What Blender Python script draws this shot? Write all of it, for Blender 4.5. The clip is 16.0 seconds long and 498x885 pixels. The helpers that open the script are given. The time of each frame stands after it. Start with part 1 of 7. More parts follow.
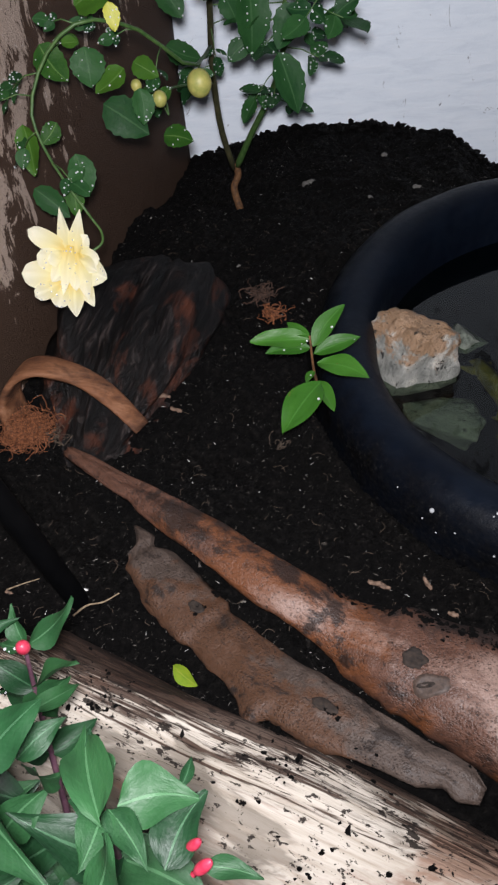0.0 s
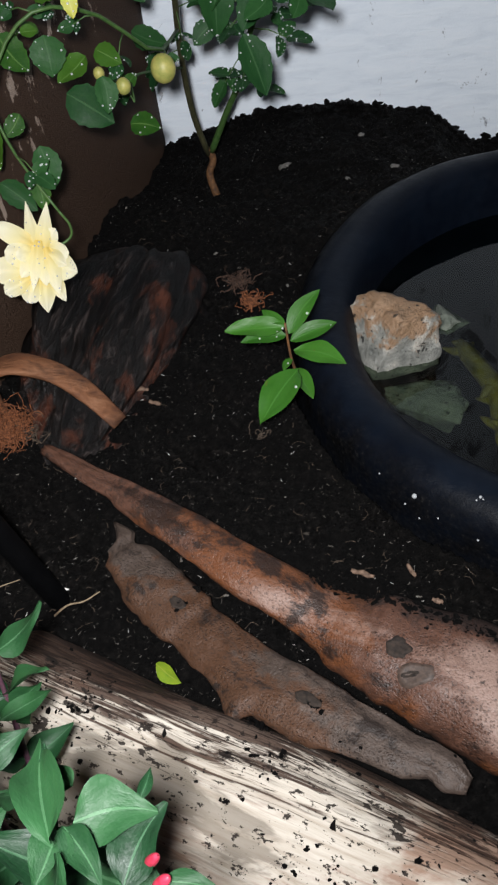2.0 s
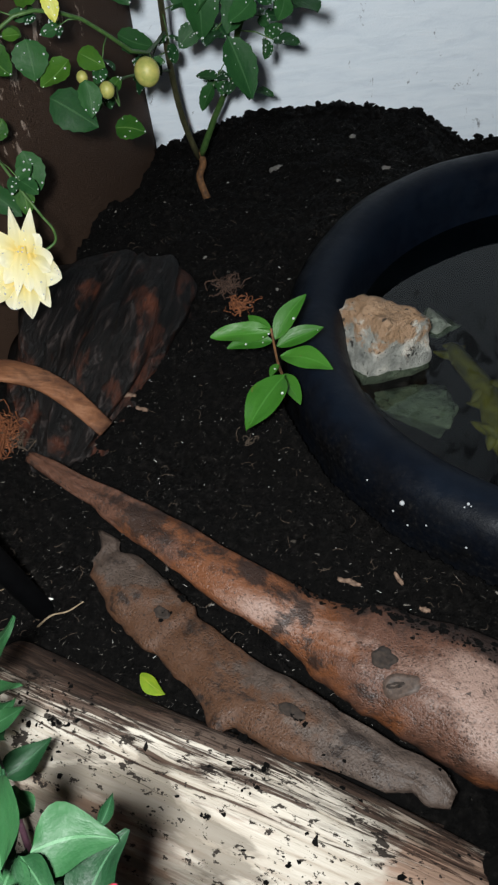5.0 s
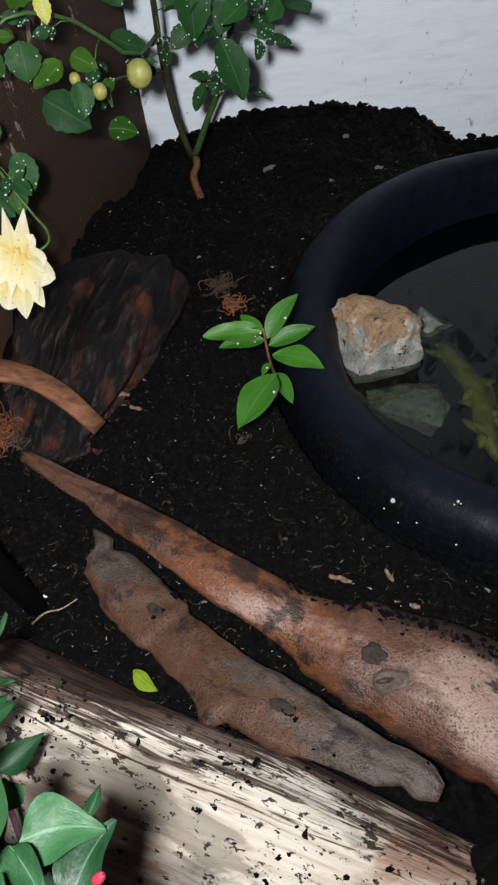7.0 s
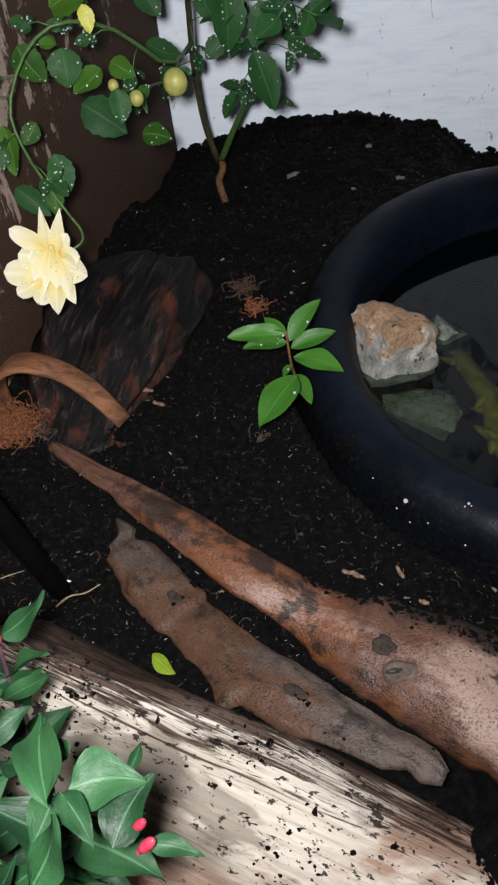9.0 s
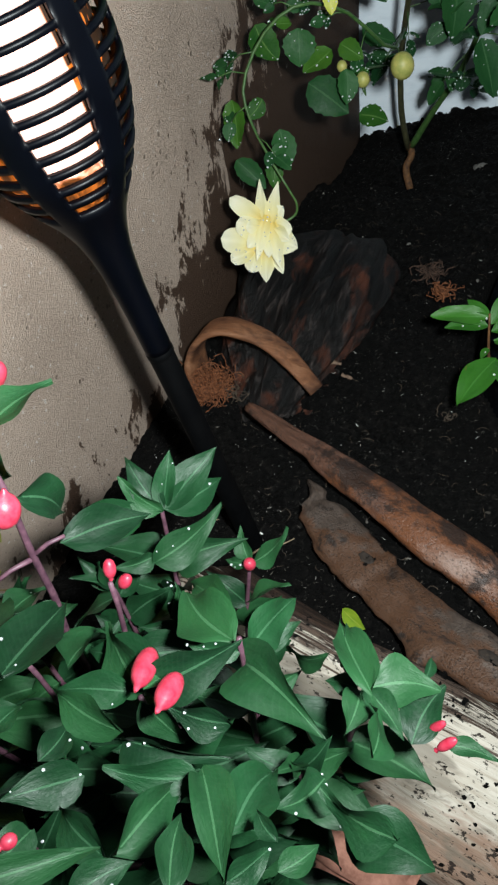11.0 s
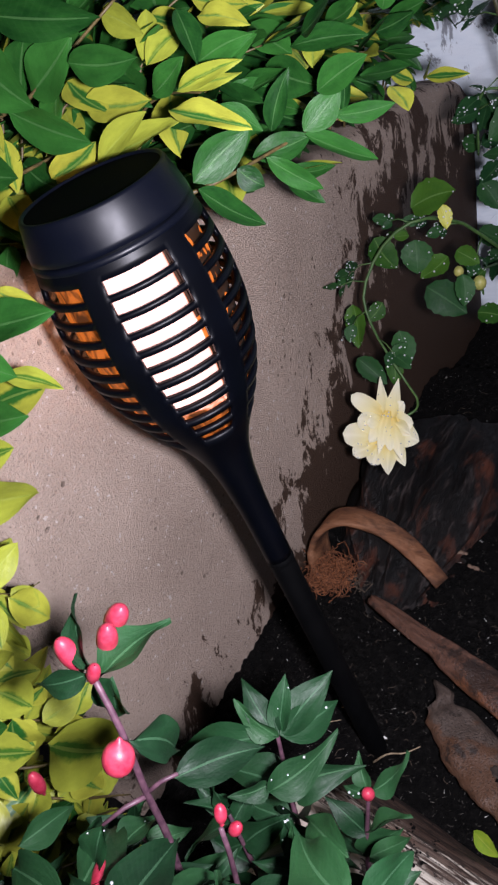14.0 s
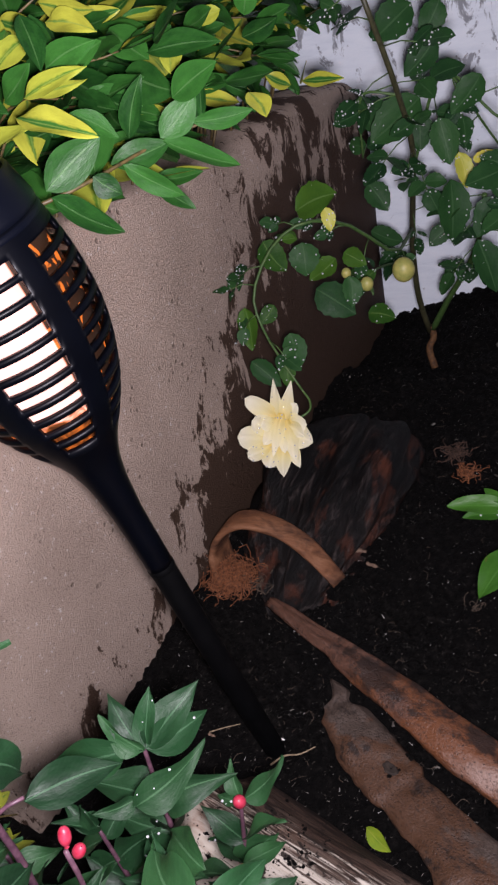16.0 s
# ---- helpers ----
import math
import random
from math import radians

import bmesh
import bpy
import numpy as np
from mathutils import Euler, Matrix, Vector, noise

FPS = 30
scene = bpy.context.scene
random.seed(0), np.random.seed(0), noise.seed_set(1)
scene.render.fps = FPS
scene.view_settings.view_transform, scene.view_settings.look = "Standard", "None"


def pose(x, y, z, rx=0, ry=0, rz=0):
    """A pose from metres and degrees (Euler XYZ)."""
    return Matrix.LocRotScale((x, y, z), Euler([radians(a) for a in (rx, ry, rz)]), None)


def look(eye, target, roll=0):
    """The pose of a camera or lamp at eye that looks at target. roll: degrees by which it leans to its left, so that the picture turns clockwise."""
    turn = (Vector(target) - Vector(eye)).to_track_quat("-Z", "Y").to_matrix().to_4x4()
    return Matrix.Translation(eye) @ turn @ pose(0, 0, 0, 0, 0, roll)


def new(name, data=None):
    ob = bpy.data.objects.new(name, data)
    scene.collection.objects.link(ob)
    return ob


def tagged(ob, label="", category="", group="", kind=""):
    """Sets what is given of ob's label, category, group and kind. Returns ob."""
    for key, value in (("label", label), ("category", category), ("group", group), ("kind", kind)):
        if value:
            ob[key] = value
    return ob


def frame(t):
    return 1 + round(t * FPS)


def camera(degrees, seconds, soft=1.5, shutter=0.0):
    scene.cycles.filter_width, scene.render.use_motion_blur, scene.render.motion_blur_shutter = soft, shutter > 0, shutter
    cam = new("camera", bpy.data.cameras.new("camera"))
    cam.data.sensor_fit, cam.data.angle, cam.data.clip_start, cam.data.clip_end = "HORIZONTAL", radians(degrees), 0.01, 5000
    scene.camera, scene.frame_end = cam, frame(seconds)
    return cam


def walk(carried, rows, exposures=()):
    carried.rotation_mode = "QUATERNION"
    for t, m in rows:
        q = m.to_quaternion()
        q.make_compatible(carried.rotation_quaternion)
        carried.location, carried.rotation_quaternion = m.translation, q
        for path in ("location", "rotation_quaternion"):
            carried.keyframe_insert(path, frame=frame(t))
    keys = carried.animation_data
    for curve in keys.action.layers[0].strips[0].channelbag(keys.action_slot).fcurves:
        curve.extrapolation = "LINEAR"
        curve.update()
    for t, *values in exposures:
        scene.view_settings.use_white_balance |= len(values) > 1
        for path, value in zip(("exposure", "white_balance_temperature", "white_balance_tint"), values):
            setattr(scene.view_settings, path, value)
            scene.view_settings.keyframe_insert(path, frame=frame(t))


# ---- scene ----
from functools import lru_cache

random.seed(12)

# camera: eye, target and roll at each time, turned level about a point of the soil
PATH = [
    (0, (0.022, 0.009, 0.706), (0.029, 1.386, -0.744), 2.4),
    (0.5, (0.023, 0.013, 0.703), (0.028, 1.378, -0.759), 2.2),
    (1, (0.035, 0.015, 0.701), (0.04, 1.372, -0.769), 1.3),
    (1.5, (0.041, 0.02, 0.704), (0.049, 1.377, -0.765), 0.5),
    (2, (0.043, 0.022, 0.701), (0.054, 1.374, -0.773), 0.4),
    (2.5, (0.04, 0.022, 0.703), (0.045, 1.37, -0.774), 0.1),
    (3, (0.049, 0.024, 0.706), (0.051, 1.374, -0.77), 0),
    (3.5, (0.048, 0.027, 0.7), (0.05, 1.377, -0.775), -0.1),
    (4, (0.056, 0.028, 0.704), (0.06, 1.38, -0.77), -0.2),
    (4.5, (0.057, 0.029, 0.704), (0.063, 1.382, -0.769), 0),
    (5, (0.059, 0.033, 0.699), (0.066, 1.386, -0.775), 0),
    (7.5, (0.065, 0.023, 0.708), (0.079, 1.373, -0.768), 0.1),
    (8, (0.057, 0.004, 0.717), (0.083, 1.359, -0.754), 2),
    (8.2, (0.06, 0.004, 0.724), (0.096, 1.36, -0.745), 2.7),
    (10.3, (-0.026, -0.034, 0.72), (-0.144, 1.3, -0.765), 0.4),
    (10.5, (-0.042, -0.047, 0.716), (-0.18, 1.283, -0.771), 1.4),
    (11, (-0.051, -0.055, 0.735), (-0.288, 1.263, -0.751), -0.5),
    (11.5, (-0.052, -0.053, 0.731), (-0.317, 1.271, -0.744), -0.7),
    (12, (-0.077, -0.065, 0.736), (-0.446, 1.261, -0.715), -1.8),
    (12.5, (-0.092, -0.07, 0.78), (-0.605, 1.396, -0.481), -3.3),
    (13, (-0.074, -0.052, 0.786), (-0.649, 1.441, -0.415), -5.4),
    (13.5, (-0.06, -0.041, 0.776), (-0.641, 1.451, -0.423), -7.2),
    (14, (-0.045, -0.032, 0.776), (-0.624, 1.462, -0.421), -7.7),
    (14.5, (-0.029, -0.025, 0.78), (-0.59, 1.475, -0.418), -7.9),
    (15, (-0.008, -0.015, 0.775), (-0.508, 1.5, -0.432), -7.7),
    (15.5, (-0.005, -0.017, 0.777), (-0.467, 1.507, -0.434), -7.1),
    (16, (0.004, -0.013, 0.774), (-0.431, 1.517, -0.438), -6.4),
]
LEVEL = Matrix.Translation((-0.016, 0.59, 0)) @ Matrix.Rotation(radians(6), 4, "Y") @ Matrix.Translation((0.016, -0.59, 0))
cam = camera(33.4, 16.0, 2.4)
walk(cam, [(t, LEVEL @ look(e, k, r)) for t, e, k, r in PATH],
     [(0, -0.17, 6450, 8), (1, -0.16, 6500, 4), (4.5, -0.16, 6500, 2), (5, -0.15, 6450, -2), (7.5, -0.16, 6550, 3), (8.2, -0.18, 6500, 3), (10.5, -0.12, 6800, 9), (11, -0.38, 6250, -8), (11.6, -0.4, 6200, -9),
      (12.0, -0.24, 6500, 3), (12.5, -0.6, 6200, 3), (13, -0.62, 6200, 9), (14.0, -0.62, 6150, 15), (15.0, -0.62, 6350, 20), (16, -0.64, 6500, 20)])

# ---------------------------------------------------------------- light
world = bpy.data.worlds.new("night")
scene.world = world
world.use_nodes = True
bg = world.node_tree.nodes["Background"]
bg.inputs[0].default_value = (0.55, 0.68, 1.0, 1)
bg.inputs[1].default_value = 0.03

# flash of the phone beside the lens, fixed near the camera's mean place
flash = new("pocket_torch_light", bpy.data.lights.new("pocket_torch_light", "SPOT"))
flash.data.energy = 77
flash.data.color = (0.98, 0.94, 1.0)
flash.data.spot_size = radians(173)
flash.data.spot_blend = 1.0
flash.data.shadow_soft_size = 0.021
flash.matrix_world = look((0.094, -0.002, 0.742), (-0.12, 1.2, 0.28))


# ---------------------------------------------------------------- helpers
def thing(name, label, category, group="", kind="", at=(0, 0, 0)):
    ob = new(name)
    ob.empty_display_size = 0.02
    ob.location = at
    return tagged(ob, label, category, group, kind)


def to_mesh(bm, smooth=True):
    me = bpy.data.meshes.new("mesh")
    bm.to_mesh(me)
    bm.free()
    if smooth:
        me.shade_smooth()
    return me


def part(name, bm, material, parent=None, label="", smooth=True):
    """One mesh object, from a bmesh or a mesh that is shared, under its thing."""
    me = bm if isinstance(bm, bpy.types.Mesh) else to_mesh(bm, smooth)
    ob = new(name, me)
    if material is not None and not me.materials:
        me.materials.append(material)
    if parent is not None:
        ob.parent = parent
    if label:
        ob["label"] = label
    return ob


def tube(bm, pts, radii, sides=8, caps=True):
    """A tapered round stem along points."""
    pts = [Vector(p) for p in pts]
    if not hasattr(radii, "__len__"):
        radii = [radii] * len(pts)
    rings = []
    up = Vector((0.31, 0.17, 0.93)).normalized()
    for i, p in enumerate(pts):
        d = (pts[min(i + 1, len(pts) - 1)] - pts[max(i - 1, 0)]).normalized()
        a = d.cross(up)
        if a.length < 1e-3:
            a = d.cross(Vector((1, 0, 0)))
        a.normalize()
        b = d.cross(a).normalized()
        up = a.cross(d).normalized()
        rings.append([bm.verts.new(p + radii[i] * (a * math.cos(2 * math.pi * k / sides) + b * math.sin(2 * math.pi * k / sides))) for k in range(sides)])
    for r0, r1 in zip(rings, rings[1:]):
        for k in range(sides):
            bm.faces.new((r0[k], r0[(k + 1) % sides], r1[(k + 1) % sides], r1[k]))
    if caps:
        bm.faces.new(rings[0][::-1])
        bm.faces.new(rings[-1])
    return bm


def curve_points(ctrl, n=16):
    """Catmull-Rom through the control points."""
    c = [Vector(p) for p in ctrl]
    c = [2 * c[0] - c[1]] + c + [2 * c[-1] - c[-2]]
    out = []
    m = len(c) - 3
    for i in range(n + 1):
        u = i / n * m
        k = min(int(u), m - 1)
        f = u - k
        p0, p1, p2, p3 = c[k:k + 4]
        out.append(0.5 * (2 * p1 + (p2 - p0) * f + (2 * p0 - 5 * p1 + 4 * p2 - p3) * f * f + (3 * p1 - p0 - 3 * p2 + p3) * f ** 3))
    return out


def lathe(bm, profile, seg=64, close=False):
    rings = [[bm.verts.new((r * math.cos(2 * math.pi * k / seg), r * math.sin(2 * math.pi * k / seg), z)) for k in range(seg)] for r, z in profile]
    pairs = list(zip(rings, rings[1:]))
    if close:
        pairs.append((rings[-1], rings[0]))
    for a, b in pairs:
        for k in range(seg):
            bm.faces.new((a[k], a[(k + 1) % seg], b[(k + 1) % seg], b[k]))
    return rings


def frame_to(base, tip, normal, width=1.0):
    """Pose of a unit leaf (along +Y, upper side +Z) from base to tip."""
    base, tip = Vector(base), Vector(tip)
    y = tip - base
    ln = y.length
    y.normalize()
    z = Vector(normal)
    z = z - z.dot(y) * y
    if z.length < 1e-4:
        z = y.orthogonal()
    z.normalize()
    x = y.cross(z)
    m = Matrix((x * ln * width, y * ln, z * ln)).transposed().to_4x4()
    m.translation = base
    return m


def interp(xs, ys, x):
    return float(np.interp(x, xs, ys))


def leaf_outline(kind, u):
    if kind == "privet":
        return 0.25 * (math.sin(math.pi * u ** 0.86)) ** 0.85
    if kind == "gold":
        return 0.29 * math.sin(math.pi * u ** 0.78) ** 0.8
    if kind == "fuchsia":
        return 0.285 * math.sin(math.pi * u ** 0.74) ** 0.9 * (1 - 0.42 * u ** 2.4)
    if kind == "rose":
        return 0.36 * math.sin(math.pi * u ** 0.8) ** 0.72
    if kind == "lance":
        return 0.165 * math.sin(math.pi * u ** 0.85) ** 0.8
    return 0.25 * math.sin(math.pi * u)


@lru_cache(None)
def leaf_mesh(kind, variant, material_name):
    """A unit leaf with a folded midrib, a curl and a wavy rim; a few shapes are shared by all leaves of a kind."""
    rnd = random.Random(f"{kind}{variant}")
    fold = {"privet": 0.24, "gold": 0.22, "fuchsia": 0.22, "rose": 0.2, "lance": 0.45}.get(kind, 0.3) * rnd.uniform(0.6, 1.4)
    curl = rnd.uniform(-0.05, 0.16)
    twist = rnd.uniform(-0.25, 0.25)
    wav, ph, bend = rnd.uniform(0.0, 0.035), rnd.uniform(0, 6), rnd.uniform(-0.07, 0.07)
    if kind == "fuchsia":
        curl, twist, wav, fold = rnd.uniform(0.05, 0.42), rnd.uniform(-0.5, 0.5), rnd.uniform(0.03, 0.075), rnd.uniform(0.2, 0.7)
    nu, across = 11, (-1, -0.55, 0, 0.55, 1)
    bm = bmesh.new()
    uv = bm.loops.layers.uv.new("uv")
    grid, co = [], {}
    for i in range(nu + 1):
        u = i / nu
        w = max(leaf_outline(kind, u), 0.004)
        if kind == "rose":
            w *= 1 + 0.05 * (1 if i % 2 else -1)
        row = []
        for v in across:
            x = v * w
            z = fold * abs(x) + curl * -(u ** 2) + wav * math.sin(9 * u + ph + 2 * v) * abs(v)
            x2 = x * math.cos(twist * u) - z * math.sin(twist * u) + bend * math.sin(math.pi * u)
            z2 = x * math.sin(twist * u) + z * math.cos(twist * u)
            vert = bm.verts.new((x2, u, z2))
            co[vert] = (u, v * 0.5 + 0.5)
            row.append(vert)
        grid.append(row)
    for i in range(nu):
        for j in range(4):
            f = bm.faces.new((grid[i][j], grid[i][j + 1], grid[i + 1][j + 1], grid[i + 1][j]))
            for lp in f.loops:
                lp[uv].uv = co[lp.vert]
    me = to_mesh(bm)
    me.materials.append(bpy.data.materials[material_name])
    return me


def leaf(kind, material, base, tip, normal, parent, width=1.0, name="leaf"):
    ob = new(name, leaf_mesh(kind, random.randrange(10), material.name))
    ob.parent = parent
    inv = parent.matrix_basis.inverted() if parent.parent is None else Matrix()
    ob.matrix_basis = inv @ frame_to(base, tip, normal, width)
    return ob


# ---------------------------------------------------------------- materials
def material(name, rough=0.6, spec=0.5, metal=0.0):
    m = bpy.data.materials.new(name)
    m.use_nodes = True
    b = m.node_tree.nodes["Principled BSDF"]
    b.inputs["Roughness"].default_value = rough
    b.inputs["Specular IOR Level"].default_value = spec
    b.inputs["Metallic"].default_value = metal
    return m, m.node_tree, b


def node(nt, kind, **inputs):
    n = nt.nodes.new(kind)
    for k, v in inputs.items():
        key = k.replace("_", " ")
        if isinstance(v, bpy.types.NodeSocket):
            nt.links.new(v, n.inputs[key])
        else:
            n.inputs[key].default_value = v
    return n


def coords(nt, kind="Object", scale=(1, 1, 1), rot=(0, 0, 0)):
    tc = nt.nodes.new("ShaderNodeTexCoord")
    mp = nt.nodes.new("ShaderNodeMapping")
    mp.inputs["Scale"].default_value = scale
    mp.inputs["Rotation"].default_value = rot
    nt.links.new(tc.outputs[kind], mp.inputs["Vector"])
    return mp.outputs[0]


def noise_tex(nt, vec, scale, detail=5, rough=0.6, distortion=0.0):
    n = node(nt, "ShaderNodeTexNoise", Vector=vec, Scale=scale, Detail=detail, Roughness=rough, Distortion=distortion)
    return n.outputs["Fac"]


def ramp(nt, fac, stops):
    r = nt.nodes.new("ShaderNodeValToRGB")
    el = r.color_ramp.elements
    while len(el) < len(stops):
        el.new(0.5)
    for e, (p, c) in zip(el, stops):
        e.position = p
        e.color = (*c, 1) if hasattr(c, "__len__") else (c, c, c, 1)
    nt.links.new(fac, r.inputs[0])
    return r.outputs[0]


def mix(nt, fac, a, b, mode="MIX"):
    n = nt.nodes.new("ShaderNodeMix")
    n.data_type, n.blend_type = "RGBA", mode
    for sock, v in ((n.inputs[0], fac), (n.inputs[6], a), (n.inputs[7], b)):
        if isinstance(v, bpy.types.NodeSocket):
            nt.links.new(v, sock)
        elif hasattr(v, "__len__"):
            sock.default_value = (*v, 1)
        else:
            sock.default_value = v
    return n.outputs[2]


def math_node(nt, op, a, b=0.0, c=0.0, clamp=False):
    n = nt.nodes.new("ShaderNodeMath")
    n.operation, n.use_clamp = op, clamp
    for sock, v in zip(n.inputs, (a, b, c)):
        if isinstance(v, bpy.types.NodeSocket):
            nt.links.new(v, sock)
        else:
            sock.default_value = v
    return n.outputs[0]


def bump(nt, b, height, strength=0.4, distance=0.002):
    n = node(nt, "ShaderNodeBump", Height=height, Strength=strength, Distance=distance)
    nt.links.new(n.outputs[0], b.inputs["Normal"])


def leaf_material(name, dark, light, vein, rough=0.34, margin=None, amount=0.5, veins=9, blotch=None, spec=0.24):
    """Leaf with midrib, side veins, tone by leaf, and a pale margin where it is variegated."""
    m, nt, b = material(name, rough, spec)
    tc = nt.nodes.new("ShaderNodeTexCoord")
    info = nt.nodes.new("ShaderNodeObjectInfo")
    chance = math_node(nt, "FRACT", math_node(nt, "ADD", info.outputs["Random"], nt.nodes.new("ShaderNodeNewGeometry").outputs["Random Per Island"]))
    sep = node(nt, "ShaderNodeSeparateXYZ", Vector=tc.outputs["UV"])
    u, v = sep.outputs[0], sep.outputs[1]
    side = math_node(nt, "ABSOLUTE", math_node(nt, "SUBTRACT", math_node(nt, "MULTIPLY", v, 2.0), 1.0))
    rib = math_node(nt, "LESS_THAN", side, 0.055)
    saw = math_node(nt, "SINE", math_node(nt, "MULTIPLY", math_node(nt, "SUBTRACT", u, math_node(nt, "MULTIPLY", side, 0.16)), veins * 6.283))
    lat = math_node(nt, "POWER", math_node(nt, "ABSOLUTE", saw), 20.0)
    shift = nt.nodes.new("ShaderNodeVectorMath")
    shift.operation = "ADD"
    nt.links.new(tc.outputs["UV"], shift.inputs[0])
    comb = node(nt, "ShaderNodeCombineXYZ", X=math_node(nt, "MULTIPLY", chance, 37.0), Y=math_node(nt, "MULTIPLY", chance, 11.0))
    nt.links.new(comb.outputs[0], shift.inputs[1])
    n1 = noise_tex(nt, shift.outputs[0], 3.0, 4)
    tone = math_node(nt, "ADD", math_node(nt, "MULTIPLY", n1, 0.6), math_node(nt, "MULTIPLY", chance, 0.5))
    col = ramp(nt, tone, [(0.25, dark), (0.85, light)])
    if margin:
        n2 = noise_tex(nt, shift.outputs[0], 2.2, 5, 0.65, 0.6)
        msk = math_node(nt, "ADD", math_node(nt, "MULTIPLY", side, 0.8), math_node(nt, "MULTIPLY", n2, 0.6))
        msk = math_node(nt, "ADD", msk, math_node(nt, "MULTIPLY", math_node(nt, "SUBTRACT", chance, 0.5), 0.36))
        tint = mix(nt, ramp(nt, n1, [(0.35, 0.0), (0.7, 1.0)]), margin, tuple(c * 1.35 for c in margin))
        col = mix(nt, ramp(nt, msk, [(0.94 - amount, 0.0), (1.08 - amount, 1.0)]), col, tint)
    if blotch:
        n3 = noise_tex(nt, shift.outputs[0], 5.0, 3)
        col = mix(nt, ramp(nt, n3, [(0.66, 0.0), (0.72, 0.8)]), col, blotch)
    col = mix(nt, math_node(nt, "MULTIPLY", lat, 0.04), col, vein)
    col = mix(nt, math_node(nt, "MULTIPLY", rib, 0.42), col, vein)
    nt.links.new(col, b.inputs["Base Color"])
    puff = noise_tex(nt, shift.outputs[0], 9.0, 3)
    hgt = math_node(nt, "SUBTRACT", math_node(nt, "ADD", math_node(nt, "MULTIPLY", n1, 0.5), math_node(nt, "MULTIPLY", puff, 0.5)), math_node(nt, "MULTIPLY", rib, 0.3))
    bump(nt, b, hgt, 0.5, 0.0016)
    nt.links.new(ramp(nt, puff, [(0.3, rough - 0.03), (0.7, rough + 0.14)]), b.inputs["Roughness"])
    b.inputs["Transmission Weight"].default_value = 0.0
    b.inputs["Subsurface Weight"].default_value = 0.0
    return m


FUCHSIA = leaf_material("fuchsia_leaf", (0.003, 0.0145, 0.0053), (0.0095, 0.041, 0.0135), (0.05, 0.12, 0.06), 0.47)
FUCHSIA_YOUNG = leaf_material("fuchsia_young_leaf", (0.0055, 0.026, 0.0085), (0.0145, 0.056, 0.017), (0.06, 0.14, 0.065), 0.52)
PRIVET = leaf_material("privet_green_leaf", (0.004, 0.028, 0.005), (0.027, 0.118, 0.018), (0.075, 0.17, 0.055), 0.4, veins=7, spec=0.16)
PRIVET_EDGE = leaf_material("privet_edged_leaf", (0.012, 0.075, 0.012), (0.04, 0.14, 0.02), (0.2, 0.28, 0.06), 0.3, margin=(0.24, 0.25, 0.028), amount=0.53, veins=7)
PRIVET_GOLD = leaf_material("privet_golden_leaf", (0.03, 0.095, 0.01), (0.085, 0.17, 0.016), (0.26, 0.31, 0.06), 0.42, margin=(0.2, 0.225, 0.024), amount=0.66, veins=7)
ROSE_LEAF = leaf_material("rose_leaf", (0.006, 0.027, 0.009), (0.018, 0.06, 0.016), (0.045, 0.1, 0.04), 0.45, veins=6, spec=0.1)
ROSE_PALE = leaf_material("rose_yellow_leaf", (0.2, 0.24, 0.03), (0.42, 0.38, 0.06), (0.4, 0.38, 0.1), 0.4, blotch=(0.3, 0.16, 0.05))
ROSE_MID = leaf_material("rose_light_leaf", (0.010, 0.042, 0.006), (0.036, 0.09, 0.010), (0.1, 0.18, 0.05), 0.45, veins=6, spec=0.1)
SEEDLING = leaf_material("seedling_leaf", (0.016, 0.07, 0.006), (0.034, 0.115, 0.012), (0.06, 0.17, 0.03), 0.42, blotch=(0.06, 0.09, 0.014), veins=6)
FALLEN = leaf_material("fallen_leaf", (0.05, 0.14, 0.01), (0.24, 0.29, 0.02), (0.3, 0.32, 0.06), 0.45)


def stem_material(name, a, b_, rough=0.5, scale=160):
    m, nt, b = material(name, rough, 0.4)
    n = noise_tex(nt, coords(nt), scale, 4)
    nt.links.new(ramp(nt, n, [(0.3, a), (0.7, b_)]), b.inputs["Base Color"])
    bump(nt, b, n, 0.4, 0.0008)
    return m


FUCHSIA_STEM = stem_material("fuchsia_stem", (0.04, 0.016, 0.028), (0.115, 0.055, 0.075))
HEDGE_STEM = stem_material("hedge_stem", (0.035, 0.03, 0.012), (0.13, 0.09, 0.03))
ROSE_CANE = stem_material("rose_cane", (0.016, 0.018, 0.009), (0.06, 0.056, 0.026))
ROSE_SHOOT = stem_material("rose_shoot", (0.022, 0.06, 0.013), (0.06, 0.115, 0.03))
ROSE_FOOT = stem_material("rose_foot", (0.04, 0.018, 0.008), (0.16, 0.075, 0.026), 0.8)
BUD = stem_material("fuchsia_bud", (0.25, 0.008, 0.026), (0.44, 0.045, 0.08), 0.45, 150)
HIP = stem_material("rose_bud", (0.17, 0.19, 0.045), (0.33, 0.3, 0.085), 0.5, 110)
FIBRE = stem_material("fibre", (0.03, 0.009, 0.004), (0.27, 0.095, 0.034), 0.8, 300)
ROOT = stem_material("root", (0.02, 0.014, 0.01), (0.11, 0.08, 0.055), 0.85, 300)
ROOT_BROWN = stem_material("brown_root", (0.008, 0.005, 0.004), (0.085, 0.045, 0.028), 0.85, 300)

# water drops, half milky: their bright glints are put into the white colour
m, nt, b = material("dew", 0.08, 0.8)
b.inputs["Base Color"].default_value = (0.9, 0.93, 0.95, 1)
b.inputs["Transmission Weight"].default_value = 0.6
b.inputs["IOR"].default_value = 1.33
DEW_GLINT = m

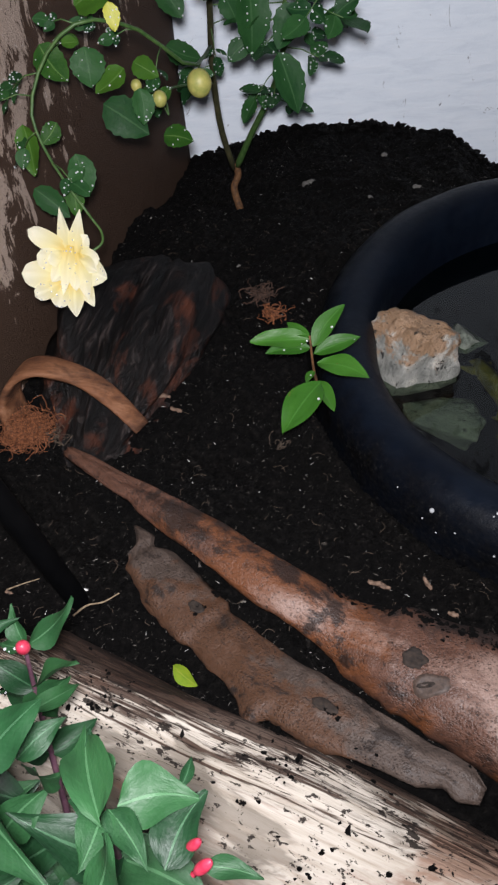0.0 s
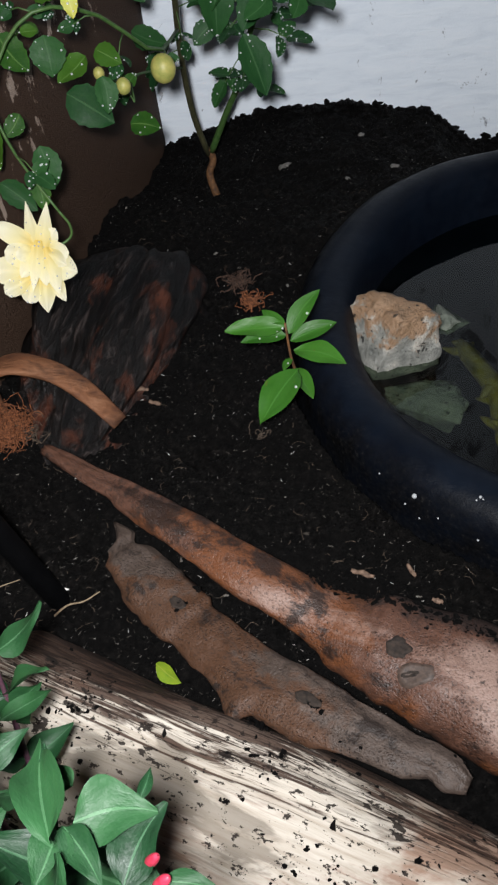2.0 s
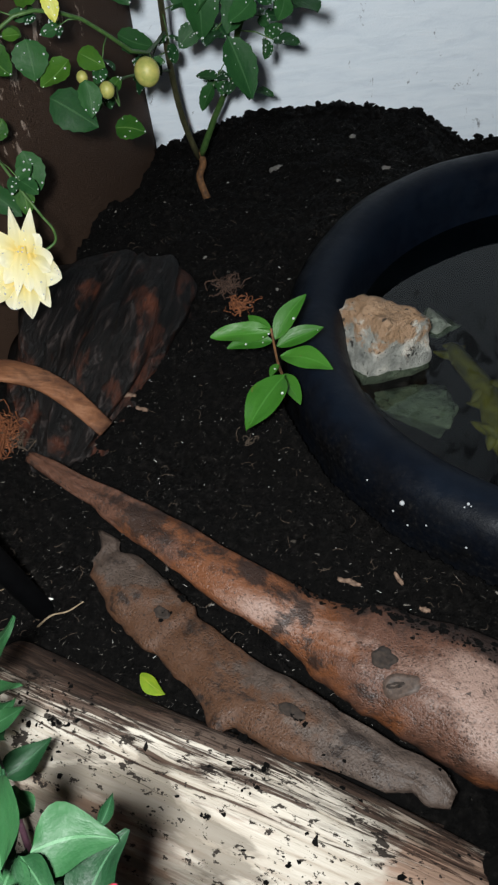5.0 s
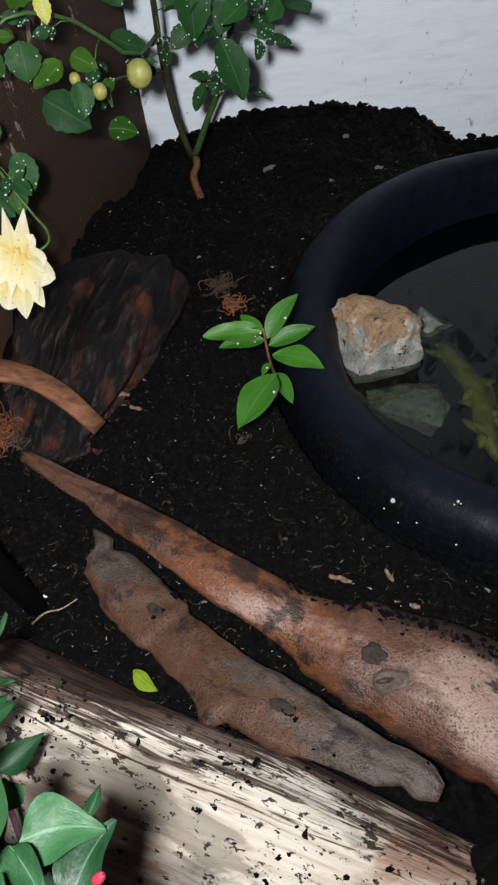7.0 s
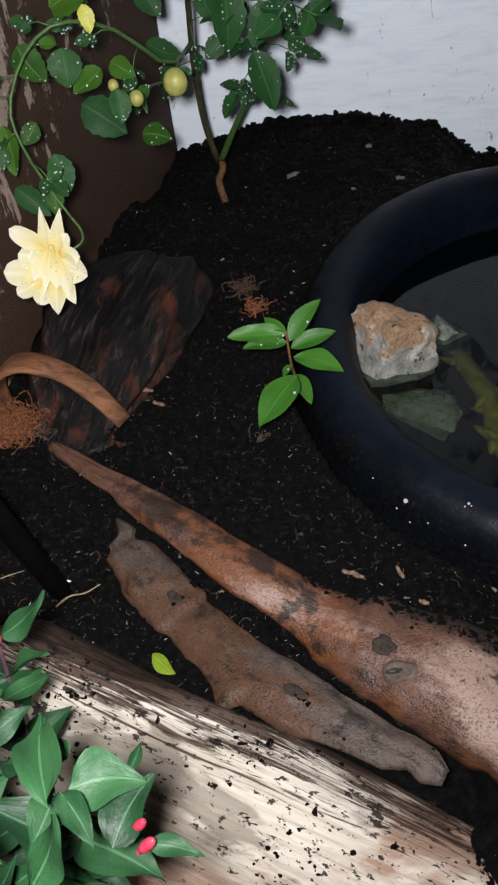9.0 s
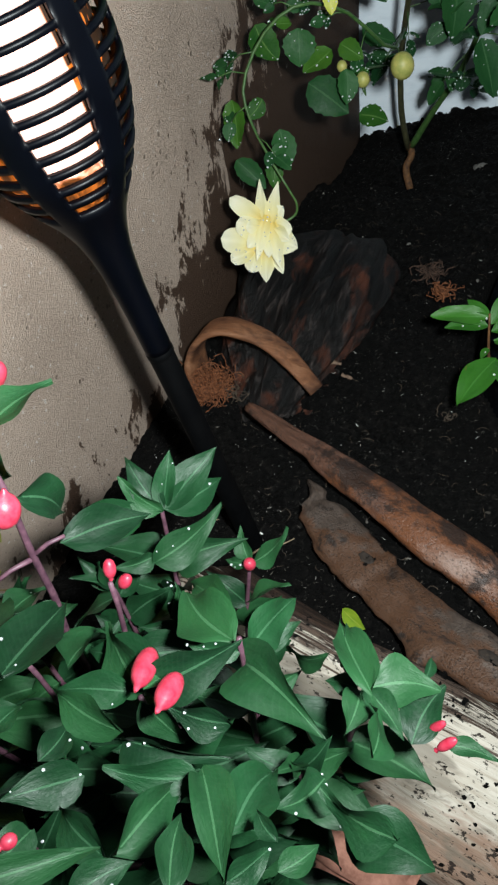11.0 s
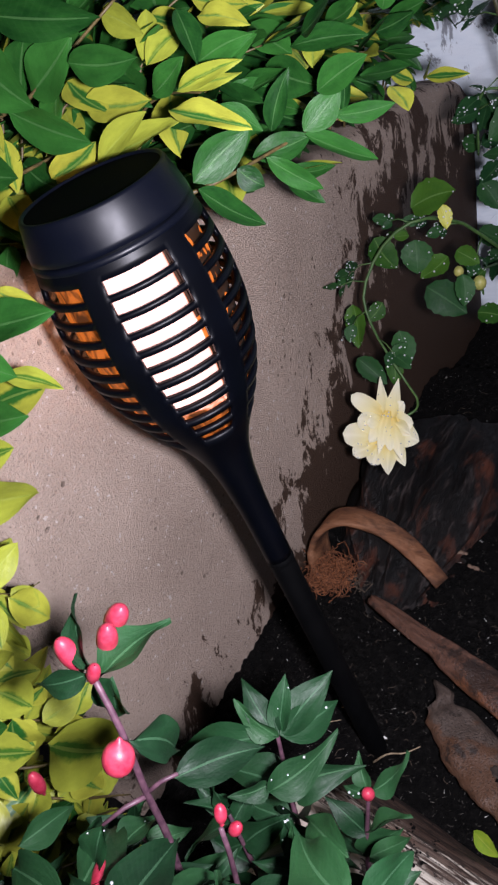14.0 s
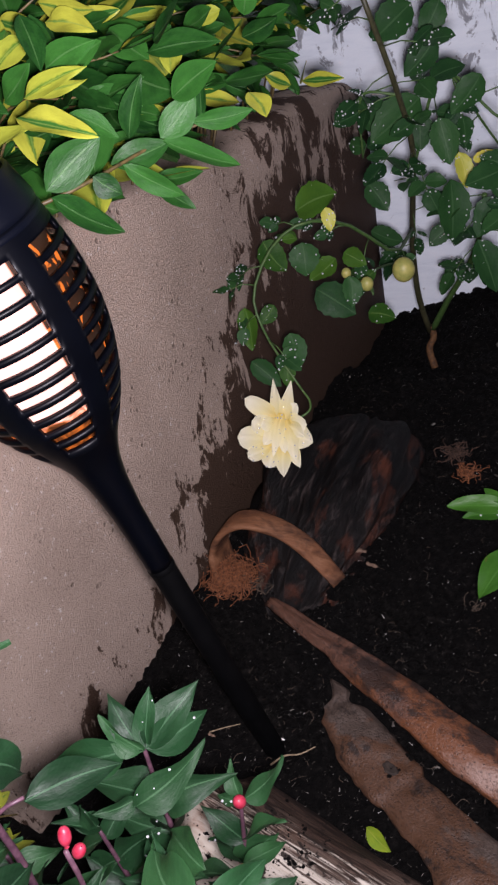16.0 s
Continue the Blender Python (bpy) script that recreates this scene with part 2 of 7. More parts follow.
m, nt, b = material("rose_petal", 0.5, 0.3)
tc = nt.nodes.new("ShaderNodeTexCoord")
sep = node(nt, "ShaderNodeSeparateXYZ", Vector=tc.outputs["UV"])
pcol = ramp(nt, sep.outputs[0], [(0.0, (0.7, 0.52, 0.12)), (0.4, (0.74, 0.67, 0.34)), (0.85, (0.76, 0.73, 0.54))])
nt.links.new(pcol, b.inputs["Base Color"])
bump(nt, b, noise_tex(nt, coords(nt, "UV", (3, 26, 1)), 3, 4), 0.3, 0.001)
thin = nt.nodes.new("ShaderNodeBsdfTranslucent")
nt.links.new(pcol, thin.inputs["Color"])
both = nt.nodes.new("ShaderNodeMixShader")
both.inputs[0].default_value = 0.35
nt.links.new(b.outputs[0], both.inputs[1])
nt.links.new(thin.outputs[0], both.inputs[2])
nt.links.new(both.outputs[0], next(n for n in nt.nodes if n.type == "OUTPUT_MATERIAL").inputs["Surface"])
PETAL = m

# garden soil: black, moist, crumbly, with pale fibres
m, nt, b = material("soil", 0.8, 0.1)
o = coords(nt)
fine, mid, big = noise_tex(nt, o, 520, 6, 0.7), noise_tex(nt, o, 120, 6, 0.65), noise_tex(nt, o, 9, 4)
col = ramp(nt, mid, [(0.34, (0.0005, 0.00048, 0.00045)), (0.5, (0.0028, 0.0025, 0.0023)), (0.6, (0.0062, 0.0055, 0.005)), (0.72, (0.02, 0.0175, 0.0155))])
col = mix(nt, ramp(nt, big, [(0.4, 0.0), (0.65, 0.6)]), col, (0.0018, 0.0016, 0.0014))
vor = node(nt, "ShaderNodeTexVoronoi", Vector=o, Scale=330.0)
speck = math_node(nt, "MULTIPLY", math_node(nt, "LESS_THAN", vor.outputs["Distance"], 0.18), ramp(nt, noise_tex(nt, o, 210, 2), [(0.6, 0.0), (0.64, 1.0)]))
col = mix(nt, math_node(nt, "MULTIPLY", speck, 0.7), col, (0.1, 0.09, 0.08))
nt.links.new(col, b.inputs["Base Color"])
nt.links.new(ramp(nt, big, [(0.35, 0.55), (0.65, 0.95)]), b.inputs["Roughness"])
bump(nt, b, math_node(nt, "ADD", math_node(nt, "MULTIPLY", fine, 0.5), mid), 1.0, 0.009)
SOIL = m

# white limewashed wall with brush ridges and grey peeled patches high up
m, nt, b = material("limewash", 0.75, 0.25)
o = coords(nt)
br = noise_tex(nt, coords(nt, "Object", (7, 20, 30)), 2.0, 6, 0.65, 0.5)
gr = noise_tex(nt, o, 260, 4)
col = ramp(nt, br, [(0.25, (0.68, 0.75, 0.83)), (0.5, (0.79, 0.86, 0.93)), (0.75, (0.84, 0.9, 0.96))])
pn = noise_tex(nt, coords(nt, "Object", (1, 1, 0.55), (0, 0.5, 0)), 26, 6, 0.72, 0.8)
pz = math_node(nt, "MULTIPLY", ramp(nt, node(nt, "ShaderNodeSeparateXYZ", Vector=o).outputs[2], [(0.3, 0.0), (0.5, 0.10)]), 1.0)
peel = ramp(nt, math_node(nt, "ADD", pn, pz), [(0.64, 0.0), (0.68, 1.0)])
col = mix(nt, math_node(nt, "MULTIPLY", peel, 0.85), col, (0.2, 0.21, 0.23))
dirt = ramp(nt, noise_tex(nt, o, 90, 5, 0.7), [(0.68, 0.0), (0.75, 0.6)])
col = mix(nt, dirt, col, (0.3, 0.28, 0.27))
nt.links.new(col, b.inputs["Base Color"])
bump(nt, b, math_node(nt, "ADD", br, math_node(nt, "MULTIPLY", gr, 0.25)), 0.4, 0.004)
LIMEWASH = m

# brown cement render, sandy, wet and splashed with mud towards the far end, with shade painted at its foot there
m, nt, b = material("cement_render", 0.8, 0.12)
o = coords(nt)
sp = node(nt, "ShaderNodeSeparateXYZ", Vector=o)
y, z = sp.outputs[1], sp.outputs[2]
sand = noise_tex(nt, o, 420, 4, 0.7)
cloud = noise_tex(nt, o, 7, 5, 0.6)
col = ramp(nt, cloud, [(0.3, (0.26, 0.2, 0.16)), (0.7, (0.37, 0.29, 0.235))])
col = mix(nt, ramp(nt, sand, [(0.42, 0.0), (0.7, 0.6)]), col, (0.4, 0.32, 0.265))
# pale specks: the glints of the sand, put into the colour
col = mix(nt, ramp(nt, noise_tex(nt, o, 150, 3), [(0.64, 0.0), (0.7, 0.85)]), col, (0.5, 0.45, 0.41))
col = mix(nt, ramp(nt, noise_tex(nt, o, 330, 3), [(0.3, 0.65), (0.4, 0.0)]), col, (0.1, 0.075, 0.058))
dent = node(nt, "ShaderNodeTexVoronoi", Vector=o, Scale=85.0).outputs["Distance"]
dented = ramp(nt, noise_tex(nt, o, 11, 3), [(0.54, 0.0), (0.6, 1.0)])
dent = math_node(nt, "MULTIPLY", ramp(nt, dent, [(0.16, 1.0), (0.26, 0.0)]), dented)
col = mix(nt, math_node(nt, "MULTIPLY", dent, 0.6), col, (0.08, 0.058, 0.045))
stain_n = noise_tex(nt, coords(nt, "Object", (1, 1, 0.5), (0.3, 0, 0)), 24, 7, 0.72, 0.4)
edge = math_node(nt, "SUBTRACT", math_node(nt, "SUBTRACT", y, 0.60), math_node(nt, "MULTIPLY", z, 0.85))
low = math_node(nt, "MULTIPLY", math_node(nt, "SUBTRACT", 0.07, z), 1.4)
# shade at the far foot, painted in the same dark as the wet stain
foot_shade = math_node(nt, "MULTIPLY", math_node(nt, "MAXIMUM", edge, 0.0), math_node(nt, "MAXIMUM", math_node(nt, "SUBTRACT", 0.36, z), 0.0))
patchy = math_node(nt, "ADD", math_node(nt, "MINIMUM", edge, 0.13), math_node(nt, "MULTIPLY", foot_shade, 2.6))
wet_and_shade = math_node(nt, "ADD", math_node(nt, "MULTIPLY", math_node(nt, "MAXIMUM", patchy, low), 0.85), stain_n)
wet = ramp(nt, wet_and_shade, [(0.585, 0.0), (0.61, 1.0)])
col = mix(nt, math_node(nt, "MULTIPLY", wet, 0.95), col, (0.036, 0.0185, 0.0105))
nt.links.new(col, b.inputs["Base Color"])
nt.links.new(ramp(nt, wet, [(0.0, 0.85), (1.0, 0.68)]), b.inputs["Roughness"])
bump(nt, b, math_node(nt, "SUBTRACT", math_node(nt, "ADD", sand, math_node(nt, "MULTIPLY", cloud, 0.6)), math_node(nt, "MULTIPLY", dent, 0.7)), 0.85, 0.0028)
RENDERING = m

# black rubbery plastic of the pond tub
m, nt, b = material("black_plastic_tub", 0.42, 0.2)
o = coords(nt)
n = noise_tex(nt, o, 40, 6, 0.7)
col = ramp(nt, noise_tex(nt, o, 14, 5, 0.7), [(0.35, (0.0014, 0.0027, 0.006)), (0.7, (0.0034, 0.006, 0.0115))])
col = mix(nt, ramp(nt, n, [(0.66, 0.0), (0.75, 0.4)]), col, (0.022, 0.022, 0.022))
sp = node(nt, "ShaderNodeSeparateXYZ", Vector=o)
away = math_node(nt, "SQRT", math_node(nt, "ADD", math_node(nt, "MULTIPLY", sp.outputs[0], sp.outputs[0]), math_node(nt, "MULTIPLY", sp.outputs[1], sp.outputs[1])))
clod = noise_tex(nt, o, 30, 4, 0.55)
mud = ramp(nt, math_node(nt, "ADD", math_node(nt, "MULTIPLY", math_node(nt, "SUBTRACT", away, 0.372), 16.0), clod), [(0.3, 0.0), (0.95, 1.0)])
col = mix(nt, mud, col, ramp(nt, noise_tex(nt, o, 190, 5), [(0.35, (0.0014, 0.0013, 0.0013)), (0.6, (0.0045, 0.0042, 0.004)), (0.75, (0.02, 0.019, 0.017))]))
nt.links.new(col, b.inputs["Base Color"])
nt.links.new(math_node(nt, "MAXIMUM", ramp(nt, n, [(0.3, 0.36), (0.7, 0.6)]), mud), b.inputs["Roughness"])
nt.links.new(math_node(nt, "MULTIPLY", math_node(nt, "SUBTRACT", 1.0, mud), 0.13), b.inputs["Specular IOR Level"])
bump(nt, b, math_node(nt, "ADD", math_node(nt, "ADD", n, math_node(nt, "MULTIPLY", mud, math_node(nt, "MULTIPLY", clod, 0.8))), math_node(nt, "MULTIPLY", noise_tex(nt, o, 9, 3), 2.0)), 0.35, 0.003)
TUB = m

m, nt, b = material("pond_water", 0.015, 0.5)
b.inputs["Base Color"].default_value = (0.035, 0.055, 0.032, 1)
b.inputs["Transmission Weight"].default_value = 1.0
b.inputs["IOR"].default_value = 1.33
b.inputs["Specular IOR Level"].default_value = 0.08
WATER = m


def stone_material(name, stops, over, rust, wet):
    """Craggy stone with a rusty crust on its upper part."""
    m, nt, b = material(name, 0.6, 0.35)
    o = coords(nt)
    n = noise_tex(nt, o, 30, 7, 0.65, 0.4)
    col = ramp(nt, n, stops)
    zz = node(nt, "ShaderNodeSeparateXYZ", Vector=o).outputs[2]
    msk = math_node(nt, "ADD", noise_tex(nt, o, 38, 6, 0.7), math_node(nt, "MULTIPLY", zz, rust))
    col = mix(nt, ramp(nt, msk, [(0.62, 0.0), (0.7, 0.9)]), col, over)
    col = mix(nt, ramp(nt, noise_tex(nt, o, 120, 3), [(0.63, 0.0), (0.66, 0.9)]), col, (0.012, 0.011, 0.01))
    nt.links.new(col, b.inputs["Base Color"])
    b.inputs["Roughness"].default_value = wet
    bump(nt, b, math_node(nt, "ADD", n, math_node(nt, "MULTIPLY", noise_tex(nt, o, 130, 5, 0.7), 0.6)), 1.0, 0.007)
    return m


ROCK = stone_material("rock", [(0.3, (0.11, 0.115, 0.105)), (0.5, (0.28, 0.28, 0.25)), (0.66, (0.58, 0.54, 0.47))], (0.27, 0.16, 0.085), 5.0, 0.4)
ROCK_DARK = stone_material("drowned_rock", [(0.3, (0.07, 0.085, 0.07)), (0.7, (0.24, 0.26, 0.21))], (0.1, 0.12, 0.04), 0.0, 0.5)
m, nt, b = material("pond_weed", 0.5, 0.4)
nt.links.new(ramp(nt, noise_tex(nt, coords(nt), 60, 4), [(0.3, (0.06, 0.056, 0.006)), (0.7, (0.26, 0.215, 0.022))]), b.inputs["Base Color"])
WEED = m
m, nt, b = material("pond_murk", 0.9, 0.0)
nt.links.new(ramp(nt, noise_tex(nt, coords(nt), 8, 5), [(0.4, (0.0003, 0.0005, 0.0004)), (0.7, (0.0013, 0.002, 0.0012))]), b.inputs["Base Color"])
MURK = m
PEBBLE = stone_material("pale_pebble", [(0.3, (0.07, 0.065, 0.055)), (0.5, (0.17, 0.16, 0.145)), (0.7, (0.36, 0.35, 0.32))], (0.2, 0.15, 0.11), 0.0, 0.5)


def wood_material(name, stretch, stops, over, over_range, rough, bump_scale=0.004, pits=None, specks=0.85):
    """Wood or bark whose grain runs along local X."""
    m, nt, b = material(name, rough, 0.3)
    g = noise_tex(nt, coords(nt, "Object", stretch), 1.0, 8, 0.68, 0.5)
    col = ramp(nt, g, stops)
    n2 = noise_tex(nt, coords(nt, "Object", (0.45, 1, 1)), 17, 6, 0.68, 0.4)
    col = mix(nt, ramp(nt, n2, [(over_range[0], 0.0), (over_range[1], 1.0)]), col, over)
    h = g
    if pits:
        v = node(nt, "ShaderNodeTexVoronoi", Vector=coords(nt, "Object", (0.7, 1, 1)), Scale=pits)
        pit = ramp(nt, v.outputs["Distance"], [(0.0, 0.0), (0.4, 1.0)])
        col = mix(nt, math_node(nt, "MULTIPLY", math_node(nt, "SUBTRACT", 1.0, pit), 0.12), col, (0.05, 0.025, 0.015))
        h = math_node(nt, "ADD", math_node(nt, "MULTIPLY", g, 0.5), pit)
    spots = ramp(nt, noise_tex(nt, coords(nt), 95, 3, 0.5), [(0.69, 0.0), (0.72, 1.0)])
    col = mix(nt, math_node(nt, "MULTIPLY", spots, specks), col, (0.012, 0.01, 0.009))
    nt.links.new(col, b.inputs["Base Color"])
    bump(nt, b, h, 0.8, bump_scale)
    return m


def log_material():
    """Bleached wood: cream with fine grain, dark split streaks at the back, tan and grey stains."""
    m, nt, b = material("bleached_log", 0.8, 0.2)
    o = coords(nt)
    sp = node(nt, "ShaderNodeSeparateXYZ", Vector=o)
    grain = noise_tex(nt, coords(nt, "Object", (9, 150, 150)), 1.0, 7, 0.65, 0.4)
    col = ramp(nt, grain, [(0.28, (0.29, 0.24, 0.185)), (0.44, (0.43, 0.38, 0.315)), (0.64, (0.55, 0.505, 0.435))])
    tan = noise_tex(nt, coords(nt, "Object", (0.35, 1, 1)), 11, 6, 0.65, 0.5)
    col = mix(nt, ramp(nt, math_node(nt, "ADD", tan, math_node(nt, "MULTIPLY", math_node(nt, "SUBTRACT", grain, 0.5), 0.35)), [(0.5, 0.0), (0.6, 0.85)]), col, (0.2, 0.11, 0.07))
    smear = noise_tex(nt, coords(nt, "Object", (0.4, 1, 1), (0.1, 0.4, 0.3)), 16, 5, 0.6, 0.8)
    col = mix(nt, ramp(nt, math_node(nt, "ADD", smear, math_node(nt, "MULTIPLY", math_node(nt, "SUBTRACT", grain, 0.5), 0.3)), [(0.54, 0.0), (0.6, 0.75)]), col, (0.16, 0.135, 0.105))
    back = math_node(nt, "MULTIPLY", math_node(nt, "SUBTRACT", sp.outputs[1], 0.014), 4.2)
    left = math_node(nt, "MULTIPLY", math_node(nt, "SUBTRACT", 0.2, sp.outputs[0]), 0.25)
    bias = math_node(nt, "ADD", math_node(nt, "MAXIMUM", back, -0.17), math_node(nt, "MAXIMUM", left, -0.05))
    streak = noise_tex(nt, coords(nt, "Object", (7, 130, 130)), 1.0, 6, 0.62, 0.9)
    dark = ramp(nt, math_node(nt, "ADD", streak, bias), [(0.56, 0.0), (0.62, 0.92)])
    col = mix(nt, dark, col, (0.05, 0.027, 0.018))
    hair = noise_tex(nt, coords(nt, "Object", (16, 330, 330)), 1.0, 4, 0.6, 0.7)
    split = ramp(nt, math_node(nt, "ADD", hair, math_node(nt, "MULTIPLY", bias, 0.6)), [(0.6, 0.0), (0.64, 0.9)])
    col = mix(nt, split, col, (0.02, 0.012, 0.009))
    for size, cut in ((170, 0.6), (46, 0.62)):
        chip = noise_tex(nt, coords(nt, "Object", (0.6, 1, 1), (0.2, 0.1, 0.5)), size, 5, 0.68)
        col = mix(nt, ramp(nt, chip, [(cut, 0.0), (cut + 0.012, 0.95)]), col, (0.014, 0.010, 0.008))
    nt.links.new(col, b.inputs["Base Color"])
    bump(nt, b, math_node(nt, "SUBTRACT", grain, math_node(nt, "MULTIPLY", dark, 0.5)), 0.8, 0.003)
    return m


LOG = log_material()


def bark_material(name, base, pale, rust, dark, rough, stain, sheen_from=9.0):
    """Smooth-barked slab: leathery grain, pale patches that paint its wet sheen, rusty and dark stains."""
    m, nt, b = material(name, rough, 0.4)
    o = coords(nt, "Object", (0.85, 1, 1))
    grain = noise_tex(nt, o, 420, 3, 0.6)
    leather = noise_tex(nt, o, 120, 5, 0.65, 0.6)
    col = ramp(nt, leather, [(0.35, [c * 0.75 for c in base]), (0.65, [c * 1.2 for c in base])])
    along = node(nt, "ShaderNodeSeparateXYZ", Vector=coords(nt)).outputs[0]
    near = math_node(nt, "SUBTRACT", 0.11, math_node(nt, "MULTIPLY", math_node(nt, "ABSOLUTE", math_node(nt, "SUBTRACT", along, stain)), 1.3))
    across = node(nt, "ShaderNodeSeparateXYZ", Vector=coords(nt)).outputs[1]
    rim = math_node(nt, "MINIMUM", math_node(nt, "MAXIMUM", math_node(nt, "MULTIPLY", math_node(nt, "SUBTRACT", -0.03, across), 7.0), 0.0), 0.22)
    blotch = math_node(nt, "ADD", noise_tex(nt, o, 11, 7, 0.66, 0.8), math_node(nt, "ADD", math_node(nt, "MAXIMUM", near, -0.13), rim))
    # more of the painted pale sheen towards the far end of the slab
    end_sheen = math_node(nt, "MINIMUM", math_node(nt, "MAXIMUM", math_node(nt, "MULTIPLY", math_node(nt, "SUBTRACT", along, sheen_from), 3.0), 0.0), 0.22)
    col = mix(nt, ramp(nt, blotch, [(0.49, 0.0), (0.56, 0.85)]), col, rust)
    col = mix(nt, ramp(nt, math_node(nt, "SUBTRACT", math_node(nt, "ADD", noise_tex(nt, coords(nt, "Object", (0.5, 1, 1), (0.4, 0, 0.2)), 10, 7, 0.7, 0.5), end_sheen), rim), [(0.58, 0.0), (0.7, 0.85)]), col, pale)
    col = mix(nt, ramp(nt, noise_tex(nt, coords(nt, "Object", (0.7, 1, 1), (1, 0.5, 0.3)), 15, 7, 0.74, 0.4), [(0.54, 0.0), (0.6, 0.9)]), col, dark)
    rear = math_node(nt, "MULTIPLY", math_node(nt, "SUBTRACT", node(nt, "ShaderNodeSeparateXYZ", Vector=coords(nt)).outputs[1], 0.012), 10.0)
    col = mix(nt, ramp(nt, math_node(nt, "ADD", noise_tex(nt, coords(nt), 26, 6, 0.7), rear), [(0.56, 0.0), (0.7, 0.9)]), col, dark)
    flecks = noise_tex(nt, coords(nt), 210, 4, 0.6)
    col = mix(nt, ramp(nt, flecks, [(0.64, 0.0), (0.67, 0.85)]), col, dark)
    pore = node(nt, "ShaderNodeTexVoronoi", Vector=o, Scale=400.0).outputs["Distance"]
    pored = ramp(nt, noise_tex(nt, o, 22, 4), [(0.42, 0.0), (0.55, 0.5)])
    pit = math_node(nt, "MULTIPLY", ramp(nt, pore, [(0.22, 1.0), (0.36, 0.0)]), pored)
    col = mix(nt, pit, col, dark)
    col = mix(nt, ramp(nt, grain, [(0.34, 0.5), (0.46, 0.0)]), col, dark)
    nt.links.new(col, b.inputs["Base Color"])
    nt.links.new(ramp(nt, leather, [(0.3, rough - 0.12), (0.7, rough + 0.15)]), b.inputs["Roughness"])
    goose = node(nt, "ShaderNodeTexVoronoi", Vector=o, Scale=620.0).outputs["Distance"]
    relief = math_node(nt, "ADD", math_node(nt, "MULTIPLY", grain, 0.5), math_node(nt, "SUBTRACT", leather, math_node(nt, "MULTIPLY", goose, 0.32)))
    bump(nt, b, math_node(nt, "SUBTRACT", relief, math_node(nt, "MULTIPLY", pit, 0.8)), 0.9, 0.0013)
    return m


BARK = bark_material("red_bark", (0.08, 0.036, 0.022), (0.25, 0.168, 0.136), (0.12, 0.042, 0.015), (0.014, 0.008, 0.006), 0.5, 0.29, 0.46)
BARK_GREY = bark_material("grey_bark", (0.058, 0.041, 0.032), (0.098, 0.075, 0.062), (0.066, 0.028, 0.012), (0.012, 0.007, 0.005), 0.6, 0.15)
STUMP = wood_material("charred_wood", (13, 85, 85), [(0.44, (0.0007, 0.0006, 0.0006)), (0.56, (0.0045, 0.003, 0.0027)), (0.66, (0.045, 0.035, 0.032))], (0.085, 0.026, 0.013), (0.53, 0.66), 0.5, 0.014)
CURL = wood_material("curled_bark", (12, 60, 60), [(0.3, (0.06, 0.022, 0.01)), (0.5, (0.145, 0.06, 0.026)), (0.7, (0.24, 0.115, 0.06))], (0.035, 0.014, 0.007), (0.47, 0.6), 0.7, 0.005, None, 0.5)

KNOT = stem_material("knot_wood", (0.006, 0.004, 0.003), (0.03, 0.02, 0.014), 0.85, 240)
SCAR = stem_material("scar_wood", (0.03, 0.02, 0.015), (0.075, 0.05, 0.038), 0.6, 260)

m, nt, b = material("black_torch_plastic", 0.3, 0.2)
b.inputs["Base Color"].default_value = (0.0011, 0.0017, 0.0045, 1)
n = noise_tex(nt, coords(nt), 30, 4)
nt.links.new(ramp(nt, n, [(0.3, 0.34), (0.7, 0.48)]), b.inputs["Roughness"])
TORCH = m
GOBLET, nt, b = material("black_goblet_plastic", 0.4, 0.12)
nt.links.new(ramp(nt, noise_tex(nt, coords(nt), 26, 4), [(0.35, (0.0006, 0.0008, 0.0017)), (0.7, (0.0009, 0.0013, 0.0028))]), b.inputs["Base Color"])
STAKE, nt, b = material("black_stake_plastic", 0.6, 0.1)
nt.links.new(ramp(nt, noise_tex(nt, coords(nt), 60, 4), [(0.4, (0.0006, 0.0007, 0.001)), (0.72, (0.0016, 0.0017, 0.002))]), b.inputs["Base Color"])
m, nt, b = material("solar_panel", 0.7, 0.02)
nt.links.new(ramp(nt, noise_tex(nt, coords(nt), 150, 4), [(0.68, (0.0008, 0.0009, 0.0013)), (0.76, (0.06, 0.06, 0.06))]), b.inputs["Base Color"])
SOLAR = m
# lit core of the torch: bright lamps on the front, flame pattern round the rest, boosted on the hidden wall side
m, nt, b = material("torch_flame", 0.5, 0.3)
o = coords(nt)
sp = node(nt, "ShaderNodeSeparateXYZ", Vector=o)
radius = math_node(nt, "SQRT", math_node(nt, "ADD", math_node(nt, "MULTIPLY", sp.outputs[0], sp.outputs[0]), math_node(nt, "MULTIPLY", sp.outputs[1], sp.outputs[1])))
facing = math_node(nt, "DIVIDE", math_node(nt, "ADD", math_node(nt, "MULTIPLY", sp.outputs[0], 0.515), math_node(nt, "MULTIPLY", sp.outputs[1], -0.857)), radius)
bright = ramp(nt, facing, [(0.895, 0.0), (0.905, 1.0)])
flick = noise_tex(nt, coords(nt, "Object", (60, 60, 34)), 1.0, 3, 0.5, 1.6)
tall = ramp(nt, math_node(nt, "ADD", sp.outputs[2], math_node(nt, "MULTIPLY", math_node(nt, "SUBTRACT", flick, 0.5), 0.03)), [(0.478, 0.0), (0.484, 1.0)])
bright = math_node(nt, "MULTIPLY", bright, tall)
wisp = ramp(nt, flick, [(0.38, 0.1), (0.6, 1.0)])
thin = ramp(nt, flick, [(0.57, 0.0), (0.61, 1.6)])
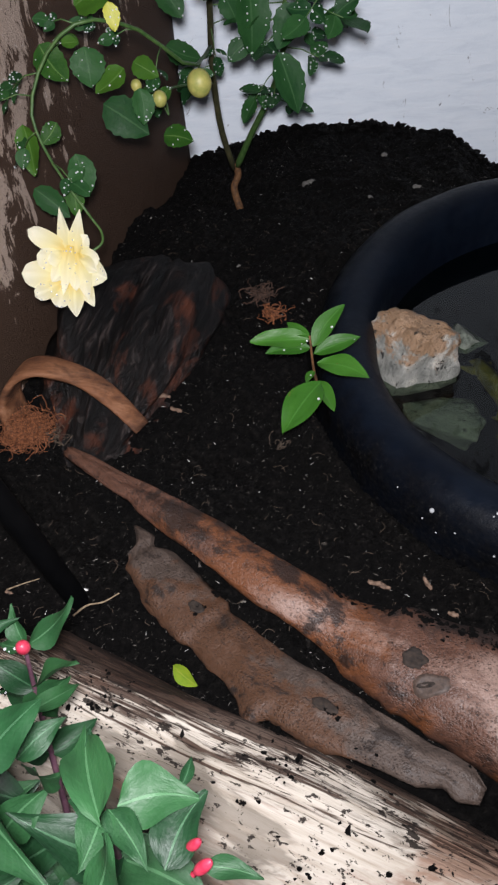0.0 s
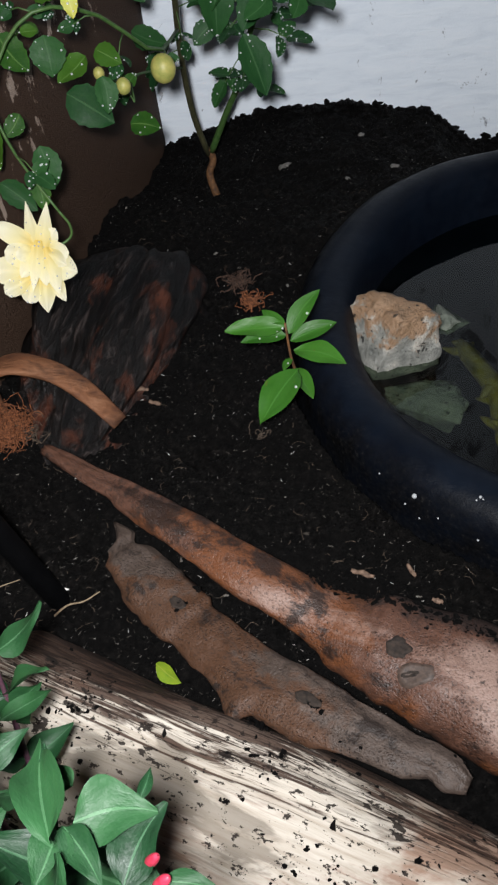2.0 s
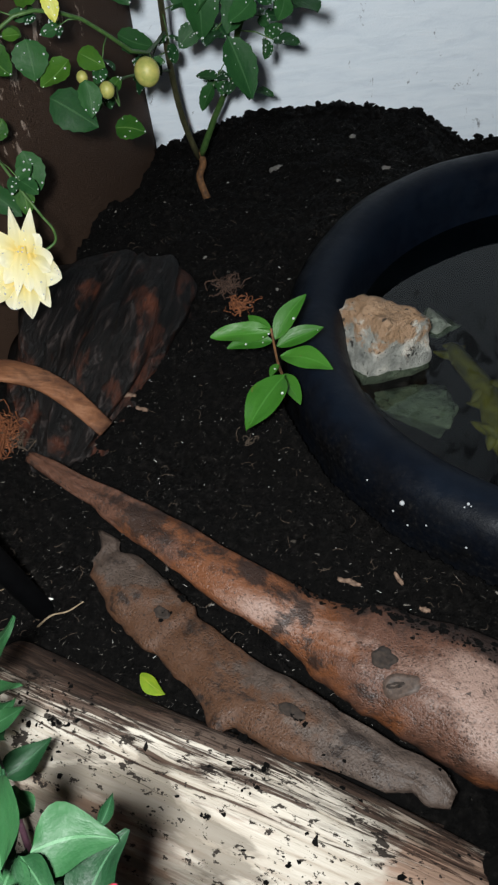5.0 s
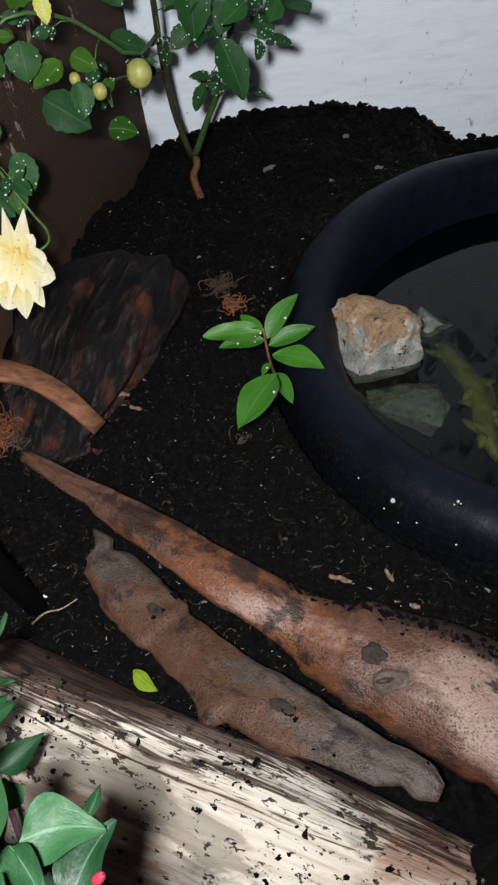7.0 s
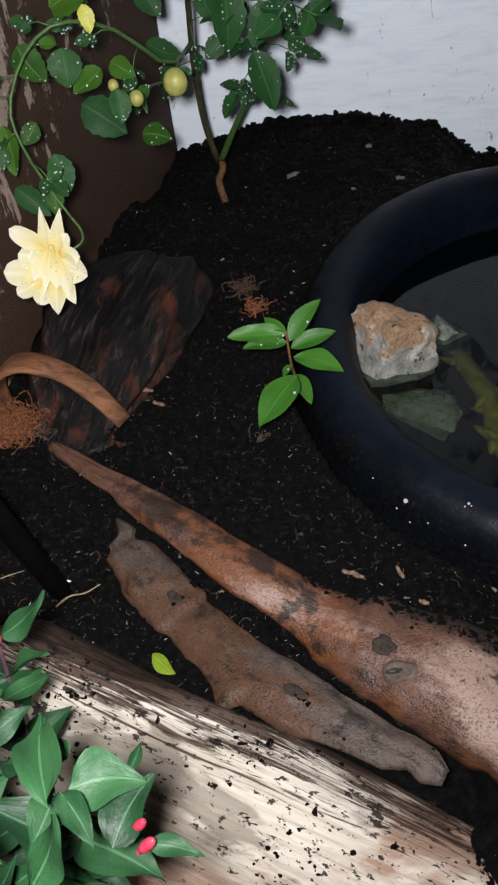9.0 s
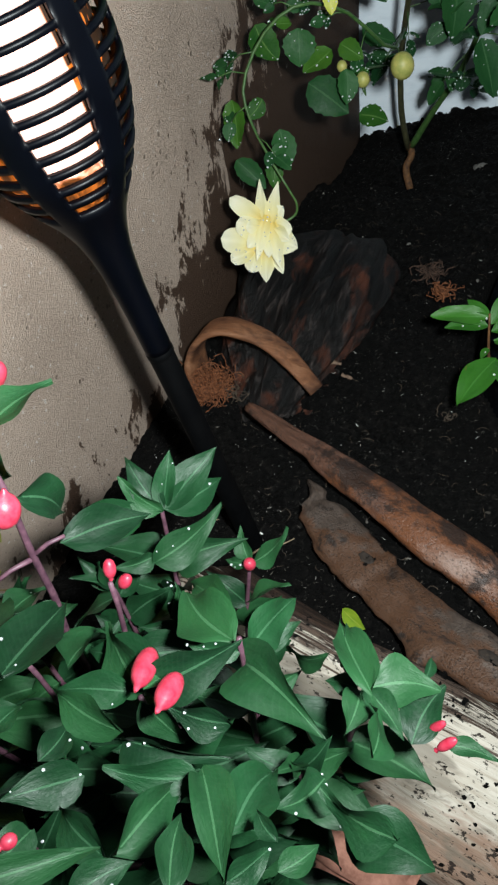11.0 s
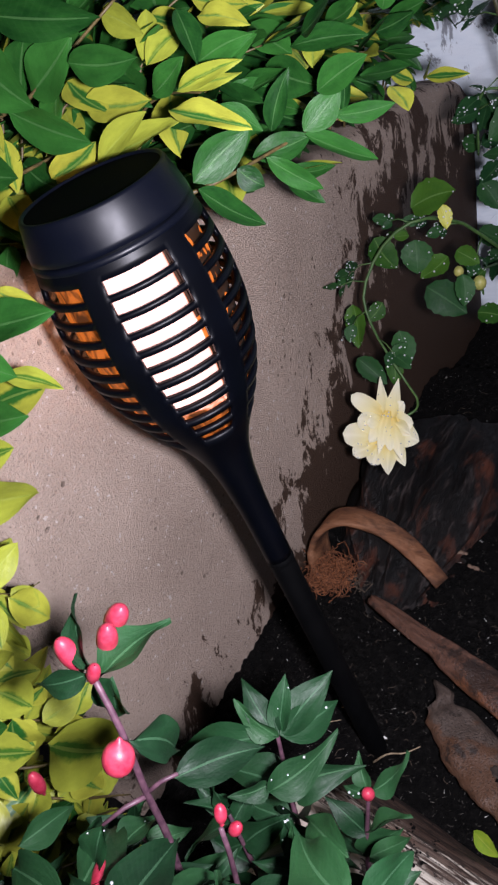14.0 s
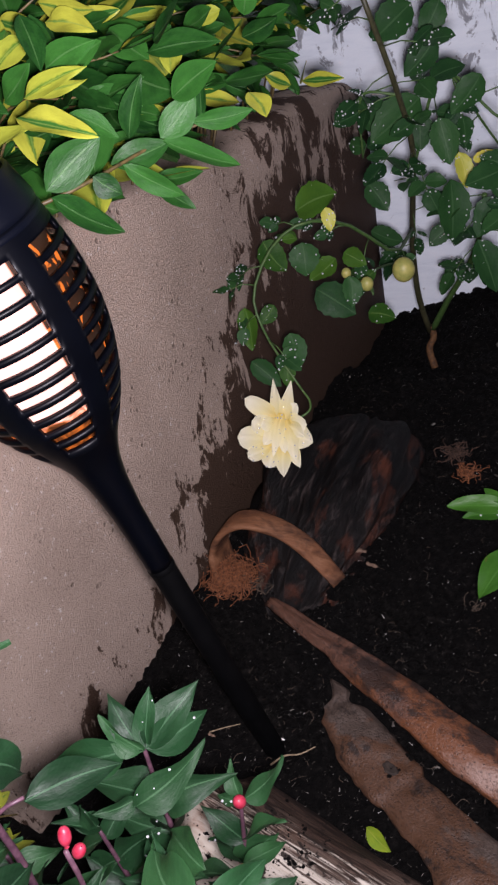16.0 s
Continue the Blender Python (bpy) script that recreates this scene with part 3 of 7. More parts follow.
lefty = ramp(nt, math_node(nt, "DIVIDE", sp.outputs[0], radius), [(0.72, 1.0), (0.84, 0.0)])
flames = math_node(nt, "ADD", math_node(nt, "MULTIPLY", wisp, lefty), math_node(nt, "MULTIPLY", thin, math_node(nt, "SUBTRACT", 1.0, lefty)))
# extra glow on the unseen rear, added to warm the wall behind
rear = ramp(nt, math_node(nt, "ADD", math_node(nt, "MULTIPLY", sp.outputs[0], -11.0), math_node(nt, "MULTIPLY", sp.outputs[1], 8.0)), [(0.4, 0.0), (0.6, 1.0)])
b.inputs["Base Color"].default_value = (0.02, 0.008, 0.003, 1)
ecol = mix(nt, bright, mix(nt, rear, (1.0, 0.23, 0.025), (1.0, 0.42, 0.2)), (1.0, 0.56, 0.49))
nt.links.new(ecol, b.inputs["Emission Color"])
nt.links.new(math_node(nt, "ADD", math_node(nt, "MULTIPLY", flames, 1.0), math_node(nt, "ADD", math_node(nt, "MULTIPLY", bright, 2.7), math_node(nt, "MULTIPLY", rear, 11.0))), b.inputs["Emission Strength"])
FLAME = m

m, nt, b = material("pale_grit", 0.6, 0.4)
nt.links.new(ramp(nt, node(nt, "ShaderNodeNewGeometry").outputs["Random Per Island"], [(0.0, (0.02, 0.016, 0.012)), (0.5, (0.06, 0.053, 0.044)), (0.9, (0.15, 0.138, 0.12)), (1.0, (0.75, 0.73, 0.69))]), b.inputs["Base Color"])
GRIT = m

# ---------------------------------------------------------------- structure
TUB_X, TUB_Y = 0.495, 0.811


def soil_height(x, y):
    p = Vector((x, y, 0))
    h = 0.014 * noise.noise(p * 7) + 0.008 * noise.noise(p * 26) + 0.006 * noise.noise(p * 70) + 0.0045 * noise.noise(p * 150) + 0.003 * noise.noise(p * 290)
    if y > 1.2:
        h += 0.002 - 0.075 * max(0.0, min(1.0, (x - 0.36) / 0.09)) - 0.05 * max(0.0, min(1.0, (0.07 - x) / 0.17)) - 0.02 * max(0.0, min(1.0, (x - 0.2) / 0.12))
    bank = math.hypot((x - 0.262) / 0.075, (y - 0.185) / 0.06)
    if bank < 1:
        h += 0.085 * (1 - bank * bank) ** 1.5 * (1 + 0.5 * noise.noise(p * 40))
    r = math.hypot(x - TUB_X, y - TUB_Y)
    if r < 0.40:
        h -= 0.34 * min(1.0, (0.40 - r) / 0.03)
    return h


def axis_steps(a, b_, step, far):
    core = list(np.arange(a, b_ + 1e-6, step))
    out, s, g = [], 0.05, b_
    while g < far:
        g += s
        s *= 1.7
        out.append(g)
    low, s, g = [], 0.05, a
    while g > -far:
        g -= s
        s *= 1.7
        low.append(g)
    return low[::-1] + core + out


def build_ground():
    xs, ys = axis_steps(-0.40, 0.55, 0.003, 40), axis_steps(0.1, 1.47, 0.003, 40)
    vs = [(x, y, soil_height(x, y)) for y in ys for x in xs]
    nx = len(xs)
    fs = [(j * nx + i, j * nx + i + 1, (j + 1) * nx + i + 1, (j + 1) * nx + i) for j in range(len(ys) - 1) for i in range(nx - 1)]
    me = bpy.data.meshes.new("ground")
    me.from_pydata(vs, [], fs)
    me.shade_smooth()
    tagged(part("ground", me, SOIL), "black moist crumbly garden soil with pale fibres", "soil", kind="structure")


build_ground()


def box_mesh(bm, lo, hi, cuts=0):
    res = bmesh.ops.create_cube(bm, size=1.0)
    lo, hi = Vector(lo), Vector(hi)
    for v in res["verts"]:
        v.co = Vector((lo[i] + (v.co[i] + 0.5) * (hi[i] - lo[i]) for i in range(3)))
    return res["verts"]


# white wall at the back, slightly uneven
bm = bmesh.new()
box_mesh(bm, (-3.0, 1.45, -0.4), (3.0, 1.62, 2.2))
tagged(part("wall_north", bm, LIMEWASH, smooth=False), "white limewashed garden wall with brush ridges and grey peeling", "wall", kind="structure")


def wall_x(y):
    return -0.343 + 0.24 * (y - 0.458)


# planter wall in brown render: rounded top, one return at its near end
def planter_wall(name, a, b_, tops, thick, label):
    bm = bmesh.new()
    a, b_ = Vector(a), Vector(b_)
    d = (b_ - a).normalized()
    nrm = Vector((-d.y, d.x, 0))
    n = 60
    rows = []
    for i in range(n + 1):
        p = a.lerp(b_, i / n)
        top = interp([k[0] for k in tops], [k[1] for k in tops], i / n) + 0.004 * noise.noise(Vector((i * 0.31, 3.1, 0)))
        prof = [(0, -0.35), (0, -0.1), (0, 0.06), (0, 0.16), (0, 0.26), (0, top - 0.09), (0.001, top - 0.02), (0.005, top - 0.006), (0.013, top), (thick * 0.5, top + 0.003), (thick - 0.012, top), (thick, top - 0.012), (thick, -0.35)]
        row = []
        for off, z in prof:
            w = 0.0025 * noise.noise(Vector((p.x * 9, p.y * 9, z * 9)))
            row.append(bm.verts.new((p.x + nrm.x * (off + w), p.y + nrm.y * (off + w), z)))
        rows.append(row)
    for r0, r1 in zip(rows, rows[1:]):
        for k in range(len(r0) - 1):
            bm.faces.new((r0[k], r1[k], r1[k + 1], r0[k + 1]))
    bm.faces.new(rows[0])
    bm.faces.new(rows[-1][::-1])
    return tagged(part(name, bm, RENDERING), label, "wall", kind="structure")


planter_wall("wall_west", (wall_x(0.35), 0.35, 0), (wall_x(1.448), 1.448, 0), [(0, 0.575), (0.18, 0.53), (0.4, 0.495), (0.6, 0.468), (0.85, 0.445), (0.96, 0.42), (1.0, 0.385)], 0.11, "brown cement-rendered planter wall, wet and mud-splashed, shade painted at its far foot")
planter_wall("wall_south", (-1.6, 0.66, 0), (wall_x(0.35) - 0.004, 0.352, 0), [(0, 0.58), (1, 0.575)], 0.11, "brown cement-rendered return of the planter wall")

# soil inside the planter
bm = bmesh.new()
vs = [bm.verts.new(p) for p in ((-0.47, 0.46, 0.44), (-0.22, 1.44, 0.40), (-1.6, 1.44, 0.42), (-1.6, 0.78, 0.44))]
bm.faces.new(vs)
bmesh.ops.subdivide_edges(bm, edges=bm.edges[:], cuts=30, use_grid_fill=True)
for v in bm.verts:
    v.co.z += 0.012 * noise.noise(v.co * 12)
tagged(part("planter_soil", bm, SOIL), "dark soil filling the raised planter", "soil", kind="structure")


# ---------------------------------------------------------------- pond
def build_tub():
    tub = thing("pond_tub", "black plastic tub sunk in soil as a pond", "pond tub", at=(TUB_X, TUB_Y, 0))
    bm = bmesh.new()
    prof = [(0.0, -0.30), (0.27, -0.30), (0.29, -0.27), (0.306, -0.03), (0.310, 0.01), (0.316, 0.030), (0.325, 0.042), (0.340, 0.049), (0.358, 0.048), (0.373, 0.040), (0.383, 0.026), (0.387, 0.008), (0.386, -0.01), (0.390, -0.03), (0.398, -0.08), (0.400, -0.2), (0.40, -0.33)]
    lathe(bm, prof[1:], 128)
    for v in bm.verts:
        a = math.atan2(v.co.y, v.co.x)
        v.co.z += 0.004 * math.sin(3 * a + 1) + 0.002 * noise.noise(v.co * 14)
        v.co.x += 0.002 * noise.noise(v.co * 9)
    part("body", bm, TUB, tub)
    bm = bmesh.new()
    bmesh.ops.create_circle(bm, cap_ends=True, radius=0.292, segments=96)
    bm2 = part("floor_of_tub", bm, MURK, tub, "murky dark pond bottom")
    bm2.location.z = -0.285
    return tub


build_tub()
bm = bmesh.new()
bmesh.ops.create_circle(bm, cap_ends=True, radius=0.3065, segments=128)
water = part("pond_water", bm, WATER)
water.location = (TUB_X, TUB_Y, -0.025)
water.visible_shadow = False
tagged(water, "still murky dark green pond water", "water", kind="structure")


def rock(name, at, size, seed, mat, label, rot=0):
    """An angular boulder: the hull of a few random corners, roughened."""
    rnd = random.Random(seed)
    bm = bmesh.new()
    for _ in range(17):
        p = rand_unit(rnd)
        bm.verts.new([math.copysign(abs(c) ** 0.6, c) * rnd.uniform(0.8, 1.05) for c in p])
    hull = bmesh.ops.convex_hull(bm, input=bm.verts[:])
    bmesh.ops.delete(bm, geom=[v for v in hull["geom_interior"] if isinstance(v, bmesh.types.BMVert)], context="VERTS")
    bmesh.ops.triangulate(bm, faces=bm.faces[:])
    bmesh.ops.subdivide_edges(bm, edges=bm.edges[:], cuts=9, use_grid_fill=True)
    bmesh.ops.smooth_vert(bm, verts=bm.verts[:], factor=0.5, use_axis_x=True, use_axis_y=True, use_axis_z=True)
    off = Vector((seed * 3.7, seed * 1.3, seed * 0.7))
    for v in bm.verts:
        p = v.co.copy()
        f = 1 + 0.10 * noise.noise(p * 2.1 + off) + 0.07 * noise.noise(p * 5 + off) + 0.05 * noise.noise(p * 12 + off) + 0.025 * noise.noise(p * 26 + off)
        v.co = Vector((p.x * size[0], p.y * size[1], p.z * size[2])) * f
    ob = part(name, bm, mat)
    ob.location = at
    ob.rotation_euler = (0, 0, radians(rot))
    return tagged(ob, label, "rock", "rocks in the pond")


def rand_unit(rnd):
    return Vector((rnd.gauss(0, 1), rnd.gauss(0, 1), rnd.gauss(0, 1))).normalized()


rock("pond_rock", (0.236, 0.838, -0.012), (0.060, 0.060, 0.060), 3, ROCK, "pale grey rock with rusty brown top rising out of pond water", 20)
rock("pond_rock", (0.305, 0.885, -0.04), (0.03, 0.03, 0.03), 5, ROCK_DARK, "small grey rock just under the pond water", 40)
rock("pond_rock", (0.258, 0.742, -0.062), (0.055, 0.042, 0.042), 8, ROCK_DARK, "grey-green rock lying under the murky water", -10)


# ---------------------------------------------------------------- wood
def log_piece(name, a, b_, r0, r1, mat, label, category, seed, squash=1.0, rough=0.12, dome=0.08):
    a, b_ = Vector(a), Vector(b_)
    ln = (b_ - a).length
    bm = bmesh.new()
    n, seg = 90, 72
    rings = []
    for i in range(n + 1):
        u = i / n
        r = r0 + (r1 - r0) * u
        end = math.sqrt(max(0.02, 1 - max(0.0, 1 - min(u, 1 - u) / dome) ** 2))
        ring = []
        for k in range(seg):
            t = 2 * math.pi * k / seg
            c = Vector((u * ln * 3.0, math.cos(t) * 1.2 + seed, math.sin(t) * 1.2))
            rr = r * end * (1 + rough * noise.noise(c * 1.6) + rough * 0.45 * noise.noise(Vector((u * ln * 9, math.cos(t) * 5, math.sin(t) * 5 + seed))) + rough * 0.32 * noise.noise(Vector((u * ln * 14, math.cos(t) * 16, math.sin(t) * 16 + seed))))
            jag = 0.03 * noise.noise(Vector((math.cos(t) * 2, math.sin(t) * 2, seed + 9))) * (1 if u < 0.5 else -1) * max(0, 1 - min(u, 1 - u) * 6)
            ring.append(bm.verts.new((u * ln + jag, rr * math.cos(t), rr * math.sin(t) * squash)))
        rings.append(ring)
    for p, q in zip(rings, rings[1:]):
        for k in range(seg):
            bm.faces.new((p[k], q[k], q[(k + 1) % seg], p[(k + 1) % seg]))
    for ring, s in ((rings[0], 1), (rings[-1], -1)):
        c = bm.verts.new(sum((v.co for v in ring), Vector()) / seg)
        for k in range(seg):
            f = (ring[k], ring[(k + 1) % seg], c)
            bm.faces.new(f if s > 0 else f[::-1])
    ob = part(name, bm, mat)
    d = (b_ - a).normalized()
    y = Vector((0, 0, 1)).cross(d).normalized()
    mm = Matrix((d, y, d.cross(y))).transposed().to_4x4()
    mm.translation = a
    ob.matrix_basis = mm
    return tagged(ob, label, category)


log_piece("log", (-0.215, 0.361, -0.012), (0.25, 0.146, -0.018), 0.086, 0.077, LOG, "bleached white weathered log lying in soil", "log", 2)
log_piece("rotten_log", (-0.162, 0.645, -0.02), (-0.098, 1.055, -0.02), 0.092, 0.128, STUMP, "dark charred rotting log beside the planter wall", "log", 7, squash=0.8, rough=0.42, dome=0.5)


def bark_piece(name, ctrl, widths, arch, mat, label, seed, rims=((0, 1, 1), (1, 1, 1))):
    """A gutter-shaped slab of bark lying on its rims; rims gives the reach of the far and the near rim along it."""
    pts = curve_points(ctrl, 110)
    bm = bmesh.new()
    n, seg = len(pts), 18
    outer, inner = [], []
    for i, p in enumerate(pts):
        u = i / (n - 1)
        d = (pts[min(i + 1, n - 1)] - pts[max(i - 1, 0)]).normalized()
        side = d.cross(Vector((0, 0, 1))).normalized()
        up = side.cross(d).normalized()
        w = interp([k[0] for k in widths], [k[1] for k in widths], u) * (1 + 0.08 * noise.noise(Vector((u * 9, seed, 0))) + 0.025 * noise.noise(Vector((u * 38, seed, 4))))
        p = p + side * 0.003 * noise.noise(Vector((u * 11, seed + 3, 2)))
        ro, ri = [], []
        for k in range(seg + 1):
            t = math.pi * (k / seg) - math.pi / 2
            e = 1 + (0.16 * noise.noise(Vector((u * 9, seed + 7, 1))) + 0.06 * noise.noise(Vector((u * 47, seed + 5, 0 if k < seg / 2 else 4))) if k in (0, seg) else 0)
            reach = interp([k[0] for k in rims], [k[1 if t < 0 else 2] for k in rims], u)
            s = math.sin(t) * e * reach * (1 + 0.04 * noise.noise(Vector((u * 26, seed + 9, -3 if t < 0 else 3))))
            hgt = arch * max(0.0, math.cos(t * 0.92)) ** 0.75
            bulge = 0.0022 * noise.noise(Vector((u * 20, k * 0.5, seed))) + 0.0035 * noise.noise(Vector((u * 6, k * 0.25, seed + 2)))
            ro.append(bm.verts.new(p + side * (s * w * 0.5) + up * (hgt * w + bulge)))
            ri.append(bm.verts.new(p + side * (s * w * 0.5 * 0.94) + up * (hgt * w + bulge - 0.0035)))
        outer.append(ro)
        inner.append(ri)
    for i in range(n - 1):
        for k in range(seg):
            bm.faces.new((outer[i][k], outer[i][k + 1], outer[i + 1][k + 1], outer[i + 1][k]))
            bm.faces.new((inner[i][k], inner[i + 1][k], inner[i + 1][k + 1], inner[i][k + 1]))
        for k in (0, seg):
            bm.faces.new((outer[i][k], outer[i + 1][k], inner[i + 1][k], inner[i][k]))
    for i in (0, n - 1):
        for k in range(seg):
            bm.faces.new((outer[i][k], inner[i][k], inner[i][k + 1], outer[i][k + 1]))
    bmesh.ops.recalc_face_normals(bm, faces=bm.faces[:])
    # local X runs along the slab, for the grain
    d = (Vector(ctrl[-1]) - Vector(ctrl[0])).normalized()
    y = Vector((0, 0, 1)).cross(d).normalized()
    mm = Matrix((d, y, d.cross(y))).transposed().to_4x4()
    mm.translation = Vector(ctrl[0])
    bm.transform(mm.inverted())
    ob = part(name, bm, mat)
    ob.matrix_basis = mm
    return tagged(ob, label, "bark", "bark slabs on the soil")


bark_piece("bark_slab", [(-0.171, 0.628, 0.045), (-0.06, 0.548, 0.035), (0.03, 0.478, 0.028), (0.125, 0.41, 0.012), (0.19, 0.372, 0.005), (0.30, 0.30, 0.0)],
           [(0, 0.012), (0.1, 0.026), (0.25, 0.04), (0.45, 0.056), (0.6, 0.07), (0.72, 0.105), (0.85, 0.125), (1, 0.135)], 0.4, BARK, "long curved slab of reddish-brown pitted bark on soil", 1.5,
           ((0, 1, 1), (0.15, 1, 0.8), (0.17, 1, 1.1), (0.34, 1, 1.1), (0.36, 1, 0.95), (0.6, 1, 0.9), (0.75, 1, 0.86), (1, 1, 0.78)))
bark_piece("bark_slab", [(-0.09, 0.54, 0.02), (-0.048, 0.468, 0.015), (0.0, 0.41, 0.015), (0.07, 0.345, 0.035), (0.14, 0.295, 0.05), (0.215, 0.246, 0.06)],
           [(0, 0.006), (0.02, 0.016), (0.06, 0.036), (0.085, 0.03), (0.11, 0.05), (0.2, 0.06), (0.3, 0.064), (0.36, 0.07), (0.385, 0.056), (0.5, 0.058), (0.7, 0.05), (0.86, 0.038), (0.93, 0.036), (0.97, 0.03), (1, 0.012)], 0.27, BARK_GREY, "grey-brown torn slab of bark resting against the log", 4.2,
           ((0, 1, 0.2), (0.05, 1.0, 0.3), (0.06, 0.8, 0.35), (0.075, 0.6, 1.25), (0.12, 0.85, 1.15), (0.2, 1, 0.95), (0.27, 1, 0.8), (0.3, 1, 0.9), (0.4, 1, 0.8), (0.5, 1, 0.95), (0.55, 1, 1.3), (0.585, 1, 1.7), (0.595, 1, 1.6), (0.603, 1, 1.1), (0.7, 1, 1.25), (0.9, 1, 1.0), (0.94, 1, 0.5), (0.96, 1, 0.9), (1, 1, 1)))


def bark_patch(name, slab, at, along, length, width, mat, label, seed, sink=0.0):
    """A ragged patch that lies on the skin of a slab: a knot or a scar; sunk in its middle."""
    bpy.context.view_layer.update()
    inv = slab.matrix_basis.inverted()
    d = (Vector(along) - Vector(along).z * Vector((0, 0, 1))).normalized()
    s_ = Vector((-d.y, d.x, 0))
    bm = bmesh.new()
    rings = []
    for k in range(6):
        ring = []
        for j in range(28):
            a = 2 * math.pi * j / 28
            f = (k + 0.15) / 5.15 * (1 + 0.28 * noise.noise(Vector((math.cos(a) * 1.5, math.sin(a) * 1.5, seed))) + 0.12 * noise.noise(Vector((math.cos(a) * 5, math.sin(a) * 5, seed))))
            p = Vector((at[0], at[1], 0)) + d * (length * 0.5 * f * math.cos(a)) + s_ * (width * 0.5 * f * math.sin(a))
            hit, q, nrm, _ = slab.ray_cast(inv @ Vector((p.x, p.y, 1.0)), inv.to_3x3() @ Vector((0, 0, -1)))
            if hit and (slab.matrix_basis.to_3x3() @ nrm).z < 0:
                nrm = -nrm
            lift = 0.0009 + sink * math.exp(-((k / 5 - 0.72) / 0.2) ** 2) if k < 5 else -0.001
            ring.append(bm.verts.new(q + nrm * lift if hit else inv @ Vector((p.x, p.y, 0.01))))
        rings.append(ring)
    for r0, r1 in zip(rings, rings[1:]):
        for j in range(28):
            bm.faces.new((r0[j], r0[(j + 1) % 28], r1[(j + 1) % 28], r1[j]))
    bm.faces.new(rings[0][::-1])
    part(name, bm, mat, slab, label)


long_slab, torn_slab = [o for o in scene.objects if o.name.split(".")[0] == "bark_slab"]
bark_patch("knot", long_slab, (0.179, 0.367), (1, -0.6, 0), 0.023, 0.02, KNOT, "dark round knot hole", 2.0, 0.0012)
bark_patch("scar", long_slab, (0.190, 0.343), (1, -0.1, 0), 0.036, 0.02, SCAR, "dull grey scar", 8.0, 0.0006)
bark_patch("slit", long_slab, (0.186, 0.344), (1, -0.1, 0), 0.018, 0.005, KNOT, "dark slit in the scar", 3.0, 0.0012)
bark_patch("scar", torn_slab, (0.100, 0.322), (1, -0.7, 0), 0.026, 0.012, KNOT, "dark soil-filled pits", 9.0, 0.0006)
bark_patch("scar", torn_slab, (-0.016, 0.435), (1, -0.9, 0), 0.02, 0.012, KNOT, "dark soil-filled pits", 12.0, 0.0006)


def build_curl():
    """A stout strip of bark, curled over like a handle."""
    pts = curve_points([(-0.250, 0.704, 0.0), (-0.254, 0.716, 0.05), (-0.232, 0.722, 0.083), (-0.192, 0.720, 0.088), (-0.140, 0.700, 0.072), (-0.094, 0.672, 0.034)], 40)
    bm = bmesh.new()
    rings = []
    for i, p in enumerate(pts):
        u = i / (len(pts) - 1)
        d = (pts[min(i + 1, 40)] - pts[max(i - 1, 0)]).normalized()
        side = Vector((0.35, 0.93, 0.1))
        side = (side - side.dot(d) * d).normalized()
        nrm = d.cross(side)
        w, th = interp([0, 0.25, 0.5, 1], [0.024, 0.019, 0.0155, 0.0115], u), 0.0055 * (1 - 0.35 * u)
        ring = []
        for k in range(16):
            t = 2 * math.pi * k / 16
            c, s = math.cos(t), math.sin(t)
            f = 1 + 0.12 * noise.noise(Vector((u * 9, c * 2, s * 2)))
            ring.append(bm.verts.new(p + side * math.copysign(abs(c) ** 0.6, c) * w * f + nrm * math.copysign(abs(s) ** 0.6, s) * th * f))
        rings.append(ring)
    for a, b_ in zip(rings, rings[1:]):
        for k in range(16):
            bm.faces.new((a[k], a[(k + 1) % 16], b_[(k + 1) % 16], b_[k]))
    bm.faces.new(rings[0][::-1])
    bm.faces.new(rings[-1])
    bmesh.ops.recalc_face_normals(bm, faces=bm.faces[:])
    tagged(part("curled_bark", bm, CURL), "curled strip of orange-brown bark arching over soil", "bark")


build_curl()


def tangle(name, at, size, count, mat, label, seed, rad=0.0006, flat=0.6, category="fibre"):
    rnd = random.Random(seed)
    bm = bmesh.new()
    for _ in range(count):
        c = Vector((rnd.gauss(0, 0.4), rnd.gauss(0, 0.4), abs(rnd.gauss(0, 0.4)) * flat))
        p, d, pts = c, Vector((rnd.gauss(0, 1), rnd.gauss(0, 1), rnd.gauss(0, 0.5))).normalized(), []
        for _ in range(8):
            pts.append(Vector(at) + Vector((p.x * size, p.y * size, max(0.02, p.z) * size)))
            d = (d + 0.55 * Vector((rnd.gauss(0, 1), rnd.gauss(0, 1), rnd.gauss(0, 0.6))) - 0.35 * p).normalized()
            p = p + d * 0.17
        tube(bm, pts, rad * rnd.uniform(0.6, 1.5), 4, False)
    return tagged(part(name, bm, mat), label, category, kind="stuff")


tangle("fibre_tuft", (-0.239, 0.692, 0.010), 0.034, 420, FIBRE, "tuft of matted orange-brown coconut fibre", 5, 0.0005, 0.8)
tangle("root_tangle", (-0.195, 0.688, 0.008), 0.026, 26, ROOT, "pale wispy roots lying on soil", 8)
tangle("root_tangle", (0.036, 0.945, 0.008), 0.022, 60, ROOT_BROWN, "dry brown root clump half buried in soil", 11, 0.0008, 0.8)
tangle("root_tangle", (0.05, 0.905, 0.006), 0.022, 44, FIBRE, "orange-brown papery root shreds lying on soil", 17, 0.0009, 0.6)
tangle("root_wisp", (0.062, 0.66, 0.004), 0.02, 6, ROOT, "pale loose rootlets lying on soil", 14, 0.0005, 0.2)


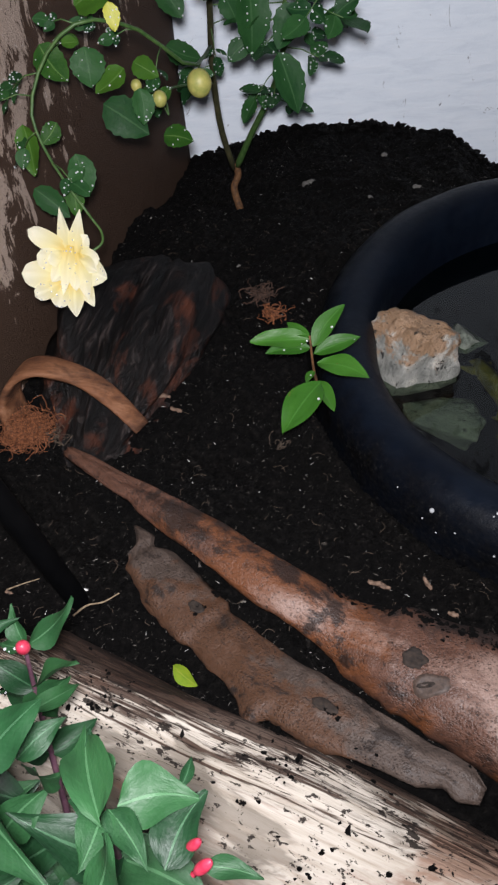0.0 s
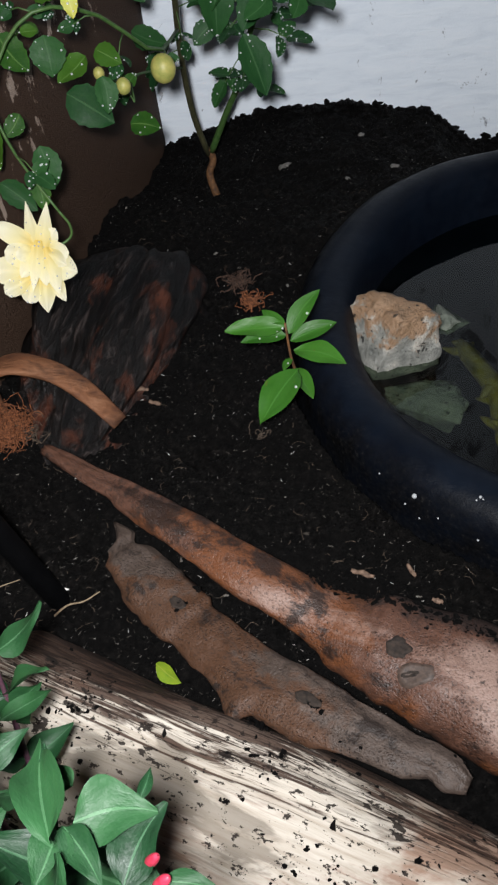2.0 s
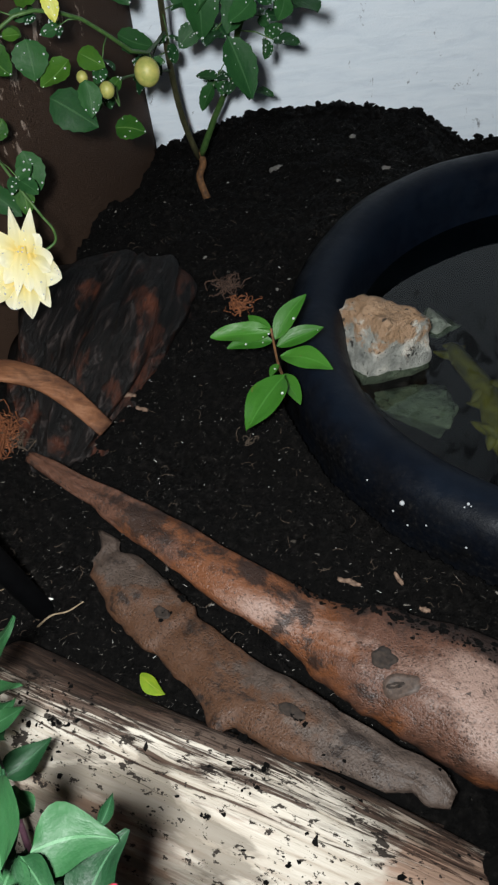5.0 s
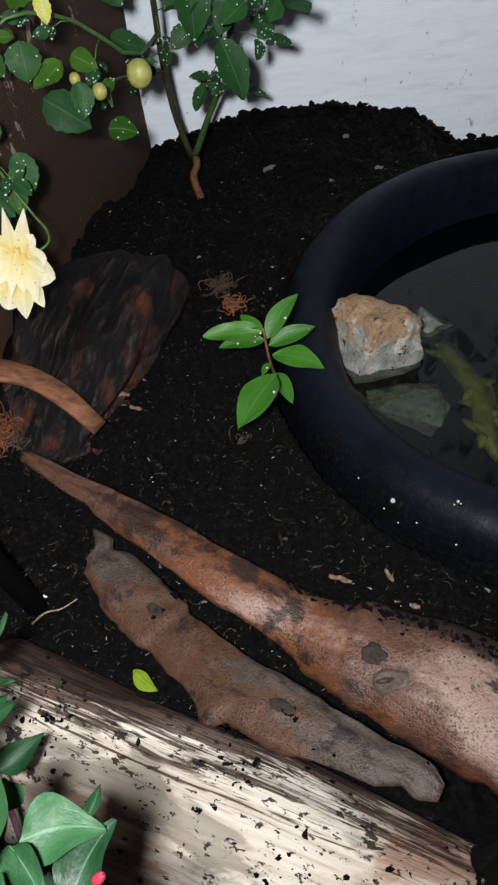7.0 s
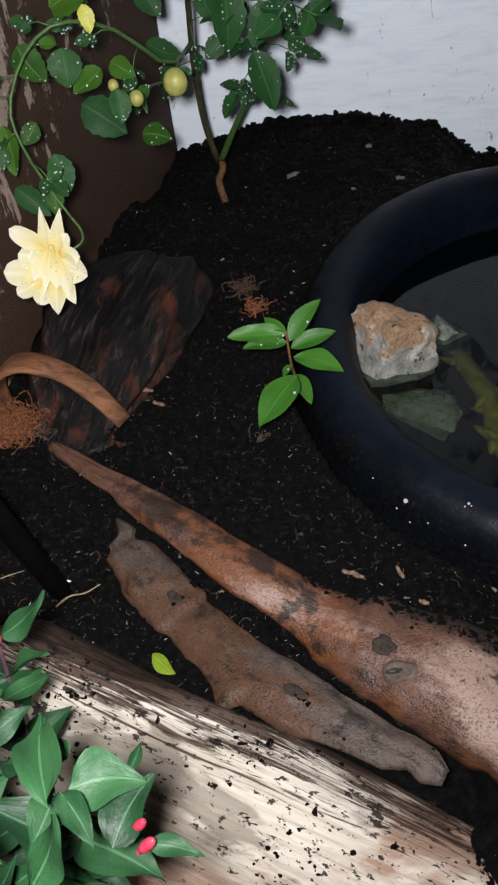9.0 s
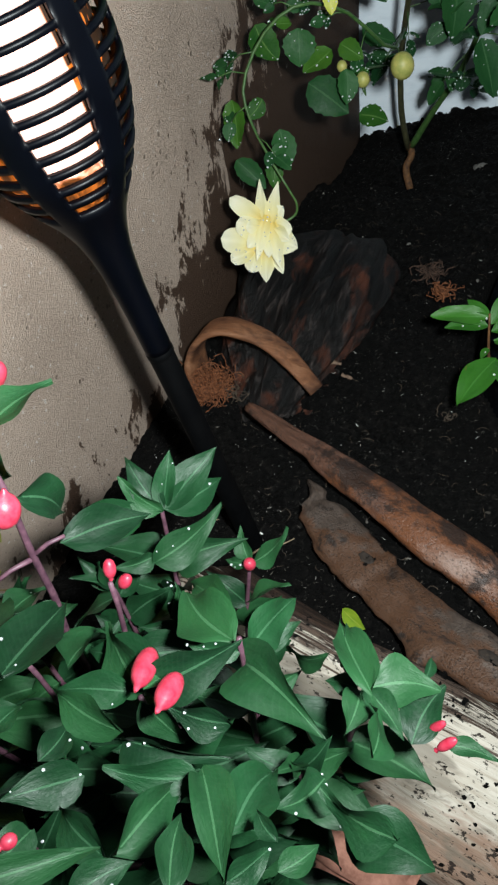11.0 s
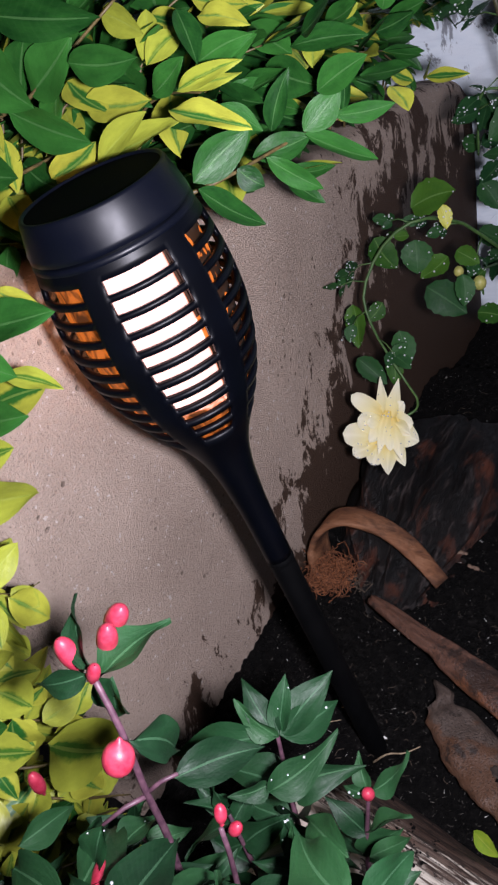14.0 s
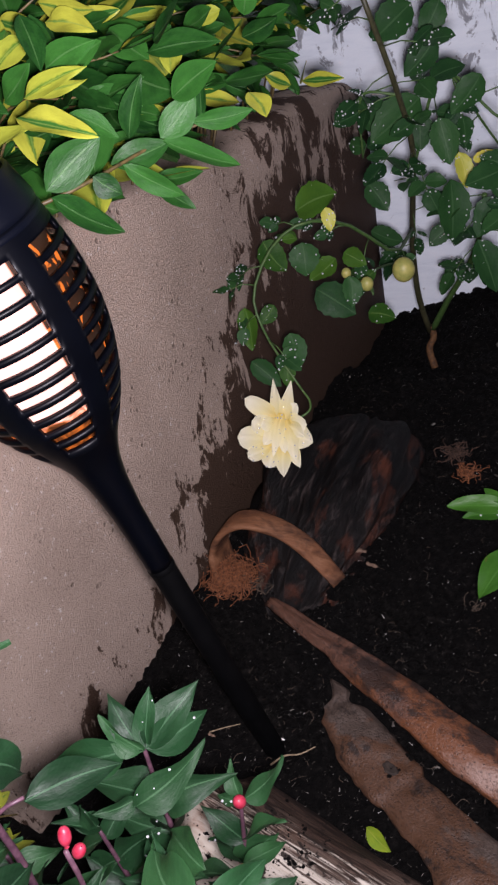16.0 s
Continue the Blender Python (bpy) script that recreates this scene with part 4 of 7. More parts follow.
# ---------------------------------------------------------------- torch
TORCH_FOOT, TORCH_HEAD = Vector((-0.1415, 0.4645, 0)), Vector((-0.2455, 0.434, 0.627))


def build_torch():
    base, top = TORCH_FOOT, TORCH_HEAD
    axis = (top - base).normalized()
    ob = thing("solar_torch", "black plastic solar garden torch with glowing flame lamp, leaning", "garden torch", at=base)
    x = Vector((0, 1, 0)).cross(axis).normalized()
    mm = Matrix((x, axis.cross(x), axis)).transposed().to_4x4()
    mm.translation = base
    ob.matrix_basis = mm
    bm = bmesh.new()
    lathe(bm, [(0.001, -0.12), (0.006, -0.09), (0.0112, -0.04), (0.0115, 0.288)], 32)
    part("stake", bm, STAKE, ob)
    bm = bmesh.new()
    lathe(bm, [(0.0114, 0.287), (0.0122, 0.288), (0.0122, 0.2925), (0.0118, 0.294)], 32)
    part("collar", bm, STAKE, ob)
    # goblet: solid below, six slotted windows above that narrow towards the neck
    prof_s = [0.293, 0.33, 0.355, 0.375, 0.39, 0.402, 0.413, 0.424, 0.436, 0.45, 0.463, 0.477, 0.49, 0.505, 0.52, 0.535, 0.55, 0.565, 0.58, 0.592, 0.603, 0.612]
    prof_r = [0.0118, 0.0121, 0.0127, 0.0142, 0.0156, 0.0177, 0.0204, 0.0243, 0.0306, 0.0393, 0.0461, 0.0524, 0.0568, 0.0610, 0.0640, 0.0656, 0.0657, 0.0650, 0.0632, 0.0610, 0.0585, 0.0562]
    slots, s_lo, s_hi = 11, 0.449, 0.600
    pitch = (s_hi - s_lo) / slots
    levels = [0.293 + 0.156 * i / 22 for i in range(22)]
    holes = []
    for i in range(slots):
        levels += [s_lo + i * pitch, s_lo + i * pitch + pitch * 0.68]
        holes.append(len(levels) - 2)
    levels += [s_hi, 0.606, 0.612]
    per, cut = 26, 20
    bm = bmesh.new()
    rings = []
    for lev in levels:
        r, half = interp(prof_s, prof_r, lev), interp([0.44, 0.47, 0.52, 0.58], [17.0, 19.5, 21.5, 22.5], lev)
        ring = []
        for w in range(6):
            mid = -55 + 60 * w
            for k in range(per):
                a = mid - half + 2 * half * k / cut if k <= cut else mid + half + (60 - 2 * half) * (k - cut) / (per - cut)
                ring.append(bm.verts.new((r * math.cos(radians(a)), r * math.sin(radians(a)), lev)))
        rings.append(ring)
    n = 6 * per
    for i in range(len(levels) - 1):
        for a in range(n):
            if i in holes and a % per < cut:
                continue
            bm.faces.new((rings[i][a], rings[i][(a + 1) % n], rings[i + 1][(a + 1) % n], rings[i + 1][a]))
    shell = part("goblet", bm, GOBLET, ob)
    sol = shell.modifiers.new("thick", "SOLIDIFY")
    sol.thickness, sol.offset = 0.0042, -1
    bm = bmesh.new()
    lathe(bm, [(0.012, 0.425), (0.022, 0.438), (0.036, 0.456), (0.0465, 0.48), (0.0535, 0.51), (0.0555, 0.54), (0.0545, 0.57), (0.052, 0.6), (0.049, 0.606)], 72)
    part("flame_lamp", bm, FLAME, ob, "glowing warm white and orange flame lamp")
    # cap: a low collar, a groove and a slightly conical band round the panel
    bm = bmesh.new()
    lathe(bm, [(0.0552, 0.602), (0.0580, 0.6030), (0.0586, 0.6055), (0.0580, 0.6078), (0.0564, 0.6085), (0.0564, 0.6094), (0.0578, 0.6100), (0.0576, 0.614), (0.0540, 0.628), (0.0522, 0.6345), (0.0514, 0.6362), (0.0498, 0.6366), (0.0490, 0.6358), (0.0486, 0.6344), (0.0470, 0.6344)], 96)
    cap = part("cap", bm, TORCH, ob, "matt navy-black plastic cap")
    bm = bmesh.new()
    bmesh.ops.create_circle(bm, cap_ends=True, radius=0.0486, segments=64)
    pan = part("solar_panel", bm, SOLAR, cap, "dark glossy round solar panel")
    pan.location.z = 0.6348


build_torch()


# ---------------------------------------------------------------- plants
def sprig(plant, ctrl, rnd, kind, mats, pairs, size, stem_mat, rad=0.0016, spread=1.0, face=(0, -0.4, 0.9), tip_leaves=True, stem_name="stem", start=0.15, wild=0.45, end=1.0):
    """A shoot with opposite leaf pairs."""
    pts = curve_points(ctrl, 14)
    part(stem_name, tube(bmesh.new(), [p - plant.location for p in pts], [rad * (1.15 - 0.6 * i / 14) for i in range(15)], 7), stem_mat, plant)
    made = []
    for i in range(pairs):
        u = start + (end - start) * (i + 0.5) / pairs
        k = u * 14
        p = pts[int(k)].lerp(pts[min(14, int(k) + 1)], k - int(k))
        d = (pts[min(14, int(k) + 1)] - pts[max(0, int(k) - 1)]).normalized()
        f = Vector(face)
        side = d.cross(f).normalized()
        if i % 2:
            side = (side * 0.55 + f.normalized() * 0.45).normalized()
        for sgn in (1, -1):
            ln = size * rnd.uniform(0.75, 1.2) * (1 - 0.25 * (u > 0.85))
            out = (side * sgn * spread + d * rnd.uniform(0.2, 0.8) + 0.6 * wild * rand_unit(rnd)).normalized()
            nrm = (f.normalized() + wild * rand_unit(rnd) + 0.2 * d).normalized()
            made.append(leaf(kind, rnd.choice(mats), p, p + out * ln, nrm, plant, rnd.uniform(0.85, 1.12)))
    if tip_leaves:
        d = (pts[-1] - pts[-2]).normalized()
        for j in range(3):
            out = (d + 0.45 * rand_unit(rnd)).normalized()
            made.append(leaf(kind, rnd.choice(mats), pts[-1], pts[-1] + out * size * rnd.uniform(0.45, 0.7), Vector(face) + 0.5 * rand_unit(rnd), plant, 0.8))
    return made


def build_seedling():
    pl = thing("seedling", "young green seedling with glossy pointed leaves in soil", "seedling", at=(0.105, 0.735, 0.0))
    o = Vector(pl.location)
    pts = curve_points([(0.105, 0.735, -0.01), (0.107, 0.712, 0.05), (0.103, 0.70, 0.09), (0.1, 0.70, 0.135)], 10)
    part("stem", tube(bmesh.new(), [p - o for p in pts], [0.0022 - 0.0001 * i for i in range(11)], 8), ROSE_FOOT, pl)
    for b_, t in (((0.103, 0.70, 0.12), (0.136, 0.730, 0.155)), ((0.104, 0.70, 0.11), (0.154, 0.710, 0.125)), ((0.107, 0.690, 0.105), (0.159, 0.653, 0.115)),
                  ((0.110, 0.668, 0.098), (0.069, 0.602, 0.092)), ((0.101, 0.70, 0.118), (0.052, 0.692, 0.12)), ((0.1, 0.70, 0.13), (0.036, 0.700, 0.13)),
                  ((0.106, 0.712, 0.06), (0.125, 0.665, 0.06)), ((0.104, 0.70, 0.085), (0.094, 0.68, 0.085)), ((0.1, 0.70, 0.134), (0.075, 0.722, 0.14))):
        leaf("lance" if t[1] > 0.62 else "privet", SEEDLING, b_, t, (0.05, -0.45, 0.9), pl, 1.15 if t[1] > 0.62 else 0.9)


build_seedling()


def build_fuchsia():
    rnd = random.Random(21)
    root = Vector((-0.09, 0.17, 0.0))
    pl = thing("fuchsia_bush", "bushy fuchsia with dark green leaves and pink-red buds", "shrub", at=root)
    shoots = [  # crown of each shoot
        (-0.134, 0.262, 0.325), (-0.083, 0.266, 0.255), (-0.094, 0.106, 0.375), (0.008, 0.131, 0.354),
        (-0.052, 0.139, 0.380), (-0.122, 0.159, 0.387), (-0.03, 0.120, 0.27), (-0.16, 0.12, 0.37), (-0.19, 0.16, 0.36),
        (-0.13, 0.08, 0.39), (-0.05, 0.06, 0.37), (-0.22, 0.20, 0.33), (-0.02, 0.10, 0.33), (-0.17, 0.23, 0.30), (-0.03, 0.05, 0.30),
        (-0.11, 0.20, 0.33), (-0.21, 0.10, 0.40), (-0.11, 0.02, 0.35), (-0.16, 0.05, 0.36), (-0.25, 0.14, 0.36)]
    for i, c in enumerate(shoots):
        c = Vector(c)
        if i > 7:
            c.z = min(c.z, 0.395 - 0.55 * c.y)
        mid = root.lerp(c, 0.6) + Vector((rnd.uniform(-0.02, 0.02), rnd.uniform(-0.02, 0.02), 0))
        mid.x = (mid.x + c.x) / 2
        mid.y = (mid.y + c.y) / 2
        sprig(pl, [root + Vector((rnd.uniform(-0.03, 0.03), rnd.uniform(-0.03, 0.03), 0)), mid, c], rnd, "fuchsia",
              [FUCHSIA, FUCHSIA, FUCHSIA, FUCHSIA_YOUNG], 3 if i < 8 else 5, 0.047, FUCHSIA_STEM, 0.0025, 1.0, (0.1, -0.45, 0.9), start=0.4, end=0.8 if i < 8 else 1.0, tip_leaves=i > 7, wild=0.8)

    outer = set()

    def whorl(leaves):
        """Leaves round one crown, each from its base to its tip."""
        for b_, t in leaves:
            outer.add(leaf("fuchsia", rnd.choice([FUCHSIA, FUCHSIA, FUCHSIA_YOUNG]), b_, t, Vector((0.1, -0.6, 0.75)) + 0.45 * rand_unit(rnd), pl, rnd.uniform(0.75, 0.95)))

    whorl([((-0.131, 0.258, 0.321), (-0.1, 0.294, 0.345)), ((-0.131, 0.258, 0.321), (-0.097, 0.292, 0.321)), ((-0.131, 0.257, 0.32), (-0.157, 0.279, 0.347)), ((-0.131, 0.257, 0.32), (-0.159, 0.261, 0.344)), ((-0.131, 0.259, 0.321), (-0.127, 0.279, 0.355)), ((-0.136, 0.231, 0.298), (-0.09, 0.253, 0.318)), ((-0.142, 0.255, 0.321), (-0.204, 0.232, 0.316)), ((-0.135, 0.235, 0.301), (-0.154, 0.216, 0.31))])
    whorl([((-0.082, 0.267, 0.254), (-0.051, 0.296, 0.249)), ((-0.083, 0.267, 0.254), (-0.091, 0.283, 0.274)), ((-0.083, 0.266, 0.254), (-0.102, 0.270, 0.252))])
    whorl([((-0.173, 0.178, 0.479), (-0.196, 0.198, 0.502)), ((-0.174, 0.176, 0.478), (-0.204, 0.164, 0.472)), ((-0.172, 0.180, 0.471), (-0.152, 0.223, 0.470))])
    whorl([((-0.092, 0.108, 0.377), (-0.046, 0.121, 0.404)), ((-0.098, 0.107, 0.377), (-0.136, 0.102, 0.383)), ((-0.091, 0.107, 0.375), (-0.125, 0.143, 0.376)), ((-0.094, 0.105, 0.374), (-0.074, 0.095, 0.346)), ((-0.094, 0.089, 0.36), (-0.102, 0.082, 0.369))])
    # crown nearest the eye
    for b_, t, w in (((0.012, 0.134, 0.354), (0.045, 0.140, 0.352), 1.43), ((0.037, 0.143, 0.350), (0.041, 0.158, 0.350), 0.67), ((0.032, 0.113, 0.342), (0.046, 0.144, 0.348), 1.09), ((0.048, 0.114, 0.345), (0.072, 0.110, 0.345), 0.72), ((0.009, 0.132, 0.356), (0.028, 0.108, 0.360), 0.79), ((0.007, 0.131, 0.356), (0.005, 0.107, 0.365), 1.27), ((0.005, 0.132, 0.356), (-0.004, 0.161, 0.368), 0.69), ((0.005, 0.134, 0.350), (-0.011, 0.138, 0.352), 1.37), ((0.004, 0.156, 0.335), (-0.009, 0.166, 0.335), 1.45), ((-0.059, 0.181, 0.289), (-0.035, 0.198, 0.299), 1.00), ((-0.080, 0.236, 0.229), (-0.052, 0.262, 0.221), 0.62)):
        outer.add(leaf("fuchsia", rnd.choice([FUCHSIA, FUCHSIA_YOUNG]), b_, t, Vector((0.12, -0.4, 0.9)) + 0.2 * rand_unit(rnd), pl, w))
    # the foliage keeps under the outer leaves
    for o in [c for c in pl.children if c.name.split(".")[0] == "leaf" and c not in outer]:
        p = pl.matrix_basis @ o.matrix_basis @ o.data.vertices[len(o.data.vertices) // 2].co
        if 0.55 * p.y + p.z > 0.425 and p.y < 0.2:
            bpy.data.objects.remove(o)

    def spread(leaves):
        for b_, t, w in leaves:
            leaf("fuchsia", rnd.choice([FUCHSIA, FUCHSIA_YOUNG]), b_, t, Vector((0.1, -0.6, 0.75)) + 0.35 * rand_unit(rnd), pl, min(1.3, 0.9 * w))

    # broad outer leaves over the body of the bush, the highest last
    spread((((-0.058, 0.146, 0.363), (-0.099, 0.186, 0.347), 1.09), ((-0.050, 0.142, 0.363), (-0.029, 0.187, 0.345), 0.85), ((-0.053, 0.139, 0.367), (-0.077, 0.131, 0.377), 0.96), ((-0.071, 0.186, 0.325), (-0.113, 0.210, 0.318), 1.09), ((-0.091, 0.129, 0.361), (-0.133, 0.127, 0.368), 1.46), ((-0.089, 0.103, 0.389), (-0.075, 0.126, 0.382), 0.94), ((-0.089, 0.078, 0.401), (-0.133, 0.095, 0.397), 0.81), ((-0.165, 0.106, 0.379), (-0.160, 0.175, 0.347), 0.80), ((-0.193, 0.122, 0.370), (-0.202, 0.195, 0.336), 0.69), ((-0.158, 0.101, 0.388), (-0.202, 0.127, 0.380), 0.73), ((-0.142, 0.125, 0.359), (-0.134, 0.170, 0.340), 1.07)))
    spread((((0.013, 0.118, 0.381), (-0.007, 0.170, 0.358), 0.66), ((-0.054, 0.141, 0.354), (-0.023, 0.099, 0.383), 1.12), ((-0.031, 0.155, 0.342), (-0.017, 0.134, 0.360), 1.28), ((-0.048, 0.098, 0.376), (-0.081, 0.100, 0.380), 1.07), ((-0.089, 0.075, 0.402), (-0.048, 0.059, 0.417), 0.51), ((-0.051, 0.062, 0.406), (-0.088, 0.055, 0.415), 0.96), ((-0.099, 0.057, 0.404), (-0.122, 0.038, 0.421), 1.15), ((-0.120, 0.060, 0.404), (-0.115, 0.084, 0.397), 1.06), ((-0.145, 0.057, 0.400), (-0.173, 0.057, 0.406), 1.20), ((-0.151, 0.064, 0.398), (-0.145, 0.095, 0.387), 0.91)))
    spread((((-0.192, 0.090, 0.388), (-0.151, 0.072, 0.404), 1.04), ((-0.239, 0.129, 0.363), (-0.190, 0.107, 0.380), 1.03), ((-0.154, 0.015, 0.453), (-0.130, 0.045, 0.443), 0.58), ((-0.154, 0.006, 0.458), (-0.128, 0.017, 0.458), 0.73), ((-0.113, 0.021, 0.434), (-0.138, 0.042, 0.429), 0.83), ((-0.072, 0.024, 0.424), (-0.050, 0.060, 0.411), 0.86), ((-0.051, 0.066, 0.405), (-0.029, 0.023, 0.435), 0.67), ((-0.034, 0.042, 0.408), (-0.020, 0.084, 0.391), 0.95), ((0.028, 0.047, 0.412), (-0.004, 0.058, 0.412), 1.36), ((-0.113, -0.006, 0.465), (-0.066, 0.016, 0.459), 0.55), ((-0.043, 0.009, 0.448), (-0.047, 0.039, 0.438), 0.84)))
    spread((((-0.014, 0.036, 0.426), (-0.025, 0.047, 0.426), 0.95), ((-0.013, 0.028, 0.420), (-0.000, 0.041, 0.419), 1.18), ((-0.077, 0.025, 0.416), (-0.109, 0.040, 0.414), 0.91), ((0.015, 0.084, 0.391), (0.025, 0.117, 0.379), 0.97), ((-0.257, 0.149, 0.343), (-0.241, 0.188, 0.328), 0.81), ((-0.109, 0.031, 0.414), (-0.112, 0.009, 0.432), 1.12), ((-0.157, 0.036, 0.415), (-0.193, 0.060, 0.409), 0.99), ((-0.130, 0.016, 0.427), (-0.142, 0.006, 0.438), 1.25), ((-0.030, 0.021, 0.424), (-0.014, 0.033, 0.423), 1.53), ((-0.081, 0.006, 0.432), (-0.062, 0.022, 0.429), 1.15), ((-0.201, 0.164, 0.331), (-0.190, 0.196, 0.320), 1.08), ((-0.004, 0.078, 0.379), (-0.017, 0.057, 0.396), 1.34)))
    spread((((0.005, 0.065, 0.362), (0.045, 0.055, 0.345), 1.33),))

    tall = curve_points([(-0.16, 0.165, 0.22), (-0.170, 0.168, 0.30), (-0.166, 0.168, 0.350), (-0.166, 0.168, 0.395), (-0.166, 0.171, 0.441), (-0.178, 0.182, 0.471)], 16)
    part("stem", tube(bmesh.new(), [p - root for p in tall], [0.0025 - 0.00005 * i for i in range(17)], 9), FUCHSIA_STEM, pl, "thick purple-brown shoot")
    for b_, t in (((-0.166, 0.168, 0.392), (-0.150, 0.178, 0.398)), ((-0.166, 0.168, 0.390), (-0.186, 0.150, 0.386))):
        part("leaf_stalk", tube(bmesh.new(), [Vector(b_) - root, (Vector(b_) + Vector(t)) / 2 + Vector((0, 0, 0.002)) - root, Vector(t) - root], [0.0016, 0.0013, 0.0011], 7), FUCHSIA_STEM, pl)
    for b_, t, w in (((-0.155, 0.163, 0.448), (-0.137, 0.185, 0.414), 0.95), ((-0.160, 0.185, 0.380), (-0.120, 0.222, 0.364), 0.8), ((-0.186, 0.150, 0.386), (-0.202, 0.130, 0.352), 0.75), ((-0.176, 0.190, 0.457), (-0.186, 0.188, 0.421), 1.15)):
        leaf("fuchsia", FUCHSIA, b_, t, Vector((0.15, -0.6, 0.75)) + 0.2 * rand_unit(rnd), pl, w)

    def bud(at, ln, wid, direction):
        bm = bmesh.new()
        lathe(bm, [(0.0006, -0.12), (0.0014, -0.05), (wid * 0.3, 0.02), (wid * 0.66, 0.14), (wid * 0.92, 0.3), (wid, 0.48), (wid * 0.97, 0.64), (wid * 0.84, 0.8), (wid * 0.58, 0.92), (wid * 0.3, 0.98), (0.0003, 1.0)], 16)
        for v in bm.verts:
            v.co.z *= ln
        b_ = part("flower_bud", bm, BUD, pl, "glossy pink-red bud")
        b_.matrix_basis = Matrix.Translation(Vector(at) - root) @ Vector(direction).to_track_quat("Z", "Y").to_matrix().to_4x4()

    for a, b_, wid in (((-0.180, 0.200, 0.464), (-0.169, 0.196, 0.490), 0.0056), ((-0.184, 0.214, 0.466), (-0.168, 0.210, 0.488), 0.0060), ((-0.187, 0.186, 0.468), (-0.188, 0.182, 0.494), 0.0056),
                       ((-0.176, 0.178, 0.470), (-0.166, 0.174, 0.488), 0.0036), ((-0.150, 0.151, 0.466), (-0.153, 0.144, 0.450), 0.0078), ((-0.090, 0.101, 0.396), (-0.092, 0.126, 0.384), 0.0057),
                       ((-0.074, 0.087, 0.408), (-0.072, 0.108, 0.398), 0.0055), ((-0.122, 0.161, 0.388), (-0.122, 0.165, 0.399), 0.0034), ((-0.116, 0.158, 0.386), (-0.110, 0.158, 0.396), 0.0034),
                       ((-0.082, 0.264, 0.254), (-0.081, 0.260, 0.266), 0.0045), ((0.038, 0.122, 0.335), (0.047, 0.121, 0.353), 0.0024), ((0.044, 0.112, 0.342), (0.052, 0.113, 0.354), 0.0026), ((-0.290, 0.206, 0.296), (-0.288, 0.204, 0.322), 0.0050),
                       ((-0.215, 0.160, 0.302), (-0.211, 0.160, 0.330), 0.0050), ((-0.219, 0.156, 0.290), (-0.216, 0.156, 0.316), 0.0052), ((-0.171, 0.047, 0.440), (-0.168, 0.056, 0.476), 0.009),
                       ((-0.182, 0.120, 0.369), (-0.195, 0.146, 0.356), 0.0042), ((-0.120, 0.027, 0.437), (-0.113, 0.021, 0.440), 0.0032), ((-0.106, 0.016, 0.443), (-0.102, 0.021, 0.442), 0.0028)):
        at, ln, d = a, (Vector(b_) - Vector(a)).length, Vector(b_) - Vector(a)
        bud(at, ln, wid, d)


build_fuchsia()


def join_rest(plant, name, keep, key, joined_name):
    """Keeps the outermost parts of a kind single and joins the rest into one part of kind stuff."""
    obs = [o for o in plant.children if o.name.split(".")[0] == name]
    mean = {}
    for o in obs:
        m = plant.matrix_basis @ o.matrix_basis
        mean[o] = m @ o.data.vertices[len(o.data.vertices) // 2].co
    obs.sort(key=lambda o: -key(mean[o]))
    vs, fs, uvs, mats, idx = [], [], [], [], []
    for o in obs[keep:]:
        me, k = o.data, len(vs)
        mat = me.materials[0]
        if mat not in mats:
            mats.append(mat)
        vs += [tuple(o.matrix_basis @ v.co) for v in me.vertices]
        layer = me.uv_layers[0].data if me.uv_layers else None
        for p in me.polygons:
            fs.append([k + v for v in p.vertices])
            idx.append(mats.index(mat))
            uvs += [tuple(layer[li].uv) if layer else (0, 0) for li in p.loop_indices]
        bpy.data.objects.remove(o)
    me = bpy.data.meshes.new("mesh")
    me.from_pydata(vs, [], fs)
    lay = me.uv_layers.new(name="uv")
    lay.data.foreach_set("uv", [c for uv in uvs for c in uv])
    for mat in mats:
        me.materials.append(mat)
    me.polygons.foreach_set("material_index", idx)
    me.shade_smooth()
    ob = new(joined_name, me)
    ob.parent = plant
    ob["kind"] = "stuff"


